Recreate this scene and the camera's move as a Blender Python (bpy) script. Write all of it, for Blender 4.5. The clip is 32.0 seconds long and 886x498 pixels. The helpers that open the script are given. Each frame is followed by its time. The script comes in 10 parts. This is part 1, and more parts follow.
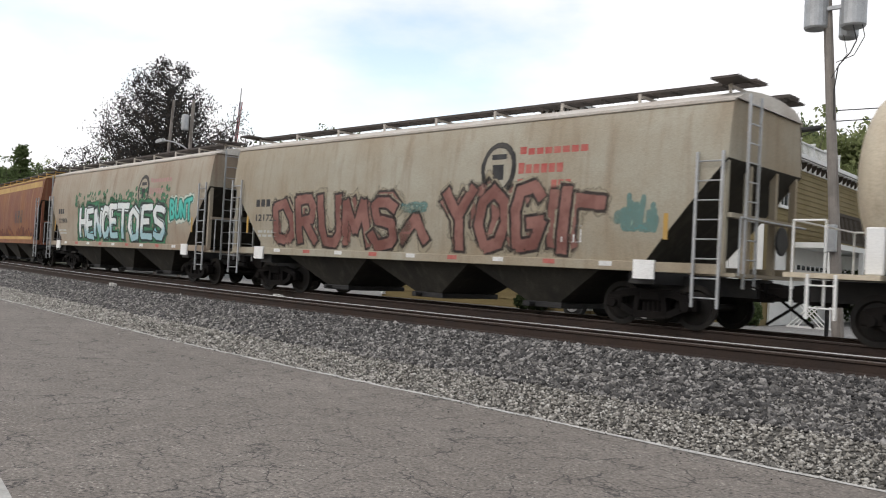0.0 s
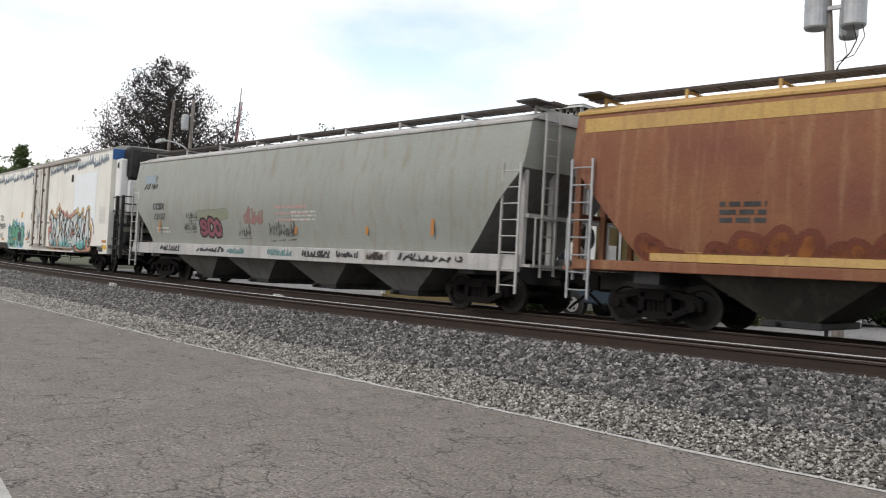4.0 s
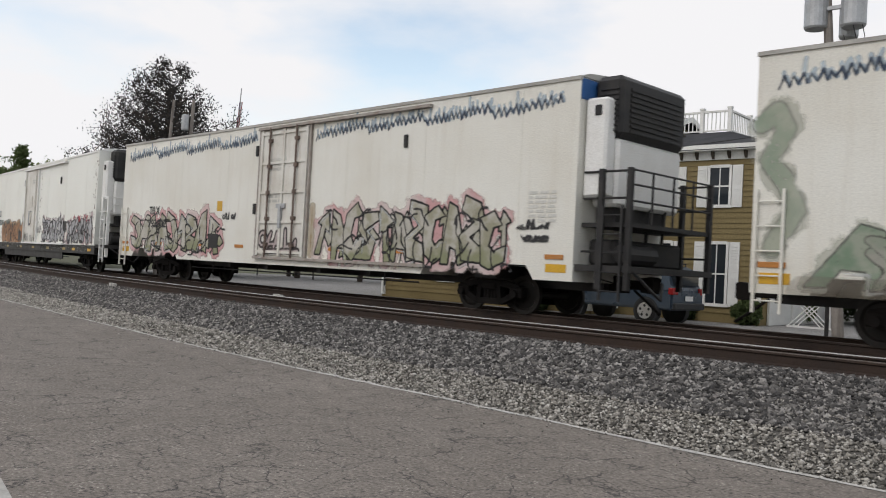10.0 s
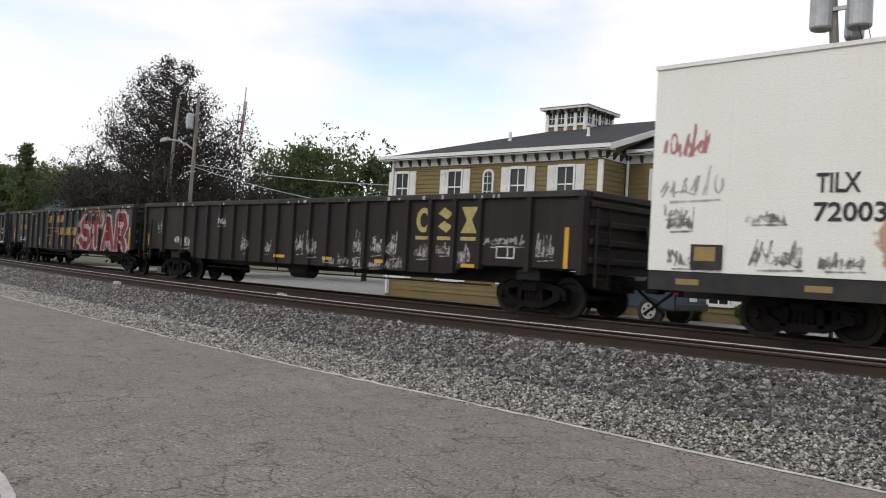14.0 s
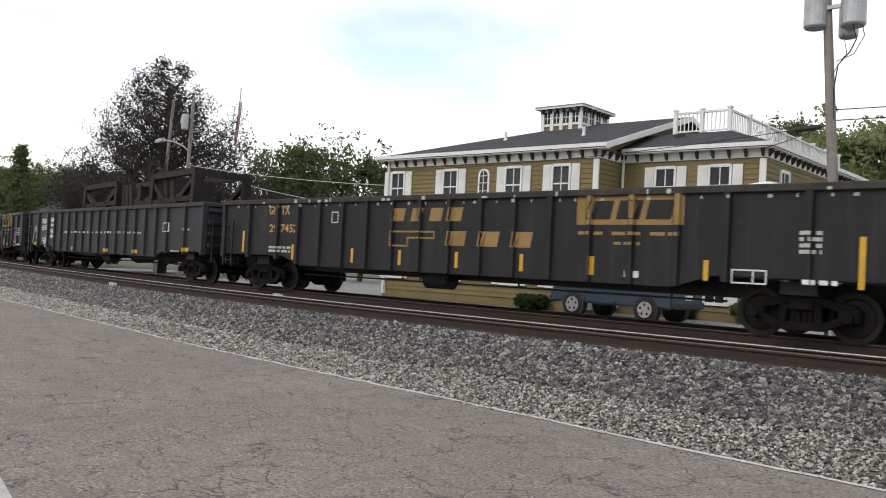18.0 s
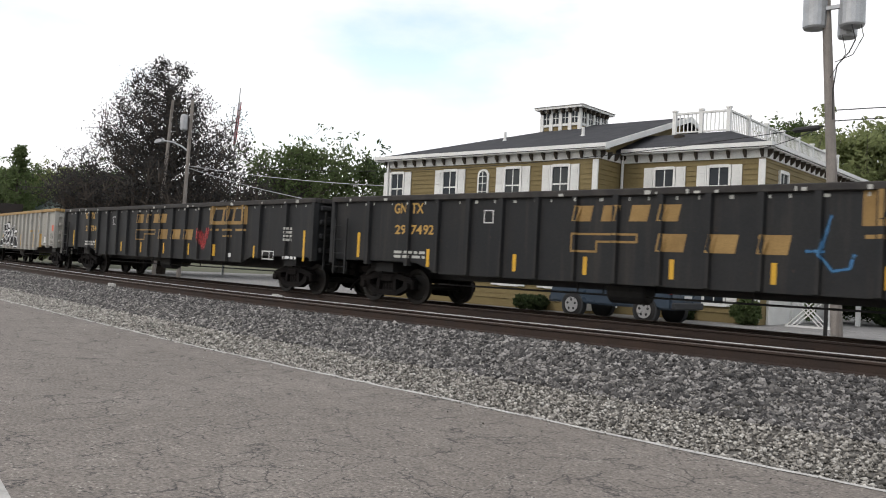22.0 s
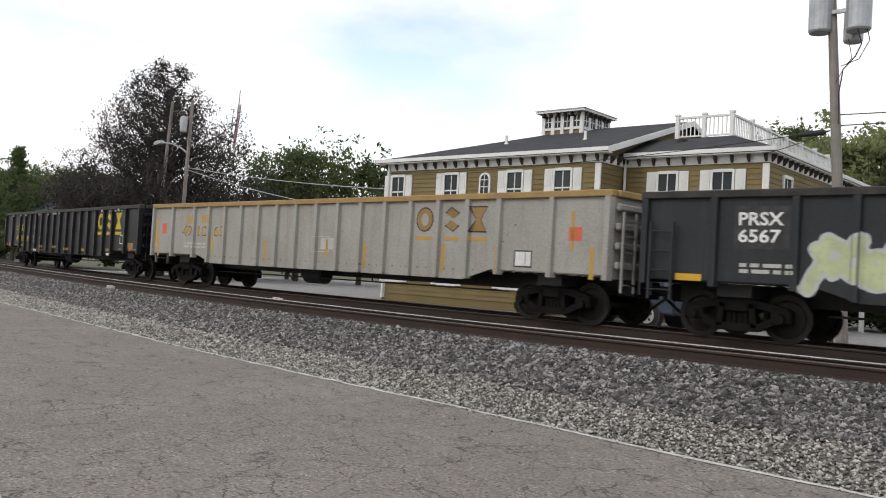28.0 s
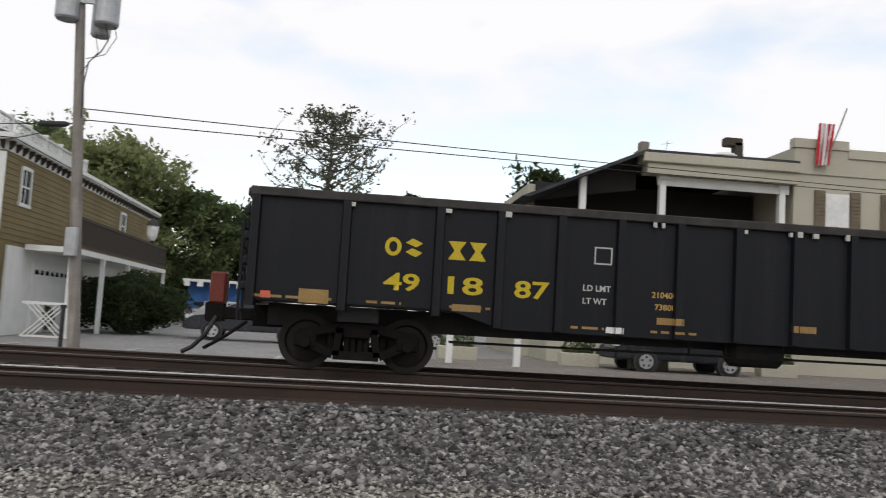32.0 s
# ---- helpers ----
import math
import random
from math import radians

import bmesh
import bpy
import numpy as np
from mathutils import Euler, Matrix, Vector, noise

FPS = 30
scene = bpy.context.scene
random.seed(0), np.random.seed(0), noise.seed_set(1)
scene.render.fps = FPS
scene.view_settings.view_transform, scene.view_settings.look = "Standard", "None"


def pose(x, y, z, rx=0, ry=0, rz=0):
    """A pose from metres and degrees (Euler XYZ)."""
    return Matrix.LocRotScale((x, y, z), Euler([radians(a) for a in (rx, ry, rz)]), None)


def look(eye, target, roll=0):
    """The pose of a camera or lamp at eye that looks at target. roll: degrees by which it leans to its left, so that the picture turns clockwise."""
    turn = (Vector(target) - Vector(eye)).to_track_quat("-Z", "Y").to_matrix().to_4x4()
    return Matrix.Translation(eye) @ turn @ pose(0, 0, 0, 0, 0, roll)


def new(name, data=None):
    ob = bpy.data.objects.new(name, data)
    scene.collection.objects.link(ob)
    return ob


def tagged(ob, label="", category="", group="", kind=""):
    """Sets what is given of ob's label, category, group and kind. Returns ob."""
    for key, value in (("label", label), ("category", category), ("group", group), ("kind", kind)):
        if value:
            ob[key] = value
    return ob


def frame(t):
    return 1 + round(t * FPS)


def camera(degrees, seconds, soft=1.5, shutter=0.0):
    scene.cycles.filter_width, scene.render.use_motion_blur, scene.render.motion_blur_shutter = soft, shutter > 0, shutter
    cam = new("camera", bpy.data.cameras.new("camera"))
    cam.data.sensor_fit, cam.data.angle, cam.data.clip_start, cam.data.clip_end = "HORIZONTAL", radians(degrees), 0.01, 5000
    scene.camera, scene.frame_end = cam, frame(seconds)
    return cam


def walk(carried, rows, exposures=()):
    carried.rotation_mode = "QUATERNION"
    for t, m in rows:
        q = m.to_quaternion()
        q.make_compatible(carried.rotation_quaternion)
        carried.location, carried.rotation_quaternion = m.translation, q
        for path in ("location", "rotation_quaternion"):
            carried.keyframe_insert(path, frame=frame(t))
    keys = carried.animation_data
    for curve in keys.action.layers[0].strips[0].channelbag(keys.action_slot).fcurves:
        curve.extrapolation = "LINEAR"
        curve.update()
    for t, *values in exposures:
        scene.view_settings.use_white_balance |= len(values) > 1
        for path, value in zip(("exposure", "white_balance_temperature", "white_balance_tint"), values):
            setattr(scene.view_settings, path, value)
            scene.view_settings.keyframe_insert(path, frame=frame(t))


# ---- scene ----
# Camera: stands beside the track, turns right at the end
EYE = 1.55          # lens above the car park
RAIL = 0.57         # zero height of the wagon bodies
RAIL_TOP = 0.70     # rail top above the car park
TRUCK_SIZE = 0.85   # wagon trucks against a full 36-inch wheel
cam = camera(55.2, 32.0, 1.05, 0.12)
# seconds, yaw, pitch, roll, then the shift of the lens in metres
TURN = [
    (0.0, 42.76, 1.33, -3.04, 0, 0, 0), (9.0, 42.76, 1.33, -3.04, 0, 0, 0), (13.5, 42.76, 1.34, -3.0, 0, 0, 0),
    (14.0, 43.02, 1.29, -3.25, 0, 0, 0), (14.5, 42.92, 1.25, -3.1, 0, 0, 0), (16.5, 42.79, 1.27, -3.0, 0, 0, 0),
    (19.0, 42.73, 1.31, -2.98, 0, 0, 0), (24.0, 42.65, 1.35, -3.02, 0, 0, 0), (26.5, 42.53, 1.48, -3.08, 0, 0.01, 0),
    (28.5, 42.5, 1.62, -3.37, -0.3, 0.15, 0.0), (29.0, 40.84, 1.74, -3.3, -0.4, 0.41, 0.0), (29.5, 37.02, 1.9, -3.37, -0.56, 0.76, 0.0),
    (30.0, 30.82, 2.2, -3.41, -0.6, 0.97, 0.0), (30.5, 23.75, 2.49, -3.35, -0.62, 1.06, 0.0), (31.0, 16.6, 2.8, -3.5, -0.57, 1.17, 0.0),
    (31.5, 7.98, 3.55, -3.9, -0.44, 1.26, 0.0), (32.0, -5.33, 4.65, -3.4, -0.31, 1.41, 0.0)]
walk(cam, [(t, pose(dx, dy, EYE + dz, 90 + p, r, y)) for t, y, p, r, dx, dy, dz in TURN],
     [(t, stops, 6560, 13) for t, stops in ((0.0, -0.06), (4.5, 0.0), (6.0, 0.0), (6.7, -0.3), (7.2, -0.38), (8.5, -0.32), (10.0, -0.32), (13.0, -0.3), (13.8, -0.22), (14.6, -0.05), (17.0, 0.05), (26.0, 0.0), (30.0, -0.05), (31.0, -0.1), (32.0, -0.22))])

# Light: bright thin overcast with a veiled sun behind the camera
world = bpy.data.worlds.new("sky")
scene.world = world
world.use_nodes = True
wt = world.node_tree
wt.nodes.clear()
w_out = wt.nodes.new("ShaderNodeOutputWorld")
w_bg = wt.nodes.new("ShaderNodeBackground")
w_sky = wt.nodes.new("ShaderNodeTexSky")
w_sky.sky_type, w_sky.sun_disc = "NISHITA", False
w_sky.sun_elevation, w_sky.sun_rotation = radians(52), radians(200)
w_gain = wt.nodes.new("ShaderNodeMixRGB")
w_gain.blend_type = "MULTIPLY"
w_gain.inputs[0].default_value = 1.0
w_gain.inputs[2].default_value = (0.36, 0.31, 0.25, 1)
w_co = wt.nodes.new("ShaderNodeTexCoord")
w_map = wt.nodes.new("ShaderNodeMapping")
w_map.inputs["Scale"].default_value = (1.0, 1.0, 2.6)
w_map.inputs["Location"].default_value = (0.35, 0.1, 0.2)
w_noise = wt.nodes.new("ShaderNodeTexNoise")
w_noise.inputs["Scale"].default_value = 2.3
w_noise.inputs["Detail"].default_value = 7
w_noise.inputs["Roughness"].default_value = 0.52
w_ramp = wt.nodes.new("ShaderNodeValToRGB")
w_ramp.color_ramp.elements[0].position = 0.34
w_ramp.color_ramp.elements[1].position = 0.53
w_mix = wt.nodes.new("ShaderNodeMixRGB")
w_mix.inputs[2].default_value = (1.12, 1.14, 1.15, 1)
wt.links.new(w_co.outputs["Generated"], w_map.inputs[0])
wt.links.new(w_map.outputs[0], w_noise.inputs["Vector"])
wt.links.new(w_noise.outputs[0], w_ramp.inputs[0])
wt.links.new(w_ramp.outputs[0], w_mix.inputs[0])
wt.links.new(w_sky.outputs[0], w_gain.inputs[1])
wt.links.new(w_gain.outputs[0], w_mix.inputs[1])
wt.links.new(w_mix.outputs[0], w_bg.inputs[0])
wt.links.new(w_bg.outputs[0], w_out.inputs[0])
w_bg.inputs[1].default_value = 1.0
sun_data = bpy.data.lights.new("sun", "SUN")
sun_data.energy, sun_data.angle, sun_data.color = 0.9, radians(14), (1.0, 0.97, 0.92)
sun = new("sun", sun_data)
sun.matrix_world = look((-8, -30, 42), (0, 15, 0))


# ---------------------------------------------------------------- materials
def nodes_of(name):
    m = bpy.data.materials.new(name)
    m.use_nodes = True
    return m, m.node_tree, m.node_tree.nodes["Principled BSDF"]


def noise_node(tree, scale, detail=4, rough=0.55, stretch=None, space="Object"):
    co = tree.nodes.new("ShaderNodeTexCoord")
    mp = tree.nodes.new("ShaderNodeMapping")
    if stretch:
        mp.inputs["Scale"].default_value = stretch
    n = tree.nodes.new("ShaderNodeTexNoise")
    n.inputs["Scale"].default_value, n.inputs["Detail"].default_value, n.inputs["Roughness"].default_value = scale, detail, rough
    tree.links.new(co.outputs[space], mp.inputs[0])
    tree.links.new(mp.outputs[0], n.inputs["Vector"])
    return n.outputs[0]


def ramp_node(tree, value, a, b, lo=0.0, hi=1.0):
    r = tree.nodes.new("ShaderNodeMapRange")
    r.inputs["From Min"].default_value, r.inputs["From Max"].default_value = a, b
    r.inputs["To Min"].default_value, r.inputs["To Max"].default_value = lo, hi
    tree.links.new(value, r.inputs["Value"])
    return r.outputs[0]


def mix_node(tree, fac, a, b, blend="MIX"):
    m = tree.nodes.new("ShaderNodeMixRGB")
    m.blend_type = blend
    for i, v in ((0, fac), (1, a), (2, b)):
        if isinstance(v, (int, float)):
            m.inputs[i].default_value = v
        elif isinstance(v, tuple):
            m.inputs[i].default_value = (*v[:3], 1)
        else:
            tree.links.new(v, m.inputs[i])
    return m.outputs[0]


def bump_node(tree, bsdf, height, strength=0.3, distance=0.01):
    b = tree.nodes.new("ShaderNodeBump")
    b.inputs["Strength"].default_value, b.inputs["Distance"].default_value = strength, distance
    tree.links.new(height, b.inputs["Height"])
    tree.links.new(b.outputs[0], bsdf.inputs["Normal"])


MATS = {}


def surface(name, base, second, grain=(3.0, 40.0), rough=0.6, metal=0.0, amount=0.6, streak=None, streak_amount=0.0, bump=0.2, fleck=None, per_piece=0.0, gloss=0.25):
    """A worn surface: two tones in large patches, fine grain, optional upright streaks, flecks and a difference from piece to piece."""
    if name in MATS:
        return MATS[name]
    m, tr, b = nodes_of(name)
    big = ramp_node(tr, noise_node(tr, grain[0], 5), 0.36, 0.68, 0, amount)
    col = mix_node(tr, big, base, second)
    fine_out = noise_node(tr, grain[1], 3)
    fine = ramp_node(tr, fine_out, 0.3, 0.7, 0.86, 1.12)
    if streak:
        s = ramp_node(tr, noise_node(tr, 1.0, 5, 0.6, (5.5, 5.5, 0.35)), 0.5, 0.74, 0, streak_amount)
        col = mix_node(tr, s, col, streak)
    if fleck:
        s = ramp_node(tr, noise_node(tr, 9.0, 6, 0.7), 0.64, 0.7, 0, 0.85)
        col = mix_node(tr, s, col, fleck)
    if per_piece:
        oi = tr.nodes.new("ShaderNodeObjectInfo")
        fine = tr_mul(tr, fine, ramp_node(tr, oi.outputs["Random"], 0, 1, 1 - per_piece, 1 + per_piece))
    hsv = tr.nodes.new("ShaderNodeHueSaturation")
    tr.links.new(col, hsv.inputs["Color"])
    tr.links.new(fine, hsv.inputs["Value"])
    tr.links.new(hsv.outputs[0], b.inputs["Base Color"])
    tr.links.new(ramp_node(tr, big, 0, 1, max(rough - 0.08, 0.05), min(rough + 0.14, 1)), b.inputs["Roughness"])
    b.inputs["Metallic"].default_value = metal
    b.inputs["Specular IOR Level"].default_value = gloss
    if bump:
        bump_node(tr, b, fine_out, bump, 0.004)
    MATS[name] = m
    return m


def tr_mul(tr, a, c):
    m = tr.nodes.new("ShaderNodeMath")
    m.operation = "MULTIPLY"
    tr.links.new(a, m.inputs[0])
    tr.links.new(c, m.inputs[1])
    return m.outputs[0]


def islands(name, tones, rough=0.9, grain=60.0):
    """Loose pieces in one mesh, each with a tone of its own."""
    m, tr, b = nodes_of(name)
    g = tr.nodes.new("ShaderNodeNewGeometry")
    r = tr.nodes.new("ShaderNodeValToRGB")
    els = r.color_ramp.elements
    while len(els) < len(tones):
        els.new(0.5)
    for i, c in enumerate(tones):
        els[i].position = i / (len(tones) - 1)
        els[i].color = (*c, 1)
    tr.links.new(g.outputs["Random Per Island"], r.inputs[0])
    n = ramp_node(tr, noise_node(tr, grain, 3), 0.3, 0.7, 0.8, 1.2)
    hsv = tr.nodes.new("ShaderNodeHueSaturation")
    tr.links.new(r.outputs[0], hsv.inputs["Color"])
    tr.links.new(n, hsv.inputs["Value"])
    tr.links.new(hsv.outputs[0], b.inputs["Base Color"])
    b.inputs["Roughness"].default_value = rough
    return m


def glass_dark(name, tint=(0.02, 0.025, 0.03)):
    if name in MATS:
        return MATS[name]
    m, tr, b = nodes_of(name)
    b.inputs["Base Color"].default_value = (*tint, 1)
    b.inputs["Roughness"].default_value = 0.06
    b.inputs["IOR"].default_value = 1.5
    b.inputs["Specular IOR Level"].default_value = 0.25
    MATS[name] = m
    return m


STEEL = surface("rail_steel", (0.62, 0.61, 0.6), (0.5, 0.49, 0.47), (3, 60), 0.4, 0.35, gloss=0.5)
DULL_TOP = surface("rail_dull_top", (0.1, 0.082, 0.072), (0.16, 0.135, 0.12), (3, 60), 0.6, 0.2, 0.7)
RUST = surface("rail_rust", (0.032, 0.023, 0.019), (0.055, 0.036, 0.027), (2.5, 45), 0.85, 0.0, 0.7)
TIE = surface("tie_wood", (0.05, 0.042, 0.036), (0.1, 0.088, 0.075), (4, 60), 0.92, 0, 0.8, bump=0.5, per_piece=0.25)
TRUCK = surface("truck_iron", (0.007, 0.006, 0.0057), (0.014, 0.0118, 0.0105), (3, 30), 0.85, 0.0, 0.8, gloss=0.12)
WHEEL = surface("wheel_iron", (0.013, 0.012, 0.011), (0.03, 0.025, 0.021), (5, 40), 0.6, 0.1, 0.7)
BLACK = surface("black_frame", (0.022, 0.022, 0.023), (0.05, 0.047, 0.044), (3, 40), 0.6, 0, 0.7)
WHITE = surface("white_paint", (0.78, 0.78, 0.76), (0.66, 0.65, 0.61), (2, 50), 0.55, 0, 0.5)
YELLOW = surface("reflector_yellow", (0.62, 0.36, 0.03), (0.45, 0.26, 0.05), (3, 60), 0.5, 0, 0.6)
LETTER_WHITE = surface("letter_white", (0.72, 0.72, 0.7), (0.5, 0.5, 0.48), (4, 50), 0.6, 0, 0.6)
LETTER_BLACK = surface("letter_black", (0.025, 0.025, 0.027), (0.08, 0.08, 0.08), (4, 50), 0.6, 0, 0.6)
GALV = surface("galvanised", (0.42, 0.43, 0.44), (0.3, 0.31, 0.31), (4, 40), 0.5, 0.5, 0.6)
POLE_WOOD = surface("pole_wood", (0.27, 0.245, 0.22), (0.17, 0.155, 0.14), (2, 40), 0.9, 0, 0.8, (0.07, 0.055, 0.045), 0.6, 0.5)


# ---------------------------------------------------------------- building blocks
def link(name, me, parent=None, label=""):
    ob = new(name, me)
    if parent is not None:
        ob.parent = parent
    if label:
        ob["label"] = label
    return ob


def part(name, bm, material, parent=None, label="", smooth=False):
    me = bpy.data.meshes.new(name)
    bm.to_mesh(me)
    bm.free()
    if material is not None:
        me.materials.append(material)
    if smooth:
        me.polygons.foreach_set("use_smooth", [True] * len(me.polygons))
    return link(name, me, parent, label)


def arrays(name, verts, faces, material, parent=None, label=""):
    me = bpy.data.meshes.new(name)
    me.from_pydata(verts, [], faces)
    me.update()
    if material is not None:
        me.materials.append(material)
    return link(name, me, parent, label)


def thing(name, label, category, at=None, group="", kind=""):
    e = new(name)
    e.empty_display_size = 0.3
    if at is not None:
        e.matrix_basis = at
    return tagged(e, label, category, group, kind)


def box(bm, x0, x1, y0, y1, z0, z1, m=None, bevel=0.0):
    """Adds an upright box to bm."""
    co = [(x, y, z) for z in (z0, z1) for y in (y0, y1) for x in (x0, x1)]
    vs = [bm.verts.new(m @ Vector(c) if m else c) for c in co]
    fs = [bm.faces.new([vs[i] for i in f]) for f in ((0, 2, 3, 1), (4, 5, 7, 6), (0, 1, 5, 4), (2, 6, 7, 3), (0, 4, 6, 2), (1, 3, 7, 5))]
    if bevel:
        es = list({e for f in fs for e in f.edges})
        bmesh.ops.bevel(bm, geom=es, offset=bevel, segments=1, affect="EDGES")
    return vs


def rod(bm, p, q, r0, r1=None, n=8, caps=True):
    """Adds a straight round rod from p to q."""
    r1 = r0 if r1 is None else r1
    p, q = Vector(p), Vector(q)
    d = (q - p).normalized()
    u = d.orthogonal().normalized()
    w = d.cross(u)
    a, b = [], []
    for i in range(n):
        t = 2 * math.pi * i / n
        o = u * math.cos(t) + w * math.sin(t)
        a.append(bm.verts.new(p + o * r0))
        b.append(bm.verts.new(q + o * r1))
    for i in range(n):
        bm.faces.new((a[i], a[(i + 1) % n], b[(i + 1) % n], b[i]))
    if caps:
        bm.faces.new(a[::-1])
        bm.faces.new(b)


def tube(bm, pts, radii, n=8):
    """One round body swept along a line of points."""
    pts = [Vector(p) for p in pts]
    radii = radii if isinstance(radii, (list, tuple)) else [radii] * len(pts)
    rings, u = [], None
    for i, p in enumerate(pts):
        d = (pts[min(i + 1, len(pts) - 1)] - pts[max(i - 1, 0)]).normalized()
        u = d.orthogonal().normalized() if u is None else (u - d * u.dot(d)).normalized()
        w = d.cross(u)
        rings.append([bm.verts.new(p + (u * math.cos(2 * math.pi * k / n) + w * math.sin(2 * math.pi * k / n)) * radii[i]) for k in range(n)])
    for a, b in zip(rings, rings[1:]):
        for k in range(n):
            bm.faces.new((a[k], a[(k + 1) % n], b[(k + 1) % n], b[k]))
    bm.faces.new(rings[0][::-1])
    bm.faces.new(rings[-1])


def turned(bm, profile, axis="z", n=20, at=(0, 0, 0)):
    """A lathed body: profile rows of (radius, along)."""
    rings = []
    for r, h in profile:
        ring = []
        for i in range(n):
            t = 2 * math.pi * i / n
            c, s = r * math.cos(t), r * math.sin(t)
            p = {"z": (c, s, h), "y": (c, h, s), "x": (h, c, s)}[axis]
            ring.append(bm.verts.new((p[0] + at[0], p[1] + at[1], p[2] + at[2])))
        rings.append(ring)
    for a, b in zip(rings, rings[1:]):
        for i in range(n):
            bm.faces.new((a[i], a[(i + 1) % n], b[(i + 1) % n], b[i]))
    bm.faces.new(rings[0][::-1])
    bm.faces.new(rings[-1])
    bmesh.ops.recalc_face_normals(bm, faces=bm.faces[:])


def prism(bm, outline, y0, y1, axis="y"):
    """A flat outline of (a, z) pairs given thickness along y (or x)."""
    def pt(a, z, d):
        return (a, d, z) if axis == "y" else (d, a, z)
    A = [bm.verts.new(pt(a, z, y0)) for a, z in outline]
    B = [bm.verts.new(pt(a, z, y1)) for a, z in outline]
    n = len(outline)
    fs = [bm.faces.new(A), bm.faces.new(B[::-1])]
    for i in range(n):
        fs.append(bm.faces.new((A[i], B[i], B[(i + 1) % n], A[(i + 1) % n])))
    bmesh.ops.recalc_face_normals(bm, faces=fs)


SHARED = {}


def shared(key, name, build, material, smooth=False):
    """A mesh built once and used by many objects."""
    if key not in SHARED:
        bm = bmesh.new()
        build(bm)
        me = bpy.data.meshes.new(name)
        bm.to_mesh(me)
        bm.free()
        me.materials.append(material)
        if smooth:
            me.polygons.foreach_set("use_smooth", [True] * len(me.polygons))
        SHARED[key] = me
    return SHARED[key]


def put(key, name, build, material, parent, m, smooth=False, label=""):
    ob = link(name, shared(key, name, build, material, smooth), parent, label)
    ob.matrix_basis = m
    return ob


# ---------------------------------------------------------------- track and ground
TRACK_Y = 15.15
BEND = 0.0024


def bow(x):
    """How far the track has swung away at x: a gentle curve, straight again past x = -90."""
    if x > -10:
        return 0.0
    if x > -90:
        return BEND * (x + 10) ** 2
    return BEND * 6400 - 2 * BEND * 80 * (x + 90)


def slope_at(x):
    return 0.0 if x > -10 else 2 * BEND * (max(x, -90) + 10)


def near_y(x):
    """The far rail of the nearer track, which draws in to the train's track towards the left."""
    if x < -9:
        return 11.75 + 1.7 * (1 - math.exp(-0.0035 * (x + 9) ** 2 / 1.7)) + bow(x)
    return 11.75 + 0.45 * (1 - math.exp(-0.0055 * (x + 9) ** 2 / 0.45))


XS = [-320, -260, -200, -150, -120] + [-100 + 2.5 * i for i in range(45)] + [20, 40, 80, 140, 220, 300, 380]


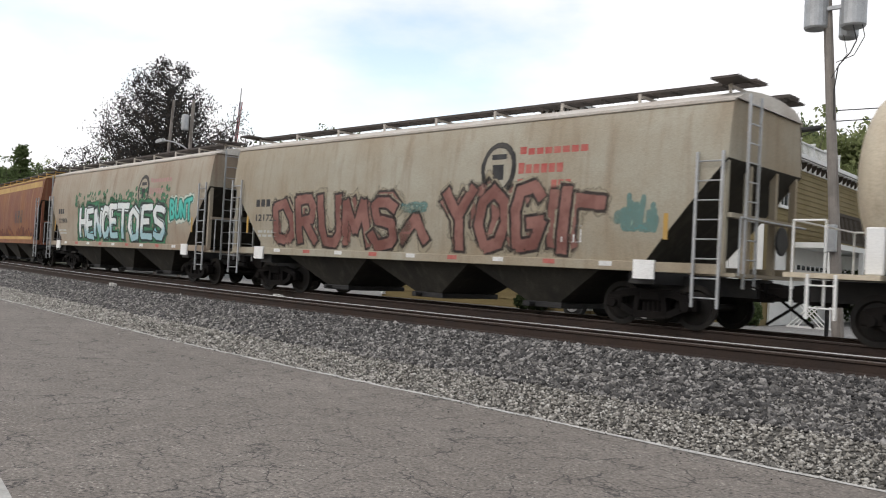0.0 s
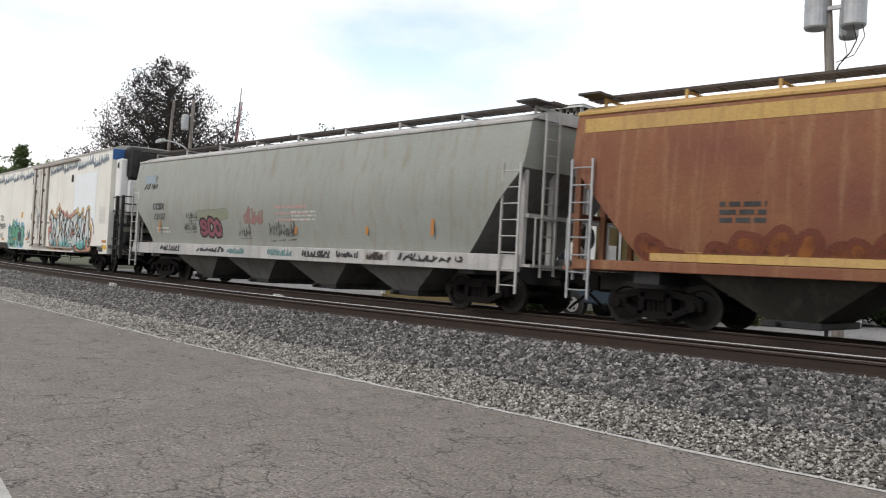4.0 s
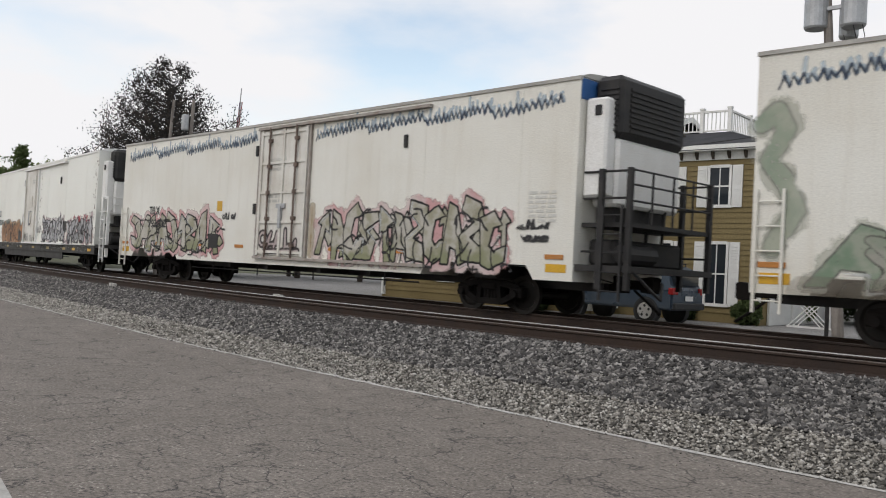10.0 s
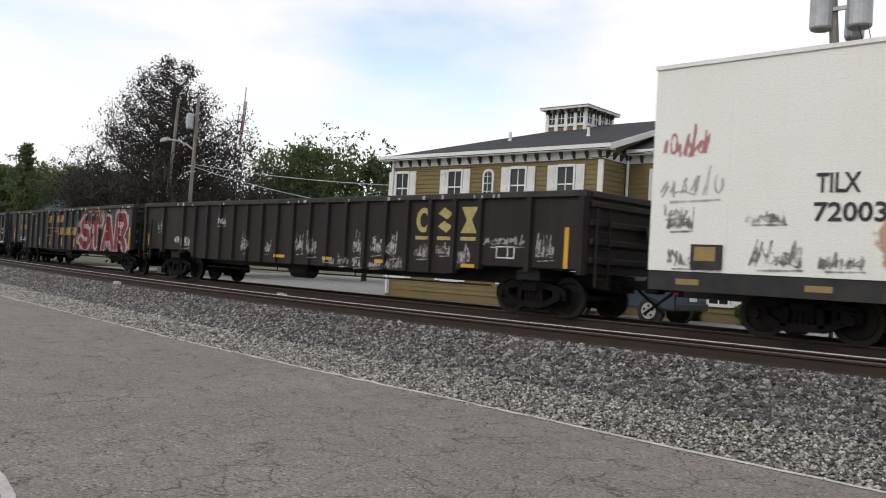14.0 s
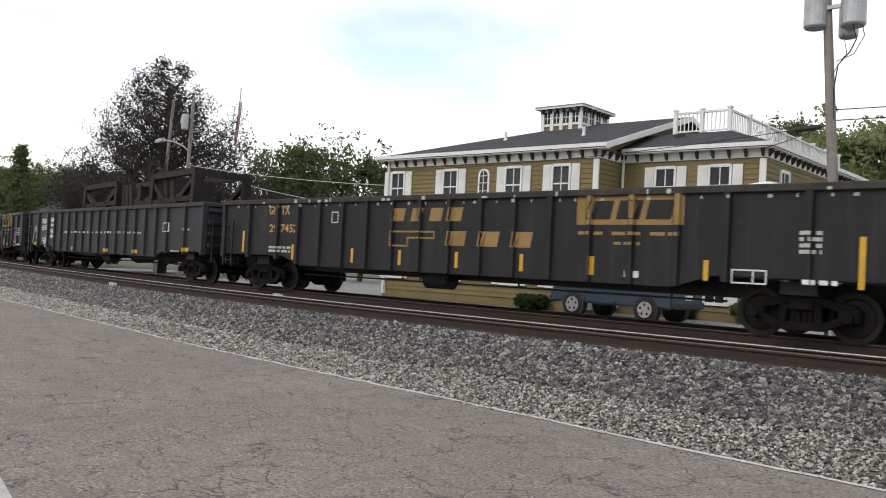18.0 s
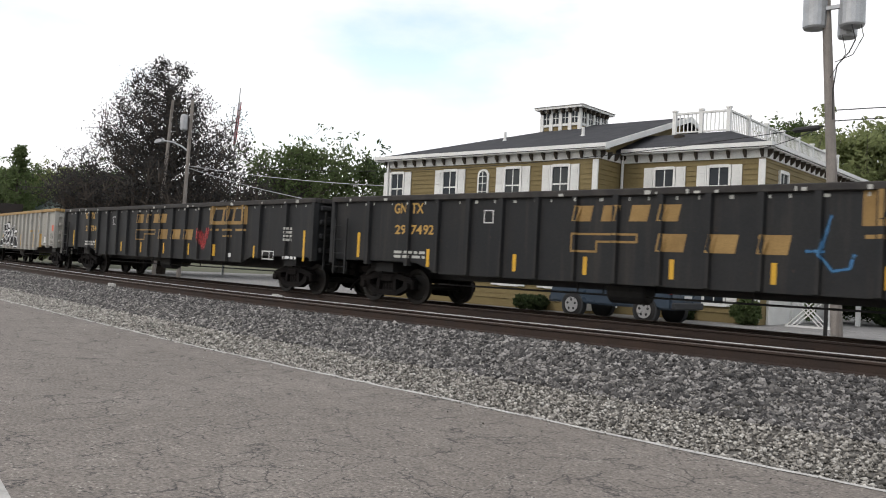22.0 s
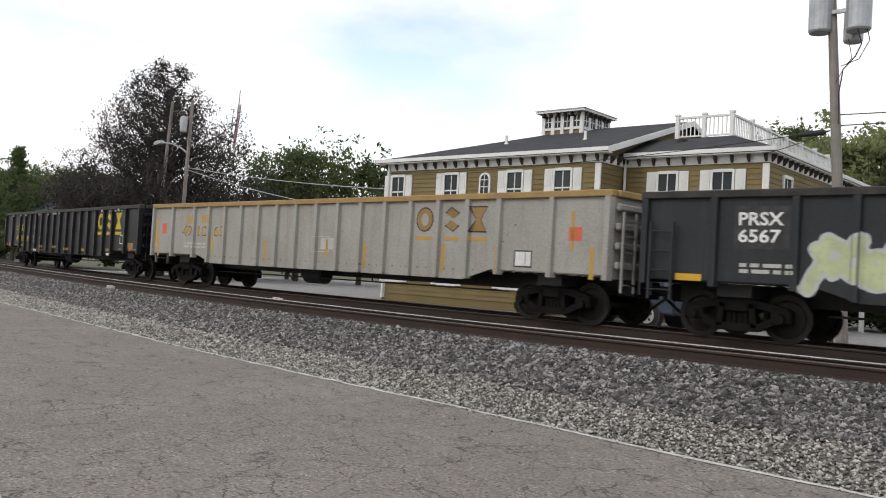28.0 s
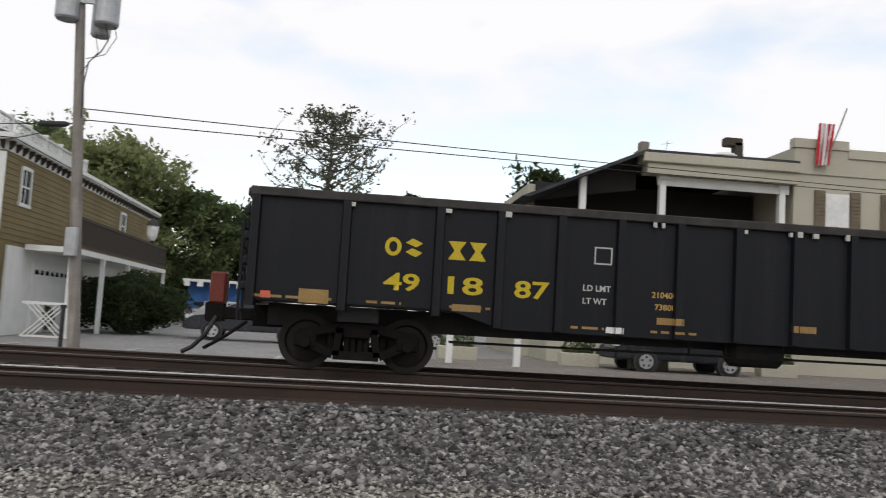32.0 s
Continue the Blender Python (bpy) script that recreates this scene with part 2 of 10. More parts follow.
def asphalt_material(name, base, second, crack=1.0, scale=3.4):
    """Worn asphalt: soft patches, sandy grain with pale and dark specks, fine broken cracks."""
    m, tr, b = nodes_of(name)
    big = ramp_node(tr, noise_node(tr, 0.5, 7, 0.65), 0.35, 0.65)
    col = mix_node(tr, big, base, second)
    mid = ramp_node(tr, noise_node(tr, 6.0, 8, 0.8), 0.3, 0.7, 0.72, 1.26)
    fine_out = noise_node(tr, 30, 5, 0.8)
    fine = ramp_node(tr, fine_out, 0.34, 0.66, 0.4, 1.6)
    co = tr.nodes.new("ShaderNodeTexCoord")
    for shift, amount, lo, hi, size in (((0, 0, 0), 0.16, 0.014, 0.026, scale * 0.8), ((7.3, 2.1, 0), 0.2, 0.008, 0.013, scale * 0.38)):
        mp = tr.nodes.new("ShaderNodeMapping")
        mp.inputs["Location"].default_value = shift
        wob = tr.nodes.new("ShaderNodeTexNoise")
        wob.inputs["Scale"].default_value, wob.inputs["Detail"].default_value, wob.inputs["Roughness"].default_value = 6.0, 8, 0.7
        tr.links.new(co.outputs["Object"], mp.inputs[0])
        tr.links.new(mp.outputs[0], wob.inputs["Vector"])
        add = mix_node(tr, amount, mp.outputs[0], wob.outputs["Color"], "ADD")
        v = tr.nodes.new("ShaderNodeTexVoronoi")
        v.feature = "DISTANCE_TO_EDGE"
        v.inputs["Scale"].default_value = size
        tr.links.new(add, v.inputs["Vector"])
        line = ramp_node(tr, v.outputs["Distance"], lo * 0.3, hi, 1, 0)
        gate = ramp_node(tr, noise_node(tr, 1.7, 6, 0.7), 0.44, 0.54, 0, 0.9 * crack)
        col = mix_node(tr, tr_mul(tr, line, gate), col, (0.028, 0.026, 0.024))
    # pale grit and dark spots
    for size, cut, tone in ((30.0, 0.2, (0.33, 0.31, 0.27)), (20.0, 0.2, (0.03, 0.028, 0.026))):
        v = tr.nodes.new("ShaderNodeTexVoronoi")
        v.inputs["Scale"].default_value = size
        tr.links.new(co.outputs["Object"], v.inputs["Vector"])
        spot = ramp_node(tr, v.outputs["Distance"], cut, cut * 1.6, 0.85 * crack, 0)
        gate = ramp_node(tr, noise_node(tr, 2.6 + size * 0.02, 5, 0.7), 0.46, 0.58)
        col = mix_node(tr, tr_mul(tr, spot, gate), col, tone)
    hsv = tr.nodes.new("ShaderNodeHueSaturation")
    tr.links.new(col, hsv.inputs["Color"])
    tr.links.new(tr_mul(tr, mid, fine), hsv.inputs["Value"])
    tr.links.new(hsv.outputs[0], b.inputs["Base Color"])
    b.inputs["Roughness"].default_value = 0.9
    bump_node(tr, b, fine_out, 0.6, 0.006)
    return m


ASPHALT = asphalt_material("worn_asphalt", (0.152, 0.132, 0.113), (0.19, 0.167, 0.145))
LOT = asphalt_material("lot_asphalt", (0.2, 0.195, 0.188), (0.26, 0.254, 0.245), 0.5)
EARTH = surface("ground_earth", (0.09, 0.085, 0.055), (0.06, 0.075, 0.03), (0.3, 8), 0.95, 0, 0.8)
BED = surface("ballast_bed", (0.03, 0.03, 0.029), (0.055, 0.054, 0.051), (2, 30), 0.95, 0, 0.7, bump=0.6)
STAINED = surface("stained_bed", (0.036, 0.029, 0.026), (0.06, 0.049, 0.043), (1.2, 30), 0.95, 0, 0.8, (0.09, 0.078, 0.07), 0.3, bump=0.8)
GRIT = surface("gravel_bed", (0.085, 0.08, 0.072), (0.13, 0.122, 0.11), (1.5, 45), 0.95, 0, 0.8, bump=0.8)
PALE = surface("pale_edge", (0.5, 0.49, 0.46), (0.3, 0.29, 0.27), (3, 30), 0.9, 0, 0.9)

far = 2400
tagged(arrays("ground", [(-far, -far, -0.06), (far, -far, -0.06), (far, far, -0.06), (-far, far, -0.06)], [(0, 1, 2, 3)], EARTH),
       "dull green and brown open ground", "ground", kind="structure")

# the edge of the car park, which swings slightly with the track
EDGE = [(-320, 90.0), (-150, 42.0), (-90, 24.0), (-60, 16.0), (-40, 11.9), (-32, 10.3), (-25.8, 9.3), (-18.2, 8.45), (-13, 7.85), (-9.7, 7.62), (-6.1, 7.46),
        (-3.7, 7.3), (-1, 7.2), (6, 7.0), (30, 6.6), (380, 6.0)]


def edge_y(x):
    for (xa, ya), (xb, yb) in zip(EDGE, EDGE[1:]):
        if xa <= x <= xb:
            return ya + (yb - ya) * (x - xa) / (xb - xa)
    return EDGE[-1][1]


vs, fs = [], []
pick = random.Random(4)
ex = [-320, -200, -120, -80, -60] + [-50 + 0.25 * i for i in range(300)] + [40, 120, 380]
for x in ex:
    j = pick.uniform(-0.03, 0.03) + 0.03 * math.sin(x * 2.3)
    vs += [(x, -300, 0.0), (x, edge_y(x) + j, 0.0), (x, edge_y(x) + j + 0.02, -0.055)]
for i in range(len(ex) - 1):
    fs += [(3 * i, 3 * i + 3, 3 * i + 4, 3 * i + 1), (3 * i + 1, 3 * i + 4, 3 * i + 5, 3 * i + 2)]
tagged(arrays("pavement", vs, fs, ASPHALT), "worn grey asphalt car park with fine cracks", "car park", kind="structure")

vs, fs = [], []
for i, x in enumerate(ex):
    j = pick.uniform(-0.02, 0.02)
    w = pick.uniform(0.015, 0.05)
    vs += [(x, edge_y(x) - 0.02 + j, 0.006), (x, edge_y(x) + w + j, 0.012), (x, edge_y(x) + w + 0.02 + j, -0.05)]
    if i:
        fs += [(3 * i - 3, 3 * i, 3 * i + 1, 3 * i - 2), (3 * i - 2, 3 * i + 1, 3 * i + 2, 3 * i - 1)]
tagged(arrays("pavement_edge", vs, fs, PALE), "thin pale crumbling edge of the asphalt", "edging", kind="structure")

# ballast: a stone shoulder up to the nearer rail, then a flat stained bed under both tracks
def bed_rows(x):
    e, n, t = edge_y(x), near_y(x), TRACK_Y + bow(x)
    foot = n - 1.75
    mid = max(t - 1.2, n + 0.3)
    return [(e + 0.02, -0.03), (e + (foot - e) * 0.45, 0.19), (foot, 0.525), (n - 1.4, 0.548), (n + 0.15, 0.535), (mid, 0.52), (max(t + 1.5, mid + 0.2), 0.52),
            (t + 2.1, 0.48), (t + 2.6, 0.34), (t + 3.0, 0.2)]


def sheet(name, first, last, lift, material, label, category):
    verts, faces = [], []
    n = last - first + 1
    for i, x in enumerate(XS):
        verts += [(x, y, z + lift) for y, z in bed_rows(x)[first:last + 1]]
        for j in range(n - 1):
            if i:
                a = (i - 1) * n + j
                faces.append((a, a + n, a + n + 1, a + 1))
    return tagged(arrays(name, verts, faces, material), label, category, kind="structure")


sheet("ballast", 1, 3, 0.0, BED, "dark grey crushed stone shoulder of the railway", "ballast")
sheet("track_bed", 3, 9, 0.0, STAINED, "rust-stained dark bed under both tracks", "ballast")
sheet("gravel_verge", 0, 1, 0.0, GRIT, "pale gravel between car park and ballast", "gravel")

# the street and car parks on the far side
xs_l = [-60 + 5 * i for i in range(13)] + [20, 60, 140]
vs, fs = [], []
for i, x in enumerate(xs_l):
    vs += [(x, TRACK_Y + 2.7 + bow(x), 0.29), (x, 95, 0.31)]
    if i:
        fs.append((2 * i - 2, 2 * i, 2 * i + 1, 2 * i - 1))
tagged(arrays("road", vs, fs, LOT), "light grey asphalt street behind the track", "street", kind="structure")


def rail_mesh(line, top):
    prof = [(-0.07, 0.0), (-0.07, 0.018), (-0.012, 0.035), (-0.012, 0.125), (-0.036, 0.14), (-0.036, 0.168), (0.036, 0.168), (0.036, 0.14), (0.012, 0.125),
            (0.012, 0.035), (0.07, 0.018), (0.07, 0.0)]
    verts, faces = [], []
    n = len(prof)
    for x in XS:
        for a, z in prof:
            verts.append((x, line(x) + a, top - 0.168 + z))
    for i in range(len(XS) - 1):
        for j in range(n):
            a, b = i * n + j, i * n + (j + 1) % n
            faces.append((a, b, b + n, a + n))
    return verts, faces


def rail(line, top, polish, label, width=1.0):
    v, f = rail_mesh(line, top)
    r = tagged(arrays("rail", v, f, RUST), label, "rail", "rails of the tracks", "structure")
    top_v, top_f = [], []
    for i, x in enumerate(XS):
        y = line(x)
        top_v += [(x, y - 0.038 * width, top - 0.006), (x, y - 0.03 * width, top + 0.004), (x, y + 0.03, top + 0.004), (x, y + 0.037, top - 0.004)]
        if i:
            for j in range(3):
                top_f.append((4 * i - 4 + j, 4 * i + j, 4 * i + j + 1, 4 * i - 3 + j))
    arrays("running_surface", top_v, top_f, polish, r, "worn top of the rail")


# the train's rails get the dull brown top, not the polished one
rail(lambda x: TRACK_Y - 0.753 + bow(x), RAIL_TOP, DULL_TOP, "rust-brown steel rail under the train")
rail(lambda x: TRACK_Y + 0.753 + bow(x), RAIL_TOP, DULL_TOP, "rust-brown steel rail under the train")
rail(near_y, RAIL_TOP, STEEL, "rust-brown steel rail with a polished top")
rail(lambda x: near_y(x) - 1.3, RAIL_TOP + 0.035, DULL_TOP, "rust-brown steel rail with a dull brown top")
# rusty caked foot of the nearest rail
foot_v, foot_f = [], []
for i, x in enumerate(XS):
    y = near_y(x) - 1.3
    foot_v += [(x, y - 0.16, 0.545), (x, y - 0.09, 0.575), (x, y, 0.58)]
    if i:
        foot_f += [(3 * i - 3, 3 * i, 3 * i + 1, 3 * i - 2), (3 * i - 2, 3 * i + 1, 3 * i + 2, 3 * i - 1)]
tagged(arrays("rail_dust", foot_v, foot_f, STAINED), "rust-brown dust caked at the foot of the nearest rail", "ground", kind="structure")
# dark patched asphalt by the porch building
tagged(arrays("asphalt_patch", [(-1.5, TRACK_Y + 2.75, 0.305), (60, TRACK_Y + 2.75, 0.305), (60, 33, 0.315), (7.5, 33, 0.315), (0.6, 25.5, 0.313)], [(0, 1, 2, 3, 4)], ASPHALT),
       "darker grey asphalt apron beside the porch building", "street", kind="structure")
# white painted line that curves over the car park
line = [(-6.6, 2.3), (-5.93, 2.215), (-5.47, 2.11), (-4.9, 1.9), (-4.3, 1.55), (-3.8, 1.1), (-3.5, 0.5)]
vs, fs = [], []
for i, (x, y) in enumerate(line):
    vs += [(x, y, 0.004), (x - 0.02, y - 0.08, 0.004)]
    if i:
        fs.append((2 * i - 2, 2 * i - 1, 2 * i + 1, 2 * i))
tagged(arrays("painted_line", vs, fs, PALE), "worn white line painted on the asphalt", "road marking", "car park lines", "structure")


# ---------------------------------------------------------------- stones
def soup(name, verts, tris, material, parent=None):
    """A mesh straight from arrays of corners and triangles."""
    me = bpy.data.meshes.new(name)
    me.vertices.add(len(verts))
    me.vertices.foreach_set("co", np.asarray(verts, dtype=np.float32).ravel())
    me.loops.add(len(tris) * 3)
    me.loops.foreach_set("vertex_index", np.asarray(tris, dtype=np.int32).ravel())
    me.polygons.add(len(tris))
    me.polygons.foreach_set("loop_start", np.arange(0, len(tris) * 3, 3, dtype=np.int32))
    me.polygons.foreach_set("loop_total", np.full(len(tris), 3, dtype=np.int32))
    me.update(calc_edges=True)
    me.materials.append(material)
    return link(name, me, parent)


NEARN = np.vectorize(near_y)
EDGEN = np.vectorize(edge_y)


def stones(x, y, z, size, rng):
    """Angular stones: squashed eight-sided lumps, each turned and bent its own way."""
    n = len(x)
    base = np.array([(1, 0, 0), (-1, 0, 0), (0, 1, 0), (0, -1, 0), (0, 0, 1), (0, 0, -1)], float)
    v = base[None] * rng.uniform(0.6, 1.25, (n, 6, 1)) + rng.uniform(-0.38, 0.38, (n, 6, 3))
    v *= (size[:, None] * np.stack([rng.uniform(0.8, 1.3, n), rng.uniform(0.7, 1.1, n), rng.uniform(0.5, 0.85, n)], -1))[:, None]
    a, b = rng.uniform(0, 2 * np.pi, n), rng.uniform(-0.6, 0.6, n)
    ca, sa, cb, sb = np.cos(a), np.sin(a), np.cos(b), np.sin(b)
    vy, vz = v[..., 1] * cb[:, None] - v[..., 2] * sb[:, None], v[..., 1] * sb[:, None] + v[..., 2] * cb[:, None]
    vx, vy = v[..., 0] * ca[:, None] - vy * sa[:, None], v[..., 0] * sa[:, None] + vy * ca[:, None]
    out = np.stack([vx + x[:, None], vy + y[:, None], vz + z[:, None]], -1).reshape(-1, 3)
    t = np.array([(0, 2, 4), (2, 1, 4), (1, 3, 4), (3, 0, 4), (2, 0, 5), (1, 2, 5), (3, 1, 5), (0, 3, 5)])
    tris = (t[None] + 6 * np.arange(n)[:, None, None]).reshape(-1, 3)
    return out, tris


rng = np.random.default_rng(7)
STONE_DARK = islands("ballast_stone", [(0.014, 0.0135, 0.013), (0.034, 0.032, 0.031), (0.062, 0.059, 0.056), (0.095, 0.09, 0.085), (0.165, 0.156, 0.146), (0.33, 0.315, 0.295)])
STONE_PALE = islands("gravel_stone", [(0.06, 0.056, 0.048), (0.16, 0.149, 0.13), (0.25, 0.235, 0.207), (0.33, 0.31, 0.275), (0.52, 0.5, 0.455)])


def shoulder(x, u):
    """A place on the stone shoulder: u runs from the asphalt (0) to the nearest rail (1)."""
    e = EDGEN(x)
    top = NEARN(x) - 1.45
    foot = NEARN(x) - 1.75
    y = e + (top - e) * u
    q = (y - e) / (foot - e)
    return y, np.interp(q, [0, 0.45, 1.0, 1.1], [-0.03, 0.19, 0.525, 0.548])


lots = []
for x0, x1, n, lo, hi in ((-12, 14, 52000, 0.027, 0.056), (-32, -12, 34000, 0.03, 0.056), (-75, -32, 26000, 0.042, 0.075)):
    x = rng.uniform(x0, x1, n)
    u = 1 - (1 - 0.36) * rng.random(n) ** 0.82
    y, z = shoulder(x, u)
    lots.append((x, y, z + 0.012, rng.uniform(lo, hi, n) * (0.75 + 0.35 * rng.random(n))))
# a few lie between the tracks
x = rng.uniform(-40, 14, 5000)
y = NEARN(x) + 0.2 + 2.0 * rng.random(5000)
lots.append((x, y, np.full(5000, 0.53), rng.uniform(0.02, 0.04, 5000)))
v, t = stones(*[np.concatenate(c) for c in zip(*lots)], rng)
tagged(soup("ballast_stones", v, t, STONE_DARK), "loose dark grey crushed ballast stones", "ballast", kind="stuff")
lots = []
for x0, x1, n, lo, hi in ((-12, 14, 46000, 0.014, 0.034), (-34, -12, 24000, 0.02, 0.042), (-60, -34, 9000, 0.03, 0.055)):
    x = rng.uniform(x0, x1, n)
    u = 0.62 * rng.random(n) ** 1.15 - 0.015
    y, z = shoulder(x, u)
    stray = rng.random(n) < 0.012
    y = np.where(stray, EDGEN(x) - 0.9 * rng.random(n) ** 2.5, y)
    lots.append((x, y, np.where(stray, 0.008, z + 0.012), rng.uniform(lo, hi, n) * (0.7 + 0.4 * rng.random(n)) * np.where(stray, 0.45, 1)))
v, t = stones(*[np.concatenate(c) for c in zip(*lots)], rng)
tagged(soup("gravel_stones", v, t, STONE_PALE), "loose pale gravel stones beside the asphalt", "gravel", kind="stuff")


# ---------------------------------------------------------------- trains: shared running gear
HALF = 1.6
CARS = []
SURF = {}   # how far out the near side of each car stands


def sideframe(bm):
    # cast side frame with its two windows, seen from the side, and the bolster end between
    outer = [(-1.12, 0.56), (-1.02, 0.66), (-0.62, 0.7), (-0.4, 0.78), (0.4, 0.78), (0.62, 0.7), (1.02, 0.66), (1.12, 0.56), (1.1, 0.4), (0.78, 0.42),
             (0.45, 0.2), (-0.45, 0.2), (-0.78, 0.42), (-1.1, 0.4)]
    for s in (-1, 1):
        y = s * 1.02
        bars = [((-1.0, 0.6), (-0.42, 0.72), 0.075), ((1.0, 0.6), (0.42, 0.72), 0.075), ((-0.42, 0.72), (0.42, 0.72), 0.085), ((-0.95, 0.5), (-0.4, 0.25), 0.07),
                ((0.95, 0.5), (0.4, 0.25), 0.07), ((-0.4, 0.25), (0.4, 0.25), 0.075), ((-0.36, 0.25), (-0.3, 0.72), 0.06), ((0.36, 0.25), (0.3, 0.72), 0.06)]
        for (xa, za), (xb, zb), r in bars:
            d = Vector((xb - xa, 0, zb - za)).normalized()
            nrm = Vector((-d.z, 0, d.x)) * r
            a, b = Vector((xa, 0, za)), Vector((xb, 0, zb))
            prism(bm, [((p.x), p.z) for p in (a - nrm, b - nrm, b + nrm, a + nrm)], y - 0.09, y + 0.09)
        for x in (-0.889, 0.889):
            box(bm, x - 0.2, x + 0.2, y - 0.11, y + 0.11, 0.36, 0.64, bevel=0.03)
            rod(bm, (x, y - 0.11, 0.46), (x, y - 0.19, 0.46), 0.11, 0.1, 12)
        for x in (-0.17, -0.06, 0.06, 0.17):
            rod(bm, (x, y, 0.3), (x, y, 0.56), 0.055, n=8)
    box(bm, -0.24, 0.24, -1.14, 1.14, 0.55, 0.74, bevel=0.03)
    box(bm, -0.35, 0.35, -0.3, 0.3, 0.7, 0.86)


def wheelset(bm):
    for s in (-1, 1):
        y = s * 0.753
        prof = [(0.12, -0.1), (0.16, -0.07), (0.36, -0.045), (0.385, -0.065), (0.452, -0.065), (0.457, 0.03), (0.485, 0.04), (0.485, 0.062), (0.38, 0.065), (0.34, 0.02), (0.16, 0.05), (0.1, 0.1)]
        turned(bm, [(r, y - s * h * -1) for r, h in ([(r, -h if s > 0 else h) for r, h in prof])], "y", 28)
    rod(bm, (0, -1.05, 0), (0, 1.05, 0), 0.085, n=12)


WHEELS = []
AXLE = RAIL_TOP - RAIL + 0.457 * TRUCK_SIZE


def add_trucks(car, base):
    for sx in (-1, 1):
        small = Matrix.Diagonal((TRUCK_SIZE, 1, TRUCK_SIZE, 1))
        put("truck", "truck_frame", sideframe, TRUCK, car, pose(sx * base, 0, RAIL_TOP - RAIL) @ small)
        for ax in (-0.889 * TRUCK_SIZE, 0.889 * TRUCK_SIZE):
            w = put("wheelset", "wheelset", wheelset, WHEEL, car, pose(sx * base + ax, 0, AXLE) @ small)
            WHEELS.append((w, car, sx * base + ax))


def coupler(bm):
    box(bm, 0, 0.55, -0.1, 0.1, 0.76, 0.95, bevel=0.02)
    prism(bm, [(0.5, 0.72), (0.72, 0.7), (0.78, 0.74), (0.78, 1.0), (0.72, 1.03), (0.5, 1.0)], -0.17, 0.12)
    box(bm, -0.5, 0.02, -0.22, 0.22, 0.68, 1.02)
    rod(bm, (0.2, -0.1, 0.8), (0.2, -1.2, 0.95), 0.016, n=6)
    # air hose
    pts = [(0.1, 0.25, 0.75), (0.35, 0.28, 0.55), (0.6, 0.25, 0.38), (0.75, 0.15, 0.3)]
    for a, b in zip(pts, pts[1:]):
        rod(bm, a, b, 0.03, n=6)


def add_couplers(car, end):
    for s in (-1, 1):
        put("coupler", "coupler", coupler, TRUCK, car, pose(s * end, 0, 0, 0, 0, 0 if s > 0 else 180))


def ladder(car, x, y, z0, z1, w, mat, rungs=6, along="x", name="ladder"):
    bm = bmesh.new()
    for i in range(rungs):
        z = z0 + (z1 - z0) * (i + 0.5) / rungs
        if along == "x":
            rod(bm, (x - w / 2, y, z), (x + w / 2, y, z), 0.014, n=6)
        else:
            rod(bm, (x, y - w / 2, z), (x, y + w / 2, z), 0.014, n=6)
    for s in (-1, 1):
        if along == "x":
            box(bm, x + s * w / 2 - 0.022, x + s * w / 2 + 0.022, y - 0.02, y + 0.02, z0, z1)
        else:
            box(bm, x - 0.02, x + 0.02, y + s * w / 2 - 0.022, y + s * w / 2 + 0.022, z0, z1)
    return part(name, bm, mat, car)


def plate(car, name, x, z, w, h, mat, y=-HALF, t=0.006, label=""):
    bm = bmesh.new()
    box(bm, x - w / 2, x + w / 2, y - t, y - 0.0005, z - h / 2, z + h / 2)
    return part(name, bm, mat, car, label)


def new_car(name, s, half, label, category):
    car = thing(name, label, category, pose(0, TRACK_Y, RAIL), "cars of the freight train")
    CARS.append((car, s, half - 2.2))
    return car


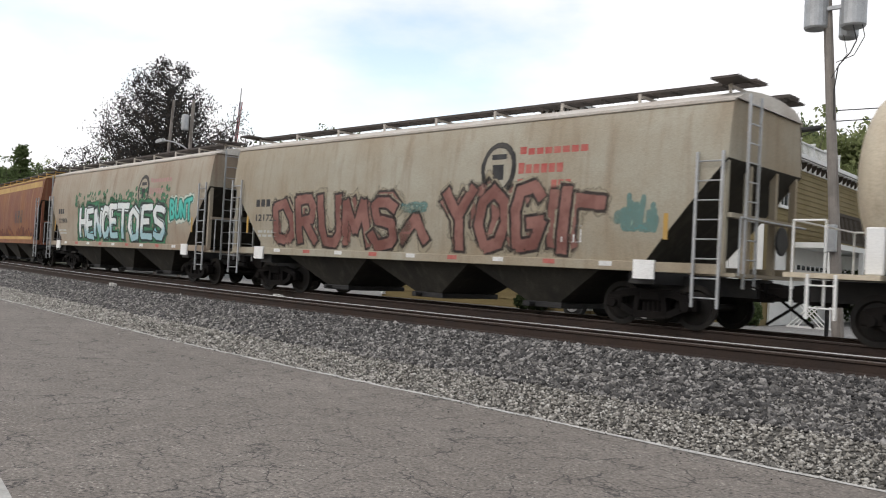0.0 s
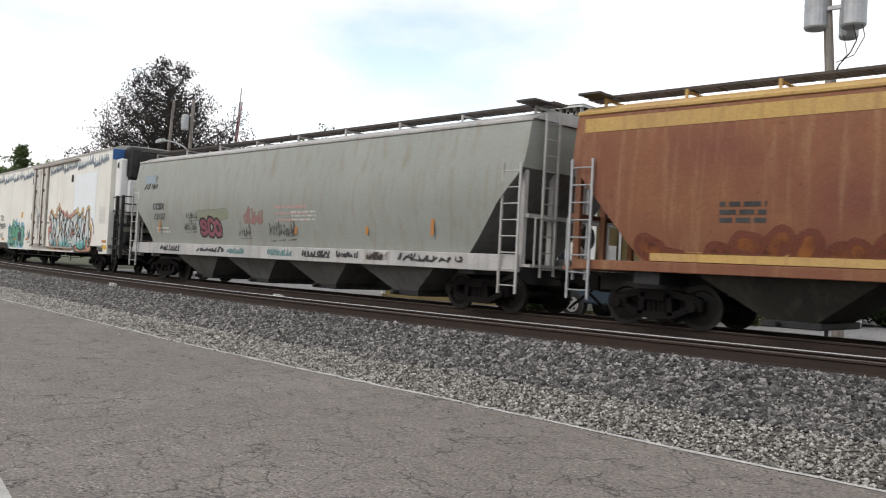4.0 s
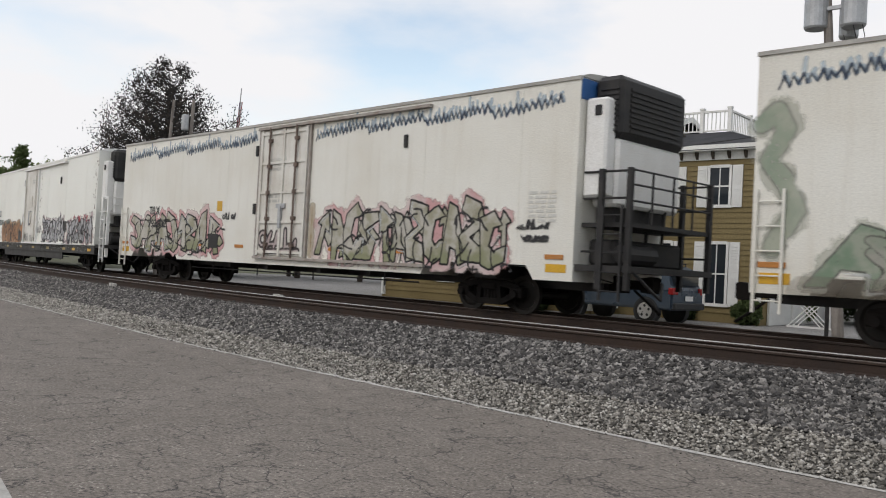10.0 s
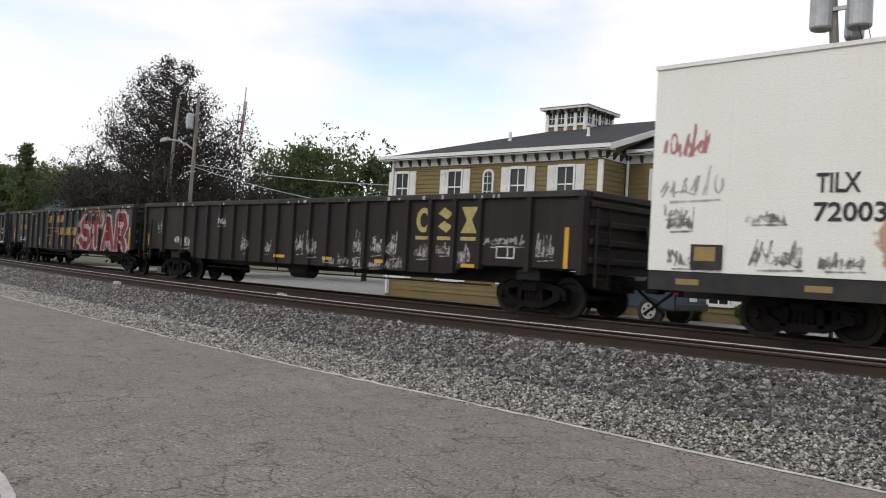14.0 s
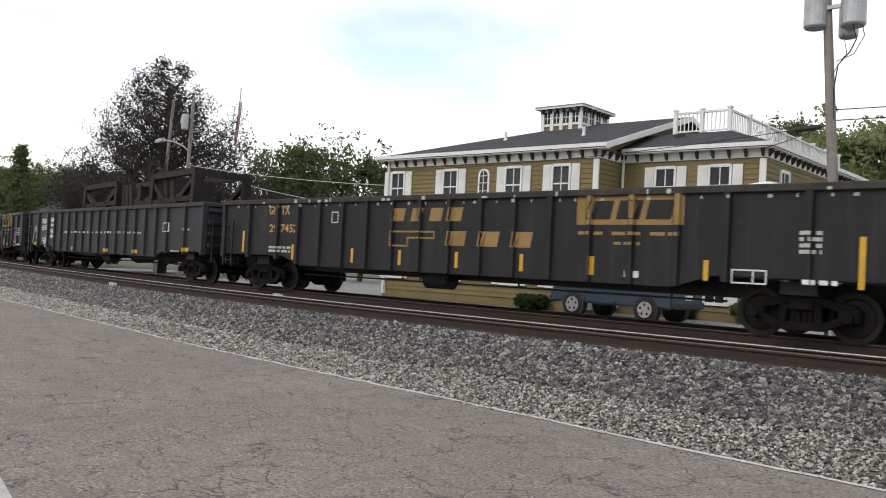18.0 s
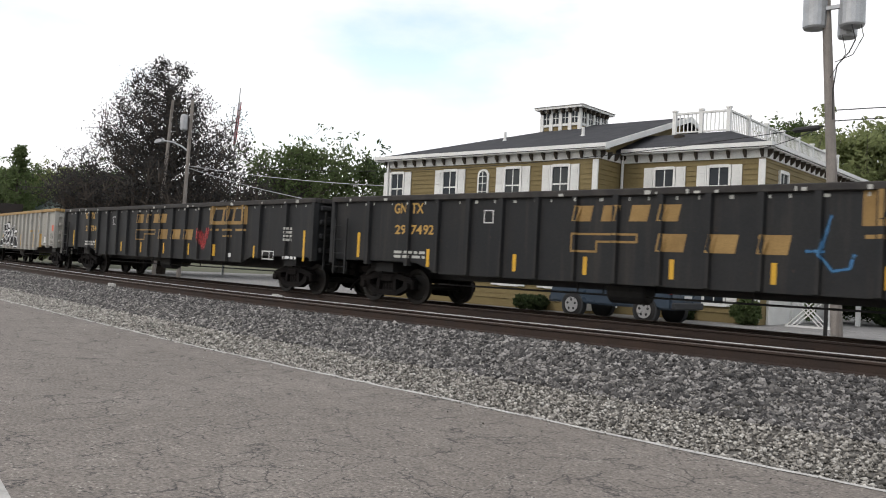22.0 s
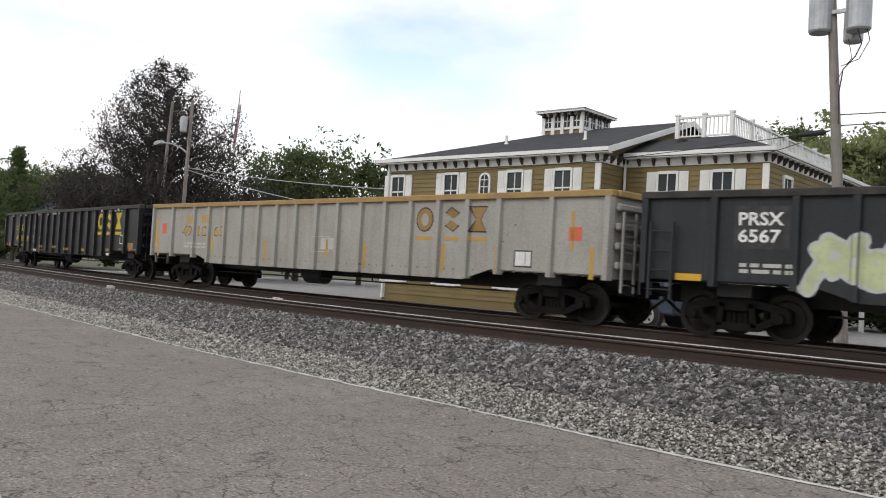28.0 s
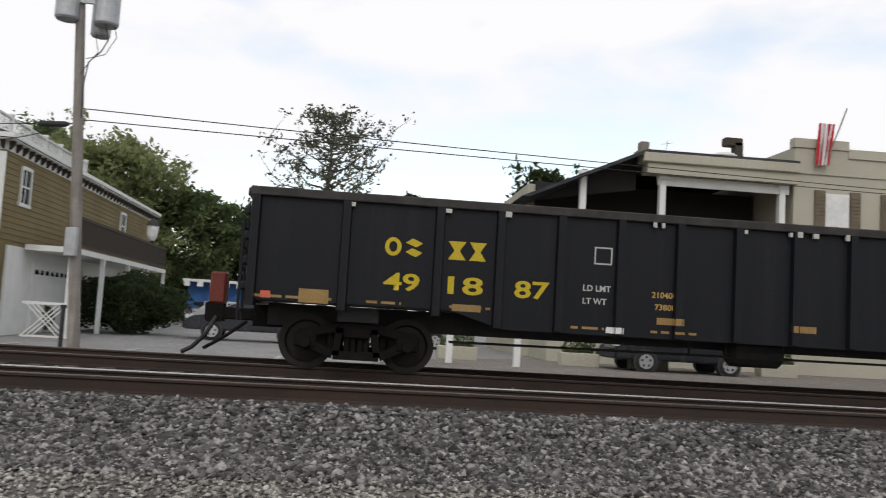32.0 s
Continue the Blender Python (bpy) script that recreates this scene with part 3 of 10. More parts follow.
# ---------------------------------------------------------------- gondola
def gondola(s, half, paint, rim, posts, label, z0=0.98, z1=2.62, post_mat=None, name="gondola_car", belly=True):
    """Open-top gondola: steel tub with side posts, a heavy top rail and ribbed ends."""
    car = new_car(name, s, half, label, "railway wagon")
    t, w = 0.05, HALF - 0.11
    bm = bmesh.new()
    for sy in (-1, 1):
        if belly:
            out = [(-half, z0 + 0.12), (-half + 2.9, z0 + 0.12), (-half + 3.7, z0 - 0.12), (half - 3.7, z0 - 0.12), (half - 2.9, z0 + 0.12), (half, z0 + 0.12), (half, z1 - 0.08), (-half, z1 - 0.08)]
        else:
            out = [(-half, z0), (half, z0), (half, z1 - 0.08), (-half, z1 - 0.08)]
        prism(bm, out, sy * w - t / 2, sy * w + t / 2)
    box(bm, -half + 0.1, half - 0.1, -w, w, z0 + 0.1, z0 + 0.2)
    part("body", bm, paint, car)
    for sx in (-1, 1):
        bm = bmesh.new()
        box(bm, sx * half - 0.08 if sx > 0 else -half, half if sx > 0 else -half + 0.08, -w + 0.03, w - 0.03, z0 + 0.05, z1 - 0.1)
        for k in range(4):
            z = z0 + 0.3 + k * 0.36
            box(bm, (half if sx > 0 else -half - 0.1), (half + 0.1 if sx > 0 else -half), -w + 0.06, w - 0.06, z - 0.07, z + 0.07, bevel=0.03)
        part("end_wall", bm, paint, car)
    bm = bmesh.new()
    for sy in (-1, 1):
        box(bm, -half - 0.03, half + 0.03, sy * w - 0.1, sy * w + 0.09, z1 - 0.13, z1 + 0.0, bevel=0.015)
    for sx in (-1, 1):
        box(bm, sx * half - 0.09, sx * half + 0.09, -w + 0.1, w - 0.1, z1 - 0.13, z1 - 0.003, bevel=0.015)
    part("top_rail", bm, rim, car)
    bm = bmesh.new()
    box(bm, -half + 0.2, half - 0.2, -0.35, 0.35, 0.72, 1.06)
    for sx in (-1, 1):
        box(bm, sx * (half - 1.6) - 0.3, sx * (half - 1.6) + 0.3, -1.2, 1.2, 0.84, 1.06)
    part("centre_sill", bm, BLACK, car)

    def post(b):
        prism(b, [(-0.085, 0), (0.085, 0), (0.06, 0.11), (-0.06, 0.11)], 0, 1)
    pm = post_mat or paint
    inner = half - 2.7
    places = [-half + 0.06, -half + 1.35] + [-inner + 2 * inner * i / posts for i in range(posts + 1)] + [half - 1.35, half - 0.06]
    SURF[car.name] = lambda x, z: -w - t / 2 - min(max((0.085 - min(abs(x - p) for p in places)) / 0.03, 0), 1) * 0.085
    for sy in (-1, 1):
        for x in places:
            lo = z0 + 0.02 if (abs(x) > half - 3.2 or not belly) else z0 - 0.1
            key = ("post", pm.name, round(lo, 2), round(z1, 2))

            def build(b, lo=lo):
                A = [(-0.085, 0.03), (0.085, 0.03), (0.055, -0.11), (-0.055, -0.11)]
                lo_v = [b.verts.new((a, y, lo)) for a, y in A]
                hi_v = [b.verts.new((a, y, z1 - 0.12)) for a, y in A]
                b.faces.new(lo_v)
                b.faces.new(hi_v[::-1])
                for k in range(4):
                    b.faces.new((lo_v[k], hi_v[k], hi_v[(k + 1) % 4], lo_v[(k + 1) % 4]))
                bmesh.ops.recalc_face_normals(b, faces=b.faces[:])
            put(key, "side_post", build, pm, car, pose(x, sy * w, 0, 0, 0, 0 if sy < 0 else 180))
    for sx in (-1, 1):
        if sx < 0 and z1 < 2.65:
            ladder(car, sx * (half - 0.42), -HALF - 0.02, z0 - 0.25, z0 + 1.1, 0.42, pm, 4, name="side_ladder")
        ladder(car, sx * (half + 0.13), -1.1, z0 - 0.2, z0 + 1.3, 0.42, pm, 5, "y", "end_ladder")
    bm = bmesh.new()
    turned(bm, [(0.24, half + 0.2), (0.27, half + 0.215), (0.27, half + 0.235), (0.24, half + 0.25)], "x", 18, (0, 0.55, z0 + 0.95))
    rod(bm, (half, 0.55, z0 + 0.95), (half + 0.24, 0.55, z0 + 0.95), 0.03)
    part("brake_wheel", bm, BLACK, car)
    bm = bmesh.new()
    rod(bm, (-half + 3, -0.75, 0.62), (half - 3, -0.75, 0.66), 0.02, n=6)
    for x in (-2.2, -1.6, 1.4):
        rod(bm, (x, -0.75, 0.64), (x, -0.75, 0.9), 0.02, n=6)
    part("brake_rod", bm, BLACK, car)
    bm = bmesh.new()
    turned(bm, [(0.2, -1.5), (0.24, -1.46), (0.24, -0.7), (0.2, -0.66)], "x", 14, (0, -0.6, 0.72))
    part("air_tank", bm, BLACK, car)
    add_trucks(car, half - 1.6)
    add_couplers(car, half + 0.02)
    return car


# ---------------------------------------------------------------- covered hopper
def hopper(s, half, paint, roof, dark, label, walkway, z_roof=4.12, bays=3, sill_mat=None, name="covered_hopper_car", curved=0.1, sill=(1.12, 1.3)):
    """Covered hopper: bowed sides, sloped ends, bays with outlet gates, a running board along the roof."""
    car = new_car(name, s, half, label, "railway wagon")
    prof = [(HALF - 0.11, 1.28), (HALF - 0.04, 1.75), (HALF - 0.04 + curved * 0.3, 2.4), (HALF - 0.04 + curved * 0.2, 3.1), (HALF - 0.07, 3.6), (HALF - 0.14, z_roof - 0.1), (HALF - 0.2, z_roof)]

    SURF[car.name] = lambda x, z: -float(np.interp(z, [p[1] for p in prof], [p[0] for p in prof])) if z > 1.3 else -HALF + 0.01

    def reach(z):
        return half if z >= 3.1 else half - (3.1 - z) / (3.1 - 1.28) * 1.55
    bm = bmesh.new()
    cols = 24
    for sy in (-1, 1):
        grid = []
        for y, z in prof:
            L = reach(z)
            grid.append([bm.verts.new((-L + 2 * L * i / cols, sy * y, z)) for i in range(cols + 1)])
        for a, b in zip(grid, grid[1:]):
            for i in range(cols):
                bm.faces.new((a[i], a[i + 1], b[i + 1], b[i]) if sy < 0 else (a[i], b[i], b[i + 1], a[i + 1]))
    part("side_shell", bm, paint, car, smooth=True)
    for sx in (-1, 1):
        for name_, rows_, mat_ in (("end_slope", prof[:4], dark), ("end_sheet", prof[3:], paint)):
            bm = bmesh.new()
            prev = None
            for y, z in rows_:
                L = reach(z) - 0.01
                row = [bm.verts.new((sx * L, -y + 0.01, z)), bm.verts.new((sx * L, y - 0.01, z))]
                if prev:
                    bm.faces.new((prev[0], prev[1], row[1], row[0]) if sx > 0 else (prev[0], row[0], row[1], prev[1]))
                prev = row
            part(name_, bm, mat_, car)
    # roof sheet with a low crown, and the eave rail
    bm = bmesh.new()
    ys = [-(HALF - 0.17), -1.0, -0.45, 0, 0.45, 1.0, HALF - 0.17]
    zs = [z_roof, z_roof + 0.19, z_roof + 0.25, z_roof + 0.26, z_roof + 0.25, z_roof + 0.19, z_roof]
    A = [bm.verts.new((-half - 0.05, y, z)) for y, z in zip(ys, zs)]
    B = [bm.verts.new((half + 0.05, y, z)) for y, z in zip(ys, zs)]
    for i in range(6):
        bm.faces.new((A[i], B[i], B[i + 1], A[i + 1]))
    bm.faces.new(A)
    bm.faces.new(B[::-1])
    part("roof", bm, roof, car)
    bm = bmesh.new()
    for sy in (-1, 1):
        y = sy * (HALF - 0.17)
        box(bm, -half - 0.03, half + 0.03, y - 0.035, y + 0.03, z_roof - 0.05, z_roof + 0.02, bevel=0.012)
    part("roof_rail", bm, roof, car)
    # side sill with its shelf
    bm = bmesh.new()
    for sy in (-1, 1):
        y = sy * (HALF - 0.07)
        box(bm, -half + 0.1, half - 0.1, y - 0.06, y + 0.06, sill[0], sill[1], bevel=0.01)
    part("side_sill", bm, sill_mat or paint, car)
    # hopper bays
    n = bays
    span = 2 * half - 5.0
    for i in range(n):
        x = -span / 2 + span * (i + 0.5) / n
        bm = bmesh.new()
        wt_, wb = span / n * 0.5, 0.42
        top = [(x - wt_, -1.42, 1.15), (x + wt_, -1.42, 1.15), (x + wt_, 1.42, 1.15), (x - wt_, 1.42, 1.15)]
        low = [(x - wb, -0.95, 0.42), (x + wb, -0.95, 0.42), (x + wb, 0.95, 0.42), (x - wb, 0.95, 0.42)]
        tv, lv = [bm.verts.new(p) for p in top], [bm.verts.new(p) for p in low]
        for k in range(4):
            bm.faces.new((tv[k], lv[k], lv[(k + 1) % 4], tv[(k + 1) % 4]))
        bm.faces.new(lv)
        bm.faces.new(tv[::-1])
        bmesh.ops.recalc_face_normals(bm, faces=bm.faces[:])
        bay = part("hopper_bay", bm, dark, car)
        bm = bmesh.new()
        box(bm, x - 0.5, x + 0.5, -1.0, 1.0, 0.3, 0.42, bevel=0.015)
        rod(bm, (x - 0.2, -1.2, 0.36), (x - 0.2, -1.0, 0.36), 0.05, n=8)
        part("outlet_gate", bm, BLACK, car)
    for sx in (-1, 1):
        bm = bmesh.new()
        box(bm, sx * (half - 1.3) - 1.35, sx * (half - 1.3) + 1.35, -0.32, 0.32, 0.74, 1.08)
        box(bm, sx * (half - 1.62) - 0.25, sx * (half - 1.62) + 0.25, -1.45, 1.45, 0.9, 1.12)
        part("stub_sill", bm, BLACK, car)
    # end platforms, posts, ladders
    for sx in (-1, 1):
        bm = bmesh.new()
        box(bm, sx * (half - 0.25) - 0.42, sx * (half - 0.25) + 0.42, -HALF + 0.1, HALF - 0.1, 1.1, 1.16)
        part("end_platform", bm, sill_mat or paint, car)
        for y in (-HALF + 0.14, -0.55, 0.55, HALF - 0.14):
            bm = bmesh.new()
            box(bm, sx * (half - 0.1) - 0.06, sx * (half - 0.1) + 0.06, y - 0.05, y + 0.05, 1.15, 3.2)
            part("end_post", bm, sill_mat or paint, car)
        bm = bmesh.new()
        box(bm, sx * half - 0.06, sx * half + 0.06, -HALF + 0.12, HALF - 0.12, 2.1, 2.18)
        part("end_beam", bm, sill_mat or paint, car)
        ladder(car, sx * (half - 0.28), -HALF - 0.06, 0.55, 3.2, 0.46, GALV if sill_mat is None else sill_mat, 8, name="side_ladder")
        ladder(car, sx * (half + 0.16), -0.95, 0.9, z_roof + 0.1, 0.44, GALV if sill_mat is None else sill_mat, 10, "y", "end_ladder")
        bm = bmesh.new()
        rod(bm, (sx * (half + 0.18), -HALF + 0.2, 1.12), (sx * (half + 0.18), -HALF + 0.2, 2.1), 0.018, n=6)
        rod(bm, (sx * (half + 0.18), -HALF + 0.2, 2.1), (sx * (half + 0.18), HALF - 0.2, 2.1), 0.018, n=6)
        part("grab_rail", bm, sill_mat or GALV, car)
    # running boards on brackets, on both sides of the hatches
    bm = bmesh.new()
    for y in (-0.72, 0.72):
        for k in range(5):
            yy = y - 0.2 + k * 0.1
            box(bm, -half - 0.15, half + 0.15, yy - 0.018, yy + 0.018, z_roof + 0.36, z_roof + 0.41)
        m = int(2 * half / 0.5)
        for k in range(m + 1):
            x = -half + 2 * half * k / m
            box(bm, x - 0.012, x + 0.012, y - 0.22, y + 0.22, z_roof + 0.35, z_roof + 0.37)
    for sx in (-1, 1):
        box(bm, sx * (half - 0.2) - 0.25, sx * (half - 0.2) + 0.25, -HALF + 0.15, -0.9, z_roof + 0.36, z_roof + 0.4)
        box(bm, sx * (half - 0.2) - 0.25, sx * (half - 0.2) + 0.25, 0.9, HALF - 0.15, z_roof + 0.36, z_roof + 0.4)
    part("running_board", bm, walkway, car)
    k = 9
    for i in range(k):
        x = -half + 0.3 + (2 * half - 0.6) * i / (k - 1)
        put(("bracket", round(z_roof, 2), roof.name), "walkway_bracket",
            lambda b: [box(b, -0.025, 0.025, -1.0, -0.96, z_roof + 0.08, z_roof + 0.36), box(b, -0.02, 0.02, -0.98, 0.98, z_roof + 0.3, z_roof + 0.345), box(b, -0.025, 0.025, 0.96, 1.0, z_roof + 0.08, z_roof + 0.36)],
            roof, car, pose(x, 0, 0))
    bm = bmesh.new()
    box(bm, -half + 0.6, half - 0.6, -0.32, 0.32, z_roof + 0.22, z_roof + 0.36, bevel=0.03)
    part("hatch_cover", bm, roof, car)
    bm = bmesh.new()
    turned(bm, [(0.24, half + 0.1), (0.27, half + 0.115), (0.27, half + 0.135), (0.24, half + 0.15)], "x", 18, (0, 0.45, 1.8))
    part("brake_wheel", bm, BLACK, car)
    add_trucks(car, half - 1.62)
    add_couplers(car, half + 0.12)
    return car


# ---------------------------------------------------------------- refrigerator car
def reefer(s, half, paint, trim, label, fridge=True, z0=0.84, z1=4.78, blue=None, smooth_style=False, unit_white=True):
    car = new_car("refrigerator_car", s, half, label, "railway wagon")
    SURF[car.name] = lambda x, z: -HALF - (0.05 if -1.2 < x < 1.25 and z > z0 + 0.25 else 0.006) if z > z0 + 0.32 or not smooth_style else -HALF + 0.02
    bm = bmesh.new()
    # body with a shallow crowned roof and skirts cut up over the trucks
    out = [(-half, z0 + 0.02), (-half + 0.95, z0 + 0.02), (-half + 1.15, z0 + 0.3), (-half + 4.0, z0 + 0.3), (-half + 4.2, z0), (half - 4.2, z0), (half - 4.0, z0 + 0.3), (half - 1.15, z0 + 0.3),
           (half - 0.95, z0 + 0.02), (half, z0 + 0.02), (half, z1), (-half, z1)]
    if smooth_style:
        out = [(-half, z0 + 0.32), (half, z0 + 0.32), (half, z1), (-half, z1)]
    prism(bm, out, -HALF, HALF)
    part("body", bm, paint, car)
    bm = bmesh.new()
    ys = [-HALF - 0.03, -HALF + 0.25, -0.8, 0, 0.8, HALF - 0.25, HALF + 0.03]
    zs = [z1 + 0.004, z1 + 0.1, z1 + 0.16, z1 + 0.18, z1 + 0.16, z1 + 0.1, z1 + 0.004]
    A = [bm.verts.new((-half - 0.02, y, z)) for y, z in zip(ys, zs)]
    B = [bm.verts.new((half + 0.02, y, z)) for y, z in zip(ys, zs)]
    for i in range(6):
        bm.faces.new((A[i], B[i], B[i + 1], A[i + 1]))
    bm.faces.new(A)
    bm.faces.new(B[::-1])
    part("roof", bm, trim, car)
    bm = bmesh.new()
    for sy in (-1, 1):
        box(bm, -half - 0.02, half + 0.02, sy * HALF - 0.03, sy * HALF + 0.03, z1 - 0.05, z1 + 0.02)
    part("eave_rail", bm, trim, car)
    for k in range(-3, 4):
        if abs(k) > 0:
            x = k * half / 3.5
            bm = bmesh.new()
            box(bm, x - 0.012, x + 0.012, -HALF - 0.005, -HALF + 0.004, z0 + 0.35, z1 - 0.06)
            part("side_seam", bm, paint, car)
    # frame below
    bm = bmesh.new()
    box(bm, -half + 0.1, half - 0.1, -0.4, 0.4, 0.68, z0 + 0.25)
    if smooth_style:
        box(bm, -half, half, -HALF + 0.02, -HALF + 0.12, z0 - 0.02, z0 + 0.318)
        box(bm, -half, half, HALF - 0.12, HALF - 0.02, z0 - 0.02, z0 + 0.318)
        box(bm, -half + 4.5, half - 4.5, -HALF + 0.06, -HALF + 0.1, z0 - 0.3, z0 + 0.0)
    for sx in (-1, 1):
        box(bm, sx * (half - 2.5) - 0.3, sx * (half - 2.5) + 0.3, -1.3, 1.3, 0.84, z0 + 0.28)
    for x in (-3.0, -1.0, 1.5, 3.5):
        box(bm, x - 0.08, x + 0.08, -1.3, 1.3, z0 - 0.15, z0)
    part("underframe", bm, BLACK, car)
    bm = bmesh.new()
    rod(bm, (-half + 4.6, -1.25, z0 - 0.22), (half - 4.6, -1.25, z0 - 0.2), 0.018, n=6)
    for x in (-4, -1.5, 1.2, 4.1):
        rod(bm, (x, -1.25, z0 - 0.34), (x, -1.25, z0), 0.02, n=6)
    part("brake_rod", bm, BLACK, car)
    # plug door
    xd0, xd1 = (-1.0, 1.25) if not smooth_style else (-1.2, 1.15)
    DOOR = DOOR_WHITE
    bm = bmesh.new()
    zb, zt = z0 + (0.25 if not smooth_style else 0.4), z1 - 0.22
    box(bm, xd0, xd1, -HALF - 0.05, -HALF + 0.01, zb, zt, bevel=0.02)
    door = part("plug_door", bm, DOOR, car, "white plug door")
    if not smooth_style:
        bm = bmesh.new()
        for k in range(5):
            z = zb + 0.1 + (zt - zb - 0.2) * k / 4
            box(bm, xd0 + 0.02, xd1 - 0.02, -HALF - 0.085, -HALF - 0.045, z - 0.035, z + 0.035)
        for x in (xd0 + 0.06, (xd0 + xd1) / 2, xd1 - 0.06):
            box(bm, x - 0.05, x + 0.05, -HALF - 0.09, -HALF - 0.04, zb, zt)
        part("door_ribs", bm, DOOR, door)
        for x in (xd0 + 0.5, xd1 - 0.5):
            bm = bmesh.new()
            rod(bm, (x, -HALF - 0.11, zb - 0.05), (x, -HALF - 0.11, zt + 0.06), 0.028, n=8)
            for k in range(5):
                z = zb + 0.3 + (zt - zb - 0.6) * k / 4
                box(bm, x - 0.07, x + 0.07, -HALF - 0.13, -HALF - 0.05, z - 0.05, z + 0.05)
            part("locking_bar", bm, IRON_BROWN, door)
    else:
        for x in (xd0 + 0.25, xd1 - 0.25):
            bm = bmesh.new()
            rod(bm, (x, -HALF - 0.09, zb), (x, -HALF - 0.09, zt), 0.024, n=8)
            for k in range(5):
                z = zb + 0.3 + (zt - zb - 0.5) * k / 4
                box(bm, x - 0.05, x + 0.05, -HALF - 0.11, -HALF - 0.05, z - 0.06, z + 0.06)
            part("locking_bar", bm, DOOR_WHITE, door)
    bm = bmesh.new()
    xc = (xd0 + xd1) / 2
    box(bm, xc - 0.06, xc + 0.06, -HALF - 0.13, -HALF - 0.05, zb + 0.75, zb + 1.35, bevel=0.01)
    box(bm, xc - 0.2, xc + 0.2, -HALF - 0.1, -HALF - 0.05, zb + 1.3, zb + 1.42)
    part("door_handle", bm, GALV, door)
    bm = bmesh.new()
    box(bm, xd0 - 0.12, xd1 + 4.6, -HALF - 0.12, -HALF + 0.005, zt + 0.02, zt + 0.09)
    box(bm, xd0 - 0.12, xd1 + 4.6, -HALF - 0.1, -HALF + 0.005, zb - 0.1, zb - 0.03)
    box(bm, xd0 - 0.1, xd0 - 0.02, -HALF - 0.07, -HALF + 0.005, zb - 0.05, zt + 0.03)
    box(bm, xd1 + 0.02, xd1 + 0.1, -HALF - 0.07, -HALF + 0.005, zb - 0.05, zt + 0.03)
    part("door_track", bm, TRACK_GREY if not smooth_style else WHITE, car)
    for x, z in ((xd1 + 3.76, z1 - 0.9), (xd0 - 0.26, z1 - 0.75), (xd0 - 0.26, z0 + 1.55)):
        bm = bmesh.new()
        box(bm, x - 0.06, x + 0.06, -HALF - 0.05, -HALF + 0.005, z - 0.15, z + 0.15, bevel=0.015)
        part("door_stop", bm, BLACK, car)
    if not smooth_style:
        ladder(car, -half + 0.3, -HALF - 0.05, z0 - 0.3, z0 + 1.7, 0.44, paint, 5, name="side_ladder")
    # machinery end: refrigeration unit over a railed platform
    if fridge:
        bm = bmesh.new()
        box(bm, half + 0.02, half + 0.6, -1.15, 1.15, z1 - 2.45, z1 - 1.15, bevel=0.06)
        box(bm, half + 0.02, half + 0.52, -1.45, -1.12, z1 - 2.3, z1 - 0.4, bevel=0.05)
        unit = part("cooling_unit", bm, WHITE, car, "white refrigeration unit casing")
        bm = bmesh.new()
        box(bm, half + 0.02, half + 0.66, -1.2, 1.2, z1 - 1.14, z1 + 0.06, bevel=0.1)
        part("fan_grille", bm, BLACK, unit, "black louvred top grille")
        bm = bmesh.new()
        for k in range(9):
            z = z1 - 1.0 + k * 0.1
            box(bm, half + 0.66, half + 0.69, -0.9, 0.95, z - 0.025, z + 0.025)
            box(bm, half + 0.2, half + 0.6, -1.23, -1.19, z - 0.025, z + 0.025)
        part("louvre", bm, BLACK, unit)
        bm = bmesh.new()
        box(bm, half + 0.25, half + 0.4, -1.48, -1.44, z1 - 0.75, z1 - 0.55, bevel=0.015)
        part("vent", bm, BLACK, unit)
        rail_mat = WHITE if smooth_style else BLACK
        bm = bmesh.new()
        box(bm, half + 0.0, half + 1.2, -HALF + 0.05, HALF - 0.05, 1.08, 1.2)
        box(bm, half + 0.02, half + 1.15, -1.4, 1.4, 1.92, 2.0)
        part("end_platform", bm, BLACK, car)
        bm = bmesh.new()
        box(bm, half + 0.02, half + 0.7, -1.15, 1.15, 1.2, 1.7, bevel=0.05)
        turned(bm, [(0.16, -1.3), (0.2, -1.25), (0.2, -0.3), (0.16, -0.25)], "y", 12, (half + 0.85, 0, 1.42))
        part("fuel_tank", bm, BLACK, car)
        bm = bmesh.new()
        box(bm, half + 0.02, half + 0.45, -0.95, 0.95, 2.0, z1 - 2.4, bevel=0.04)
        for y in (-0.7, 0.1, 0.7):
            rod(bm, (half + 0.5, y, 1.7), (half + 0.55, y, z1 - 2.4), 0.035, n=6)
        part("engine_housing", bm, BLACK, car)
        bm = bmesh.new()
        tube(bm, [(half + 1.2, -HALF + 0.2, 1.1), (half + 1.3, -0.9, 0.75), (half + 1.25, -0.5, 0.6), (half + 1.1, -0.2, 0.9)], 0.03, 6)
        part("hose", bm, BLACK, car)
        for y in (-HALF + 0.12, HALF - 0.12):
            bm = bmesh.new()
            for x in (half + 0.5, half + 1.12):
                box(bm, x - 0.05, x + 0.05, y - 0.05, y + 0.05, 0.75, 3.0)
            for z in (1.45, 2.45, 2.95):
                rod(bm, (half + 0.1, y, z), (half + 1.12, y, z), 0.022, n=6)
            part("platform_rail", bm, rail_mat, car)
        bm = bmesh.new()
        for z in (2.4, 2.7, 2.97):
            rod(bm, (half + 1.14, -HALF + 0.15, z), (half + 1.14, HALF - 0.15, z), 0.022, n=6)
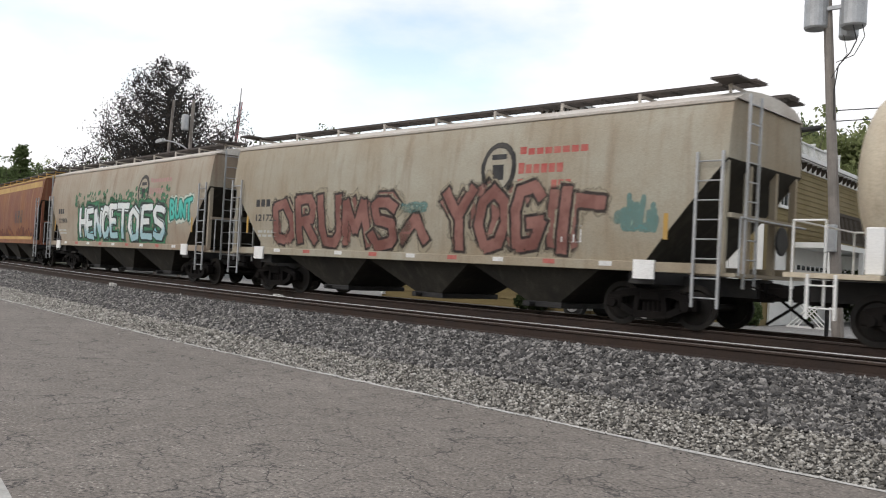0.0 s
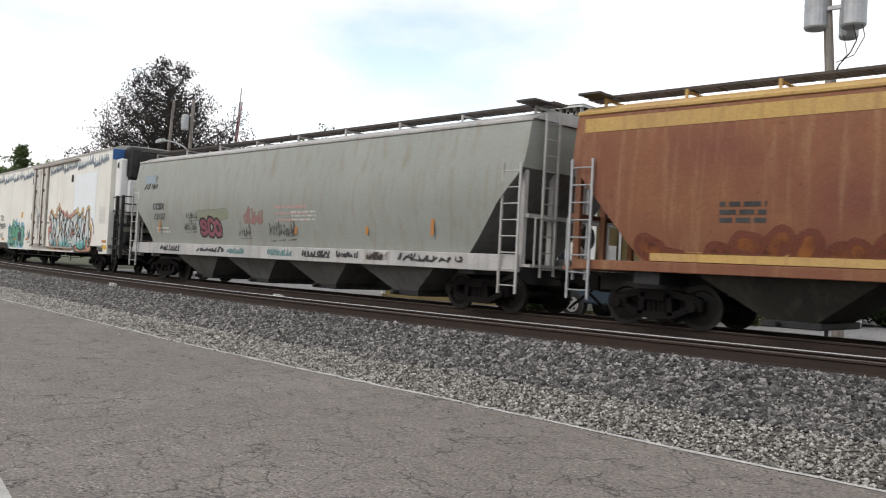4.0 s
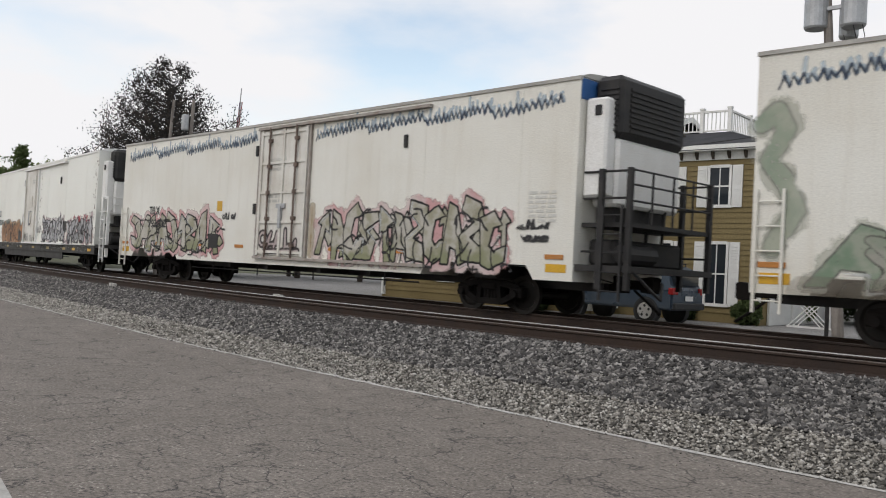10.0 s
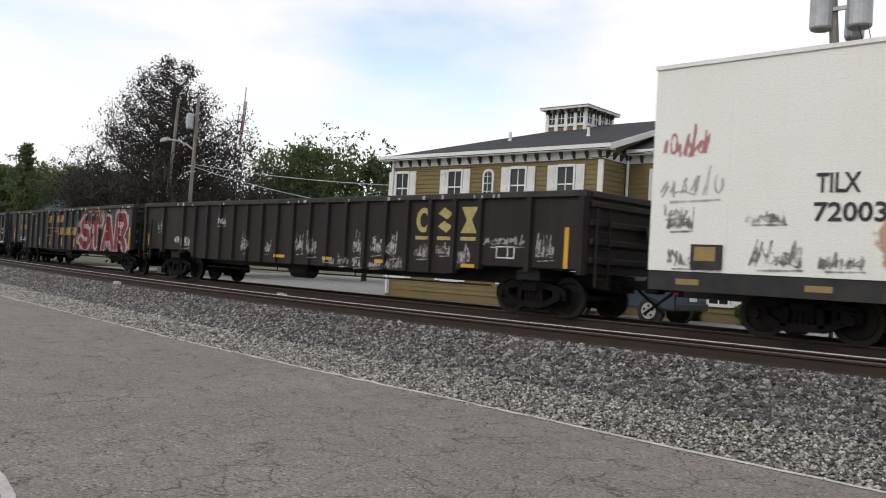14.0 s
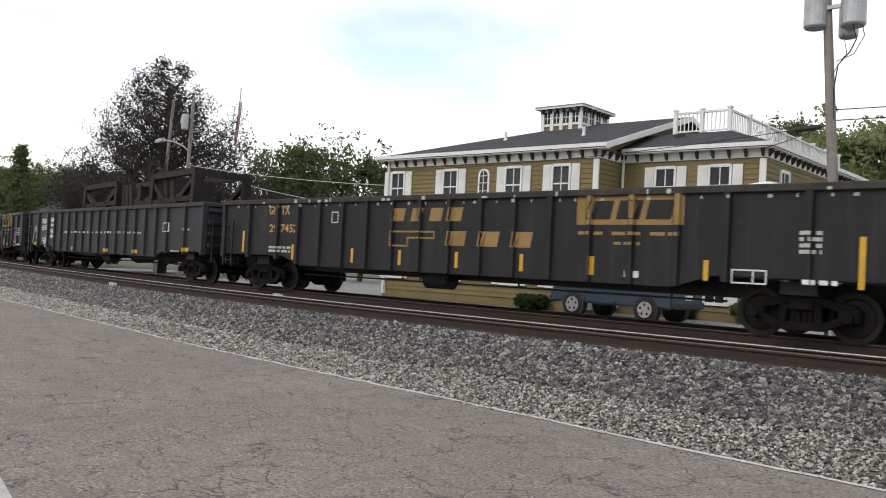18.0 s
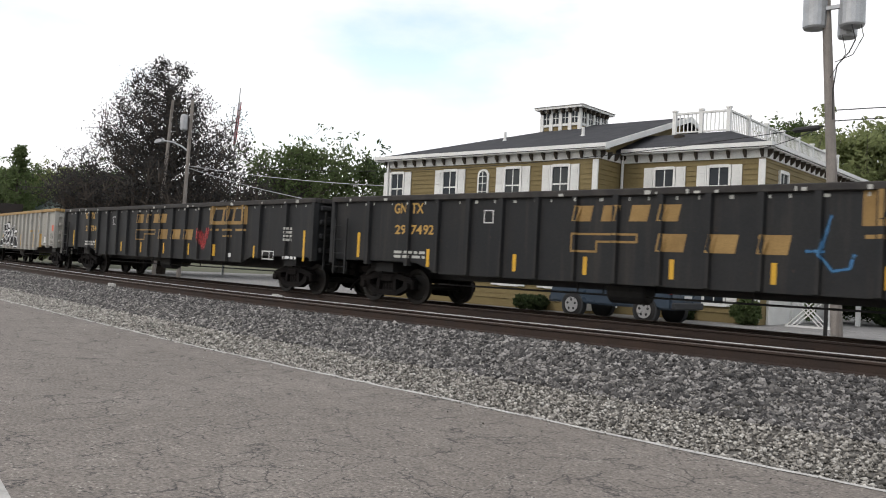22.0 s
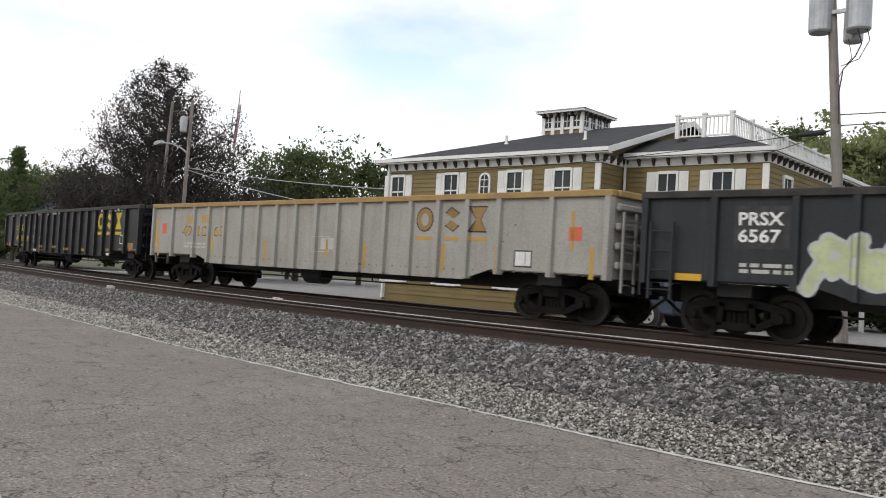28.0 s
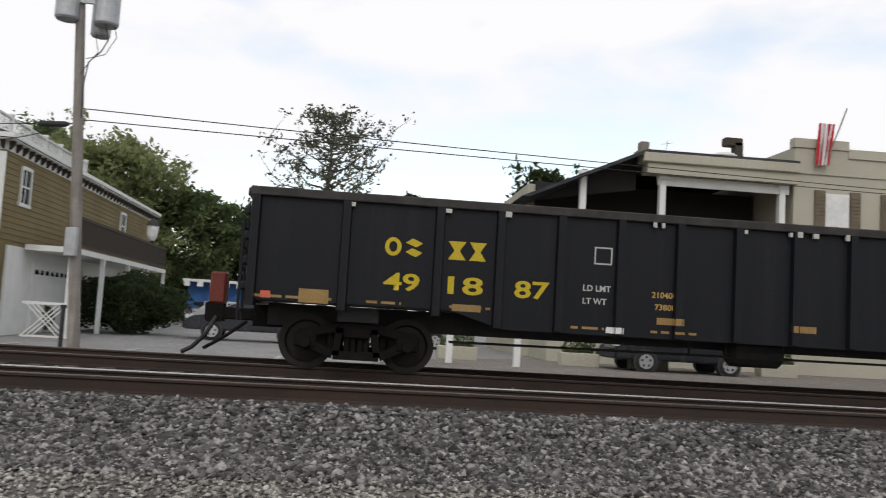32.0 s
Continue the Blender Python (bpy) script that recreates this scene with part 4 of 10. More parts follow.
        for y in (-0.75, 0, 0.75):
            rod(bm, (half + 1.14, y, 2.0), (half + 1.14, y, 2.97), 0.022, n=6)
        part("platform_rail", bm, rail_mat, car)
        ladder(car, half + 0.82, -HALF + 0.02, 0.55, 2.3, 0.42, rail_mat, 5, name="step_ladder")
    if blue:
        bm = bmesh.new()
        box(bm, half + 0.003, half + 0.018, -HALF + 0.02, HALF - 0.02, z1 - 0.42, z1 - 0.02)
        part("end_band", bm, blue, car, "blue band across the end")
    add_trucks(car, half - 2.55)
    add_couplers(car, half + 0.1)
    return car


# ---------------------------------------------------------------- tank car
def tank_car(s, half, paint, label):
    car = new_car("tank_car", s, half, label, "railway wagon")
    bm = bmesh.new()
    r, L = 1.5, half - 0.75
    prof = [(0.05, -L - 0.02)]
    for k in range(1, 8):
        a = math.pi / 2 * k / 7
        prof.append((r * math.sin(a), -L + 0.55 - 0.57 * math.cos(a)))
    prof += [(r, x) for x in np.linspace(-L + 1, L - 1, 6)]
    for k in range(6, -1, -1):
        a = math.pi / 2 * k / 7
        prof.append((max(r * math.sin(a), 0.05), L - 0.55 + 0.57 * math.cos(a)))
    turned(bm, prof, "x", 40, (0, 0, 2.75))
    part("tank", bm, paint, car, smooth=True)
    for sx in (-1, 1):
        bm = bmesh.new()
        box(bm, sx * (half - 1.4) - 1.4, sx * (half - 1.4) + 1.4, -0.35, 0.35, 0.75, 1.12)
        box(bm, sx * (half - 1.9) - 0.25, sx * (half - 1.9) + 0.25, -1.45, 1.45, 0.85, 1.6)
        part("stub_sill", bm, BLACK, car)
        bm = bmesh.new()
        box(bm, sx * (half - 0.7) - 0.72, sx * (half - 0.7) + 0.72, -HALF + 0.05, HALF - 0.05, 1.14, 1.22)
        part("end_platform", bm, P_TANK, car)
        bm = bmesh.new()
        for y in (-HALF + 0.1, HALF - 0.1):
            for x in (half - 0.1, half - 0.6):
                rod(bm, (sx * x, y, 0.7), (sx * x, y, 2.05), 0.018, n=6)
            rod(bm, (sx * (half - 0.1), y, 2.05), (sx * (half - 0.6), y, 2.05), 0.018, n=6)
        rod(bm, (sx * (half - 0.1), -HALF + 0.1, 2.05), (sx * (half - 0.1), HALF - 0.1, 2.05), 0.018, n=6)
        part("hand_rail", bm, WHITE, car)
        ladder(car, sx * (half - 0.6), -HALF - 0.02, 0.5, 1.2, 0.42, WHITE, 2, name="step_ladder")
        bm = bmesh.new()
        box(bm, sx * (half - 1.28) - 0.14, sx * (half - 1.28) + 0.14, -HALF + 0.2, -HALF + 0.3, 1.22, 1.95, bevel=0.02)
        part("gauge_box", bm, WHITE, car)
    bm = bmesh.new()
    box(bm, -0.6, 0.6, -0.5, 0.5, 4.2, 4.7, bevel=0.05)
    part("dome", bm, paint, car)
    add_trucks(car, half - 1.95)
    add_couplers(car, half + 0.05)
    return car


# ---------------------------------------------------------------- the train, from its visible head to its tail
DOOR_WHITE = surface("door_white", (0.69, 0.68, 0.63), (0.54, 0.51, 0.45), (1.4, 40), 0.6, 0, 0.7, (0.28, 0.2, 0.12), 0.4, fleck=(0.2, 0.13, 0.08))
TRACK_GREY = surface("door_track_grey", (0.36, 0.34, 0.31), (0.24, 0.19, 0.16), (3, 40), 0.7, 0, 0.8, (0.12, 0.08, 0.06), 0.5)
IRON_BROWN = surface("iron_brown", (0.12, 0.09, 0.075), (0.2, 0.15, 0.12), (5, 50), 0.8, 0, 0.7)
P_TANK = surface("tank_cream", (0.55, 0.49, 0.38), (0.45, 0.38, 0.28), (0.7, 30), 0.55, 0, 0.6, (0.28, 0.2, 0.12), 0.4)
P_SOO = surface("hopper_beige", (0.36, 0.338, 0.272), (0.27, 0.208, 0.135), (0.45, 40), 0.65, 0, 0.75, (0.2, 0.14, 0.09), 0.45)
P_SOO2 = surface("hopper_beige_warm", (0.355, 0.32, 0.252), (0.275, 0.2, 0.142), (0.45, 40), 0.65, 0, 0.8, (0.21, 0.13, 0.09), 0.5)
P_CNW = surface("hopper_rust_orange", (0.17, 0.062, 0.04), (0.26, 0.125, 0.06), (0.55, 30), 0.75, 0, 0.85, (0.34, 0.22, 0.12), 0.5, 0.3, fleck=(0.09, 0.035, 0.025))
P_CNWY = surface("hopper_yellow", (0.5, 0.33, 0.11), (0.42, 0.27, 0.13), (0.8, 30), 0.7, 0, 0.7, (0.24, 0.11, 0.06), 0.5)
P_GREY = surface("hopper_grey", (0.26, 0.275, 0.245), (0.31, 0.32, 0.29), (0.5, 40), 0.6, 0, 0.8, (0.23, 0.2, 0.155), 0.7)
P_GREYS = surface("hopper_grey_sill", (0.47, 0.46, 0.44), (0.34, 0.34, 0.33), (1.2, 40), 0.6, 0, 0.8, (0.2, 0.15, 0.12), 0.5)
P_ROOF = surface("hopper_roof", (0.55, 0.52, 0.47), (0.4, 0.34, 0.29), (1.0, 30), 0.7, 0, 0.8)
# near-black tone for the hopper bays and the lower end slopes
P_DARK = surface("bay_dark", (0.028, 0.026, 0.022), (0.055, 0.05, 0.04), (1.0, 30), 0.85, 0, 0.8, (0.12, 0.11, 0.09), 0.3)
P_BAYG = surface("bay_grey", (0.17, 0.172, 0.16), (0.11, 0.1, 0.09), (0.9, 30), 0.75, 0, 0.8, (0.07, 0.055, 0.045), 0.55)
P_GRATE = surface("walkway_dark", (0.06, 0.055, 0.05), (0.12, 0.1, 0.09), (2, 40), 0.8, 0, 0.7)
P_REEF = surface("reefer_white", (0.74, 0.735, 0.68), (0.65, 0.625, 0.55), (0.5, 40), 0.5, 0, 0.75, (0.5, 0.45, 0.37), 0.24, 0.06)
P_REEF4 = surface("reefer_white_smooth", (0.78, 0.79, 0.74), (0.72, 0.71, 0.65), (0.35, 40), 0.5, 0, 0.6, (0.66, 0.63, 0.56), 0.12, 0.06)
P_TRIM = surface("reefer_trim", (0.42, 0.41, 0.38), (0.28, 0.27, 0.25), (1, 40), 0.6, 0, 0.7)
P_BLUE = surface("band_blue", (0.035, 0.12, 0.32), (0.05, 0.1, 0.22), (2, 40), 0.5, 0, 0.6)
P_BRN = surface("gondola_brown_black", (0.0145, 0.0122, 0.0117), (0.027, 0.0226, 0.0215), (0.7, 30), 0.7, 0, 0.9, (0.05, 0.038, 0.03), 0.35)
P_BLK = surface("gondola_charcoal", (0.012, 0.013, 0.0145), (0.024, 0.024, 0.0235), (0.9, 30), 0.6, 0, 0.9, (0.05, 0.043, 0.036), 0.45, fleck=(0.045, 0.03, 0.022))
P_GRN = surface("gondola_slate", (0.021, 0.024, 0.027), (0.032, 0.035, 0.037), (0.7, 30), 0.6, 0, 0.7, (0.08, 0.075, 0.07), 0.25)
P_NEW = surface("gondola_black", (0.0068, 0.0078, 0.0105), (0.0098, 0.0105, 0.0135), (0.7, 30), 0.5, 0, 0.6, (0.03, 0.028, 0.028), 0.2, gloss=0.2)
P_RIMD = surface("rim_dark", (0.025, 0.023, 0.022), (0.06, 0.055, 0.05), (4, 30), 0.7, 0, 0.8)
P_BGE = surface("gondola_beige", (0.335, 0.33, 0.3), (0.27, 0.257, 0.225), (0.7, 30), 0.65, 0, 0.8, (0.2, 0.135, 0.09), 0.32, 0.15, fleck=(0.17, 0.1, 0.06))
P_RIMO = surface("rim_ochre", (0.34, 0.22, 0.08), (0.25, 0.165, 0.085), (2, 30), 0.7, 0, 0.8)

tank = tank_car(144.2, 7.85, P_TANK, "cream tank car with white railings and dark running gear")
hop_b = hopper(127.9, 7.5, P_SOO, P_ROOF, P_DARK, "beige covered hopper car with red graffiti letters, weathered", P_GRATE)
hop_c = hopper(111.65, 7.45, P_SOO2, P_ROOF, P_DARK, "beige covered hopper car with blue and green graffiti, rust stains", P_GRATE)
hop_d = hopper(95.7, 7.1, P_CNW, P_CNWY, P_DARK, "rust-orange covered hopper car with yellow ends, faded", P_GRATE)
hop_e = hopper(78.8, 8.8, P_GREY, P_GREYS, P_BAYG, "long grey-green covered hopper car with graffiti along its sill", P_GRATE, bays=4, sill_mat=P_GREYS, curved=0.5, sill=(0.99, 1.34))
ref_1 = reefer(58.2, 9.82, P_REEF, P_TRIM, "white refrigerator car with a bold graffiti panel and blue zigzag", blue=P_BLUE)
ref_2 = reefer(36.72, 9.85, P_REEF, P_TRIM, "white refrigerator car with green faded graffiti and blue zigzag", fridge=False, blue=P_BLUE)
ref_3 = reefer(13.65, 9.9, P_REEF, P_TRIM, "white refrigerator car with grey and pink graffiti", blue=P_BLUE)
ref_4 = reefer(-8.55, 9.95, P_REEF4, WHITE, "smooth white refrigerator car with grey graffiti on a dark sill", smooth_style=True)
gon_1 = gondola(-28.98, 9.18, P_BRN, P_RIMD, 17, "dark brown gondola car with chalky tags")
gon_2 = gondola(-47.95, 8.95, P_BLK, P_RIMD, 14, "charcoal gondola car with a red and white graffiti panel")
gon_3 = gondola(-66.75, 9.1, P_BLK, P_RIMD, 14, "charcoal gondola car with orange lettering")
gon_4 = gondola(-85.83, 9.0, P_GRN, P_RIMD, 14, "slate gondola car loaded with dark steel frames")
gon_5 = gondola(-104.87, 9.04, P_BLK, P_RIMD, 14, "charcoal gondola car with orange lettering and scratches")
gon_6 = gondola(-123.5, 9.05, P_BLK, P_RIMD, 14, "charcoal gondola car with orange lettering")
gon_7 = gondola(-142.3, 8.75, P_BGE, P_RIMO, 14, "beige gondola car with black and white graffiti", z1=2.68)
gon_8 = gondola(-161.1, 9.0, P_GRN, P_RIMD, 14, "slate gondola car with pastel graffiti and a steel load")
gon_9 = gondola(-179.55, 8.9, P_BGE, P_RIMO, 14, "beige gondola car with yellow lettering", z1=2.68)
gon_10 = gondola(-198.3, 9.0, P_NEW, P_RIMD, 14, "black gondola car with yellow lettering, last of the train", z1=2.7)


# ---------------------------------------------------------------- the yellow inn behind the street
INN = pose(-15.4, 24.3, 0.3, 0, 0, 2.0)
SIDING = surface("siding_olive", (0.2, 0.155, 0.07), (0.165, 0.126, 0.058), (0.6, 20), 0.75, 0, 0.7)
SHINGLE = surface("roof_shingle", (0.045, 0.046, 0.05), (0.075, 0.076, 0.08), (2.0, 25), 0.95, 0, 0.8, bump=0.6, gloss=0.08)
TRIMW = surface("trim_white", (0.74, 0.74, 0.71), (0.6, 0.6, 0.57), (1.5, 40), 0.6, 0, 0.5)
BROWN = surface("bracket_brown", (0.05, 0.04, 0.03), (0.08, 0.065, 0.05), (3, 30), 0.8)
PANE = glass_dark("window_glass")
inn = thing("inn", "two-storey olive yellow clapboard inn with white trim and shutters", "house", INN)


def clapboard(bm, u0, u1, v, z0, z1, step=0.17, side=False):
    """Lapped boards on a wall that faces -v (or +u where side is set)."""
    z = z0
    while z < z1 - 0.01:
        t = min(z + step, z1)
        if side:
            q = [(v + 0.03, u0, z), (v + 0.03, u1, z), (v + 0.006, u1, t), (v + 0.006, u0, t)]
            low = [(v, u0, z), (v, u1, z)]
            vs_ = [bm.verts.new(p) for p in q + low]
            bm.faces.new(vs_[:4])
            bm.faces.new((vs_[4], vs_[5], vs_[1], vs_[0]))
        else:
            q = [(u0, v - 0.03, z), (u1, v - 0.03, z), (u1, v - 0.006, t), (u0, v - 0.006, t)]
            low = [(u0, v, z), (u1, v, z)]
            vs_ = [bm.verts.new(p) for p in q + low]
            bm.faces.new(vs_[:4])
            bm.faces.new((vs_[4], vs_[5], vs_[1], vs_[0]))
        z = t


for u0, u1, v0, v1 in ((-10.1, -0.2, 0, 12), (-0.45, 4.82, 1.6, 21)):
    bm = bmesh.new()
    box(bm, u0, u1, v0, v1, 0, 5.45)
    part("wall", bm, SIDING, inn)
bm = bmesh.new()
clapboard(bm, -10.1, -0.2, 0, 0.3, 5.24)
clapboard(bm, -0.2, 4.82, 1.6, 0.3, 5.24)
clapboard(bm, 0, 1.6, -0.2, 0.3, 5.24, side=True)
clapboard(bm, 1.6, 21, 4.82, 2.75, 5.24, side=True)
tagged(part("clapboard", bm, SIDING, inn), kind="stuff")


def facing(v, side):
    """Turns local (along, out, up) into the wall's own place."""
    return Matrix.Translation((v, 0, 0)) @ Matrix.Rotation(radians(90), 4, "Z") if side else Matrix.Translation((0, v, 0))


def inn_window(u, v, z0, z1, w, shutters=True, side=False, bars=1, shutter_w=0.4):
    m = facing(v, side)
    bm = bmesh.new()
    for a, b, c, d in ((-w / 2 - 0.08, -w / 2, z0 - 0.02, z1 + 0.08), (w / 2, w / 2 + 0.08, z0 - 0.02, z1 + 0.08), (-w / 2, w / 2, z1, z1 + 0.1), (-w / 2 - 0.12, w / 2 + 0.12, z0 - 0.1, z0)):
        box(bm, u + a, u + b, -0.09, 0.02, c, d, m)
    win = part("window", bm, TRIMW, inn)
    bm = bmesh.new()
    zm = (z0 + z1) / 2
    box(bm, u - w / 2, u + w / 2, -0.06, 0.0, zm - 0.025, zm + 0.025, m)
    for k in range(bars):
        x = u - w / 2 + w * (k + 1) / (bars + 1)
        box(bm, x - 0.018, x + 0.018, -0.055, 0.0, z0, z1, m)
    part("sash", bm, TRIMW, win)
    bm = bmesh.new()
    box(bm, u - w / 2, u + w / 2, -0.042, -0.034, z0, z1, m)
    part("pane", bm, PANE, win)
    if shutters:
        for sx in (-1, 1):
            x = u + sx * (w / 2 + 0.1 + shutter_w / 2)
            bm = bmesh.new()
            box(bm, x - shutter_w / 2, x + shutter_w / 2, -0.075, -0.03, z0 - 0.08, z1 + 0.08, m)
            for (a, b) in ((z0, zm - 0.06), (zm + 0.06, z1)):
                k = 9
                for i in range(k):
                    z = a + (b - a) * (i + 0.5) / k
                    box(bm, x - shutter_w / 2 + 0.05, x + shutter_w / 2 - 0.05, -0.09, -0.07, z - 0.03, z + 0.02, m)
            part("shutter", bm, TRIMW, win, "white louvred shutter")


for u in (-9.45, -6.65, -3.66, -1.62):
    inn_window(u, 0, 3.8, 4.99, 0.64, shutter_w=0.33)
for u in (-9.45, -6.65, -3.66, -1.62):
    inn_window(u, 0, 0.85, 2.3, 0.64, shutter_w=0.33)
for u in (1.48, 3.38):
    inn_window(u, 1.6, 3.78, 4.97, 0.64, shutter_w=0.33)
inn_window(1.48, 1.6, 1.15, 2.5, 0.64, shutter_w=0.33)
inn_window(3.38, 1.6, 0.6, 2.5, 0.64, shutter_w=0.33)
inn_window(3.2, 4.82, 3.9, 4.9, 0.7, False, True)
inn_window(15.0, 4.82, 3.9, 4.9, 0.7, False, True)
# the arched light
bm = bmesh.new()
arc = [(-5.2, 3.9), (-4.84, 3.9), (-4.84, 4.76)] + [(-5.02 + 0.18 * math.cos(a), 4.76 + 0.2 * math.sin(a)) for a in np.linspace(0.3, math.pi - 0.3, 7)] + [(-5.2, 4.76)]
prism(bm, [(-5.02 + (u + 5.02) * 1.45, 4.4 + (z - 4.4) * 1.14) for u, z in arc], -0.07, 0.01)
arch = part("arched_window", bm, TRIMW, inn)
bm = bmesh.new()
prism(bm, arc, -0.082, -0.075)
part("pane", bm, PANE, arch)
bm = bmesh.new()
box(bm, -5.033, -5.007, -0.1, -0.083, 3.9, 4.95)
for z in (4.2, 4.5, 4.76):
    box(bm, -5.2, -4.84, -0.1, -0.083, z - 0.012, z + 0.012)
part("glazing_bar", bm, TRIMW, arch)
# corner boards, downpipes, frieze with brackets, eaves
for u, v in ((-10.1, -0.035), (-0.36, -0.035), (4.65, 1.565)):
    bm = bmesh.new()
    box(bm, u, u + 0.2, v - 0.02, v + 0.05, 0.1, 5.2)
    part("corner_board", bm, TRIMW, inn)
for u, v in ((-9.95, -0.12), (-0.08, 1.48)):
    bm = bmesh.new()
    rod(bm, (u, v, 0.2), (u, v, 5.5), 0.05, n=8)
    part("downpipe", bm, TRIMW, inn)
for u0, u1, v, side in ((-10.14, -0.16, 0, False), (-0.2, 4.86, 1.6, False), (1.56, 21, 4.82, True), (0.0, 1.6, -0.2, True)):
    m = facing(v, side)
    bm = bmesh.new()
    box(bm, u0, u1, -0.06, 0.02, 5.24, 5.5, m)
    part("frieze", bm, TRIMW, inn)
    n = int((u1 - u0) / 0.52)
    for i in range(n + 1):
        u = u0 + 0.1 + (u1 - u0 - 0.2) * i / n
        key = ("bracket_i", side)
        put(key, "eave_bracket", lambda b: prism(b, [(-0.22, 0.26), (-0.22, 0.17), (-0.1, 0.02), (-0.06, 0.02), (-0.06, 0.26)], -0.035, 0.035, "x"), BROWN, inn, m @ Matrix.Translation((u, 0, 5.24)))


def roof_slab(name, quads, mat=SHINGLE):
    bm = bmesh.new()
    for q in quads:
        bm.faces.new([bm.verts.new(p) for p in q])
    bmesh.ops.remove_doubles(bm, verts=bm.verts[:], dist=0.001)
    bmesh.ops.recalc_face_normals(bm, faces=bm.faces[:])
    ob = part(name, bm, mat, inn)
    sol = ob.modifiers.new("thick", "SOLIDIFY")
    sol.thickness, sol.offset = 0.12, -1
    return ob


ez, rz = 5.66, 7.6
roof_slab("roof", [[(-10.42, -0.38, ez), (0.28, -0.38, ez), (0.28, 6, rz), (-5.0, 6, rz)], [(0.28, 12.38, ez), (-10.42, 12.38, ez), (-5.0, 6, rz), (0.28, 6, rz)], [(-10.42, 12.38, ez), (-10.42, -0.38, ez), (-5.0, 6, rz)]])
bm = bmesh.new()
prism(bm, [(0, 5.44), (12, 5.44), (6, 7.45)], -0.3, -0.22, "x")
part("gable_wall", bm, SIDING, inn)
bm = bmesh.new()
for (a, za), (b, zb) in (((-0.38, ez), (6, rz)), ((12.38, ez), (6, rz))):
    prism(bm, [(a, za - 0.19), (b, zb - 0.19), (b, zb + 0.02), (a, za + 0.02)], 0.27, 0.32, "x")
part("rake_board", bm, TRIMW, inn)
bm = bmesh.new()
box(bm, -10.46, 0.32, -0.43, -0.38, ez - 0.11, ez + 0.02)
box(bm, -10.46, 0.25, -0.38, 0.0, ez - 0.16, ez - 0.13)
box(bm, -10.47, -10.42, -0.38, 12.38, ez - 0.11, ez + 0.02)
part("fascia", bm, TRIMW, inn)
wr = 6.48
roof_slab("wing_roof", [[(-0.3, 1.22, ez), (5.12, 1.22, ez), (2.9, 3.4, wr), (-0.3, 3.4, wr)], [(5.12, 1.22, ez), (5.12, 21.4, ez), (2.9, 19, wr), (2.9, 3.4, wr)], [(-0.3, 3.4, wr), (2.9, 3.4, wr), (2.9, 19, wr), (-0.3, 19, wr)], [(5.12, 21.4, ez), (-0.3, 21.4, ez), (-0.3, 19, wr), (2.9, 19, wr)]])
bm = bmesh.new()
box(bm, 0.0, 5.17, 1.17, 1.22, ez - 0.11, ez + 0.02)
box(bm, 5.12, 5.17, 1.22, 21.4, ez - 0.11, ez + 0.02)
box(bm, 0.0, 5.12, 1.22, 1.6, ez - 0.16, ez - 0.13)
box(bm, 4.82, 5.12, 1.6, 21.4, ez - 0.16, ez - 0.13)
part("fascia", bm, TRIMW, inn)
# roof-deck balustrade
posts_at = [(0.8, 3.55), (1.8, 3.55), (2.8, 3.55)] + [(2.8, 3.55 + 1.78 * k) for k in range(1, 8)]
for u, v in posts_at:
    put("deck_post", "balustrade_post", lambda b: [box(b, -0.065, 0.065, -0.065, 0.065, 0, 0.88), box(b, -0.085, 0.085, -0.085, 0.085, 0.88, 0.94)], TRIMW, inn, pose(u, v, wr - 0.05))
for (ua, va), (ub, vb) in zip(posts_at, posts_at[1:]):
    bm = bmesh.new()
    L = math.hypot(ub - ua, vb - va)
    m = pose(ua, va, wr, 0, 0, math.degrees(math.atan2(vb - va, ub - ua)))
    box(bm, 0.065, L - 0.065, -0.04, 0.04, 0.72, 0.79, m)
    rail_part = part("balustrade", bm, TRIMW, inn)
    bm = bmesh.new()
    box(bm, 0.065, L - 0.065, -0.03, 0.03, 0.06, 0.11, m)
    part("bottom_rail", bm, TRIMW, rail_part)
    n = int(L / 0.17)
    for i in range(n):
        x = 0.12 + (L - 0.24) * (i + 0.5) / n
        put("deck_baluster", "baluster", lambda b: box(b, -0.015, 0.015, -0.015, 0.015, 0.105, 0.725), TRIMW, rail_part, m @ Matrix.Translation((x, 0, 0)))
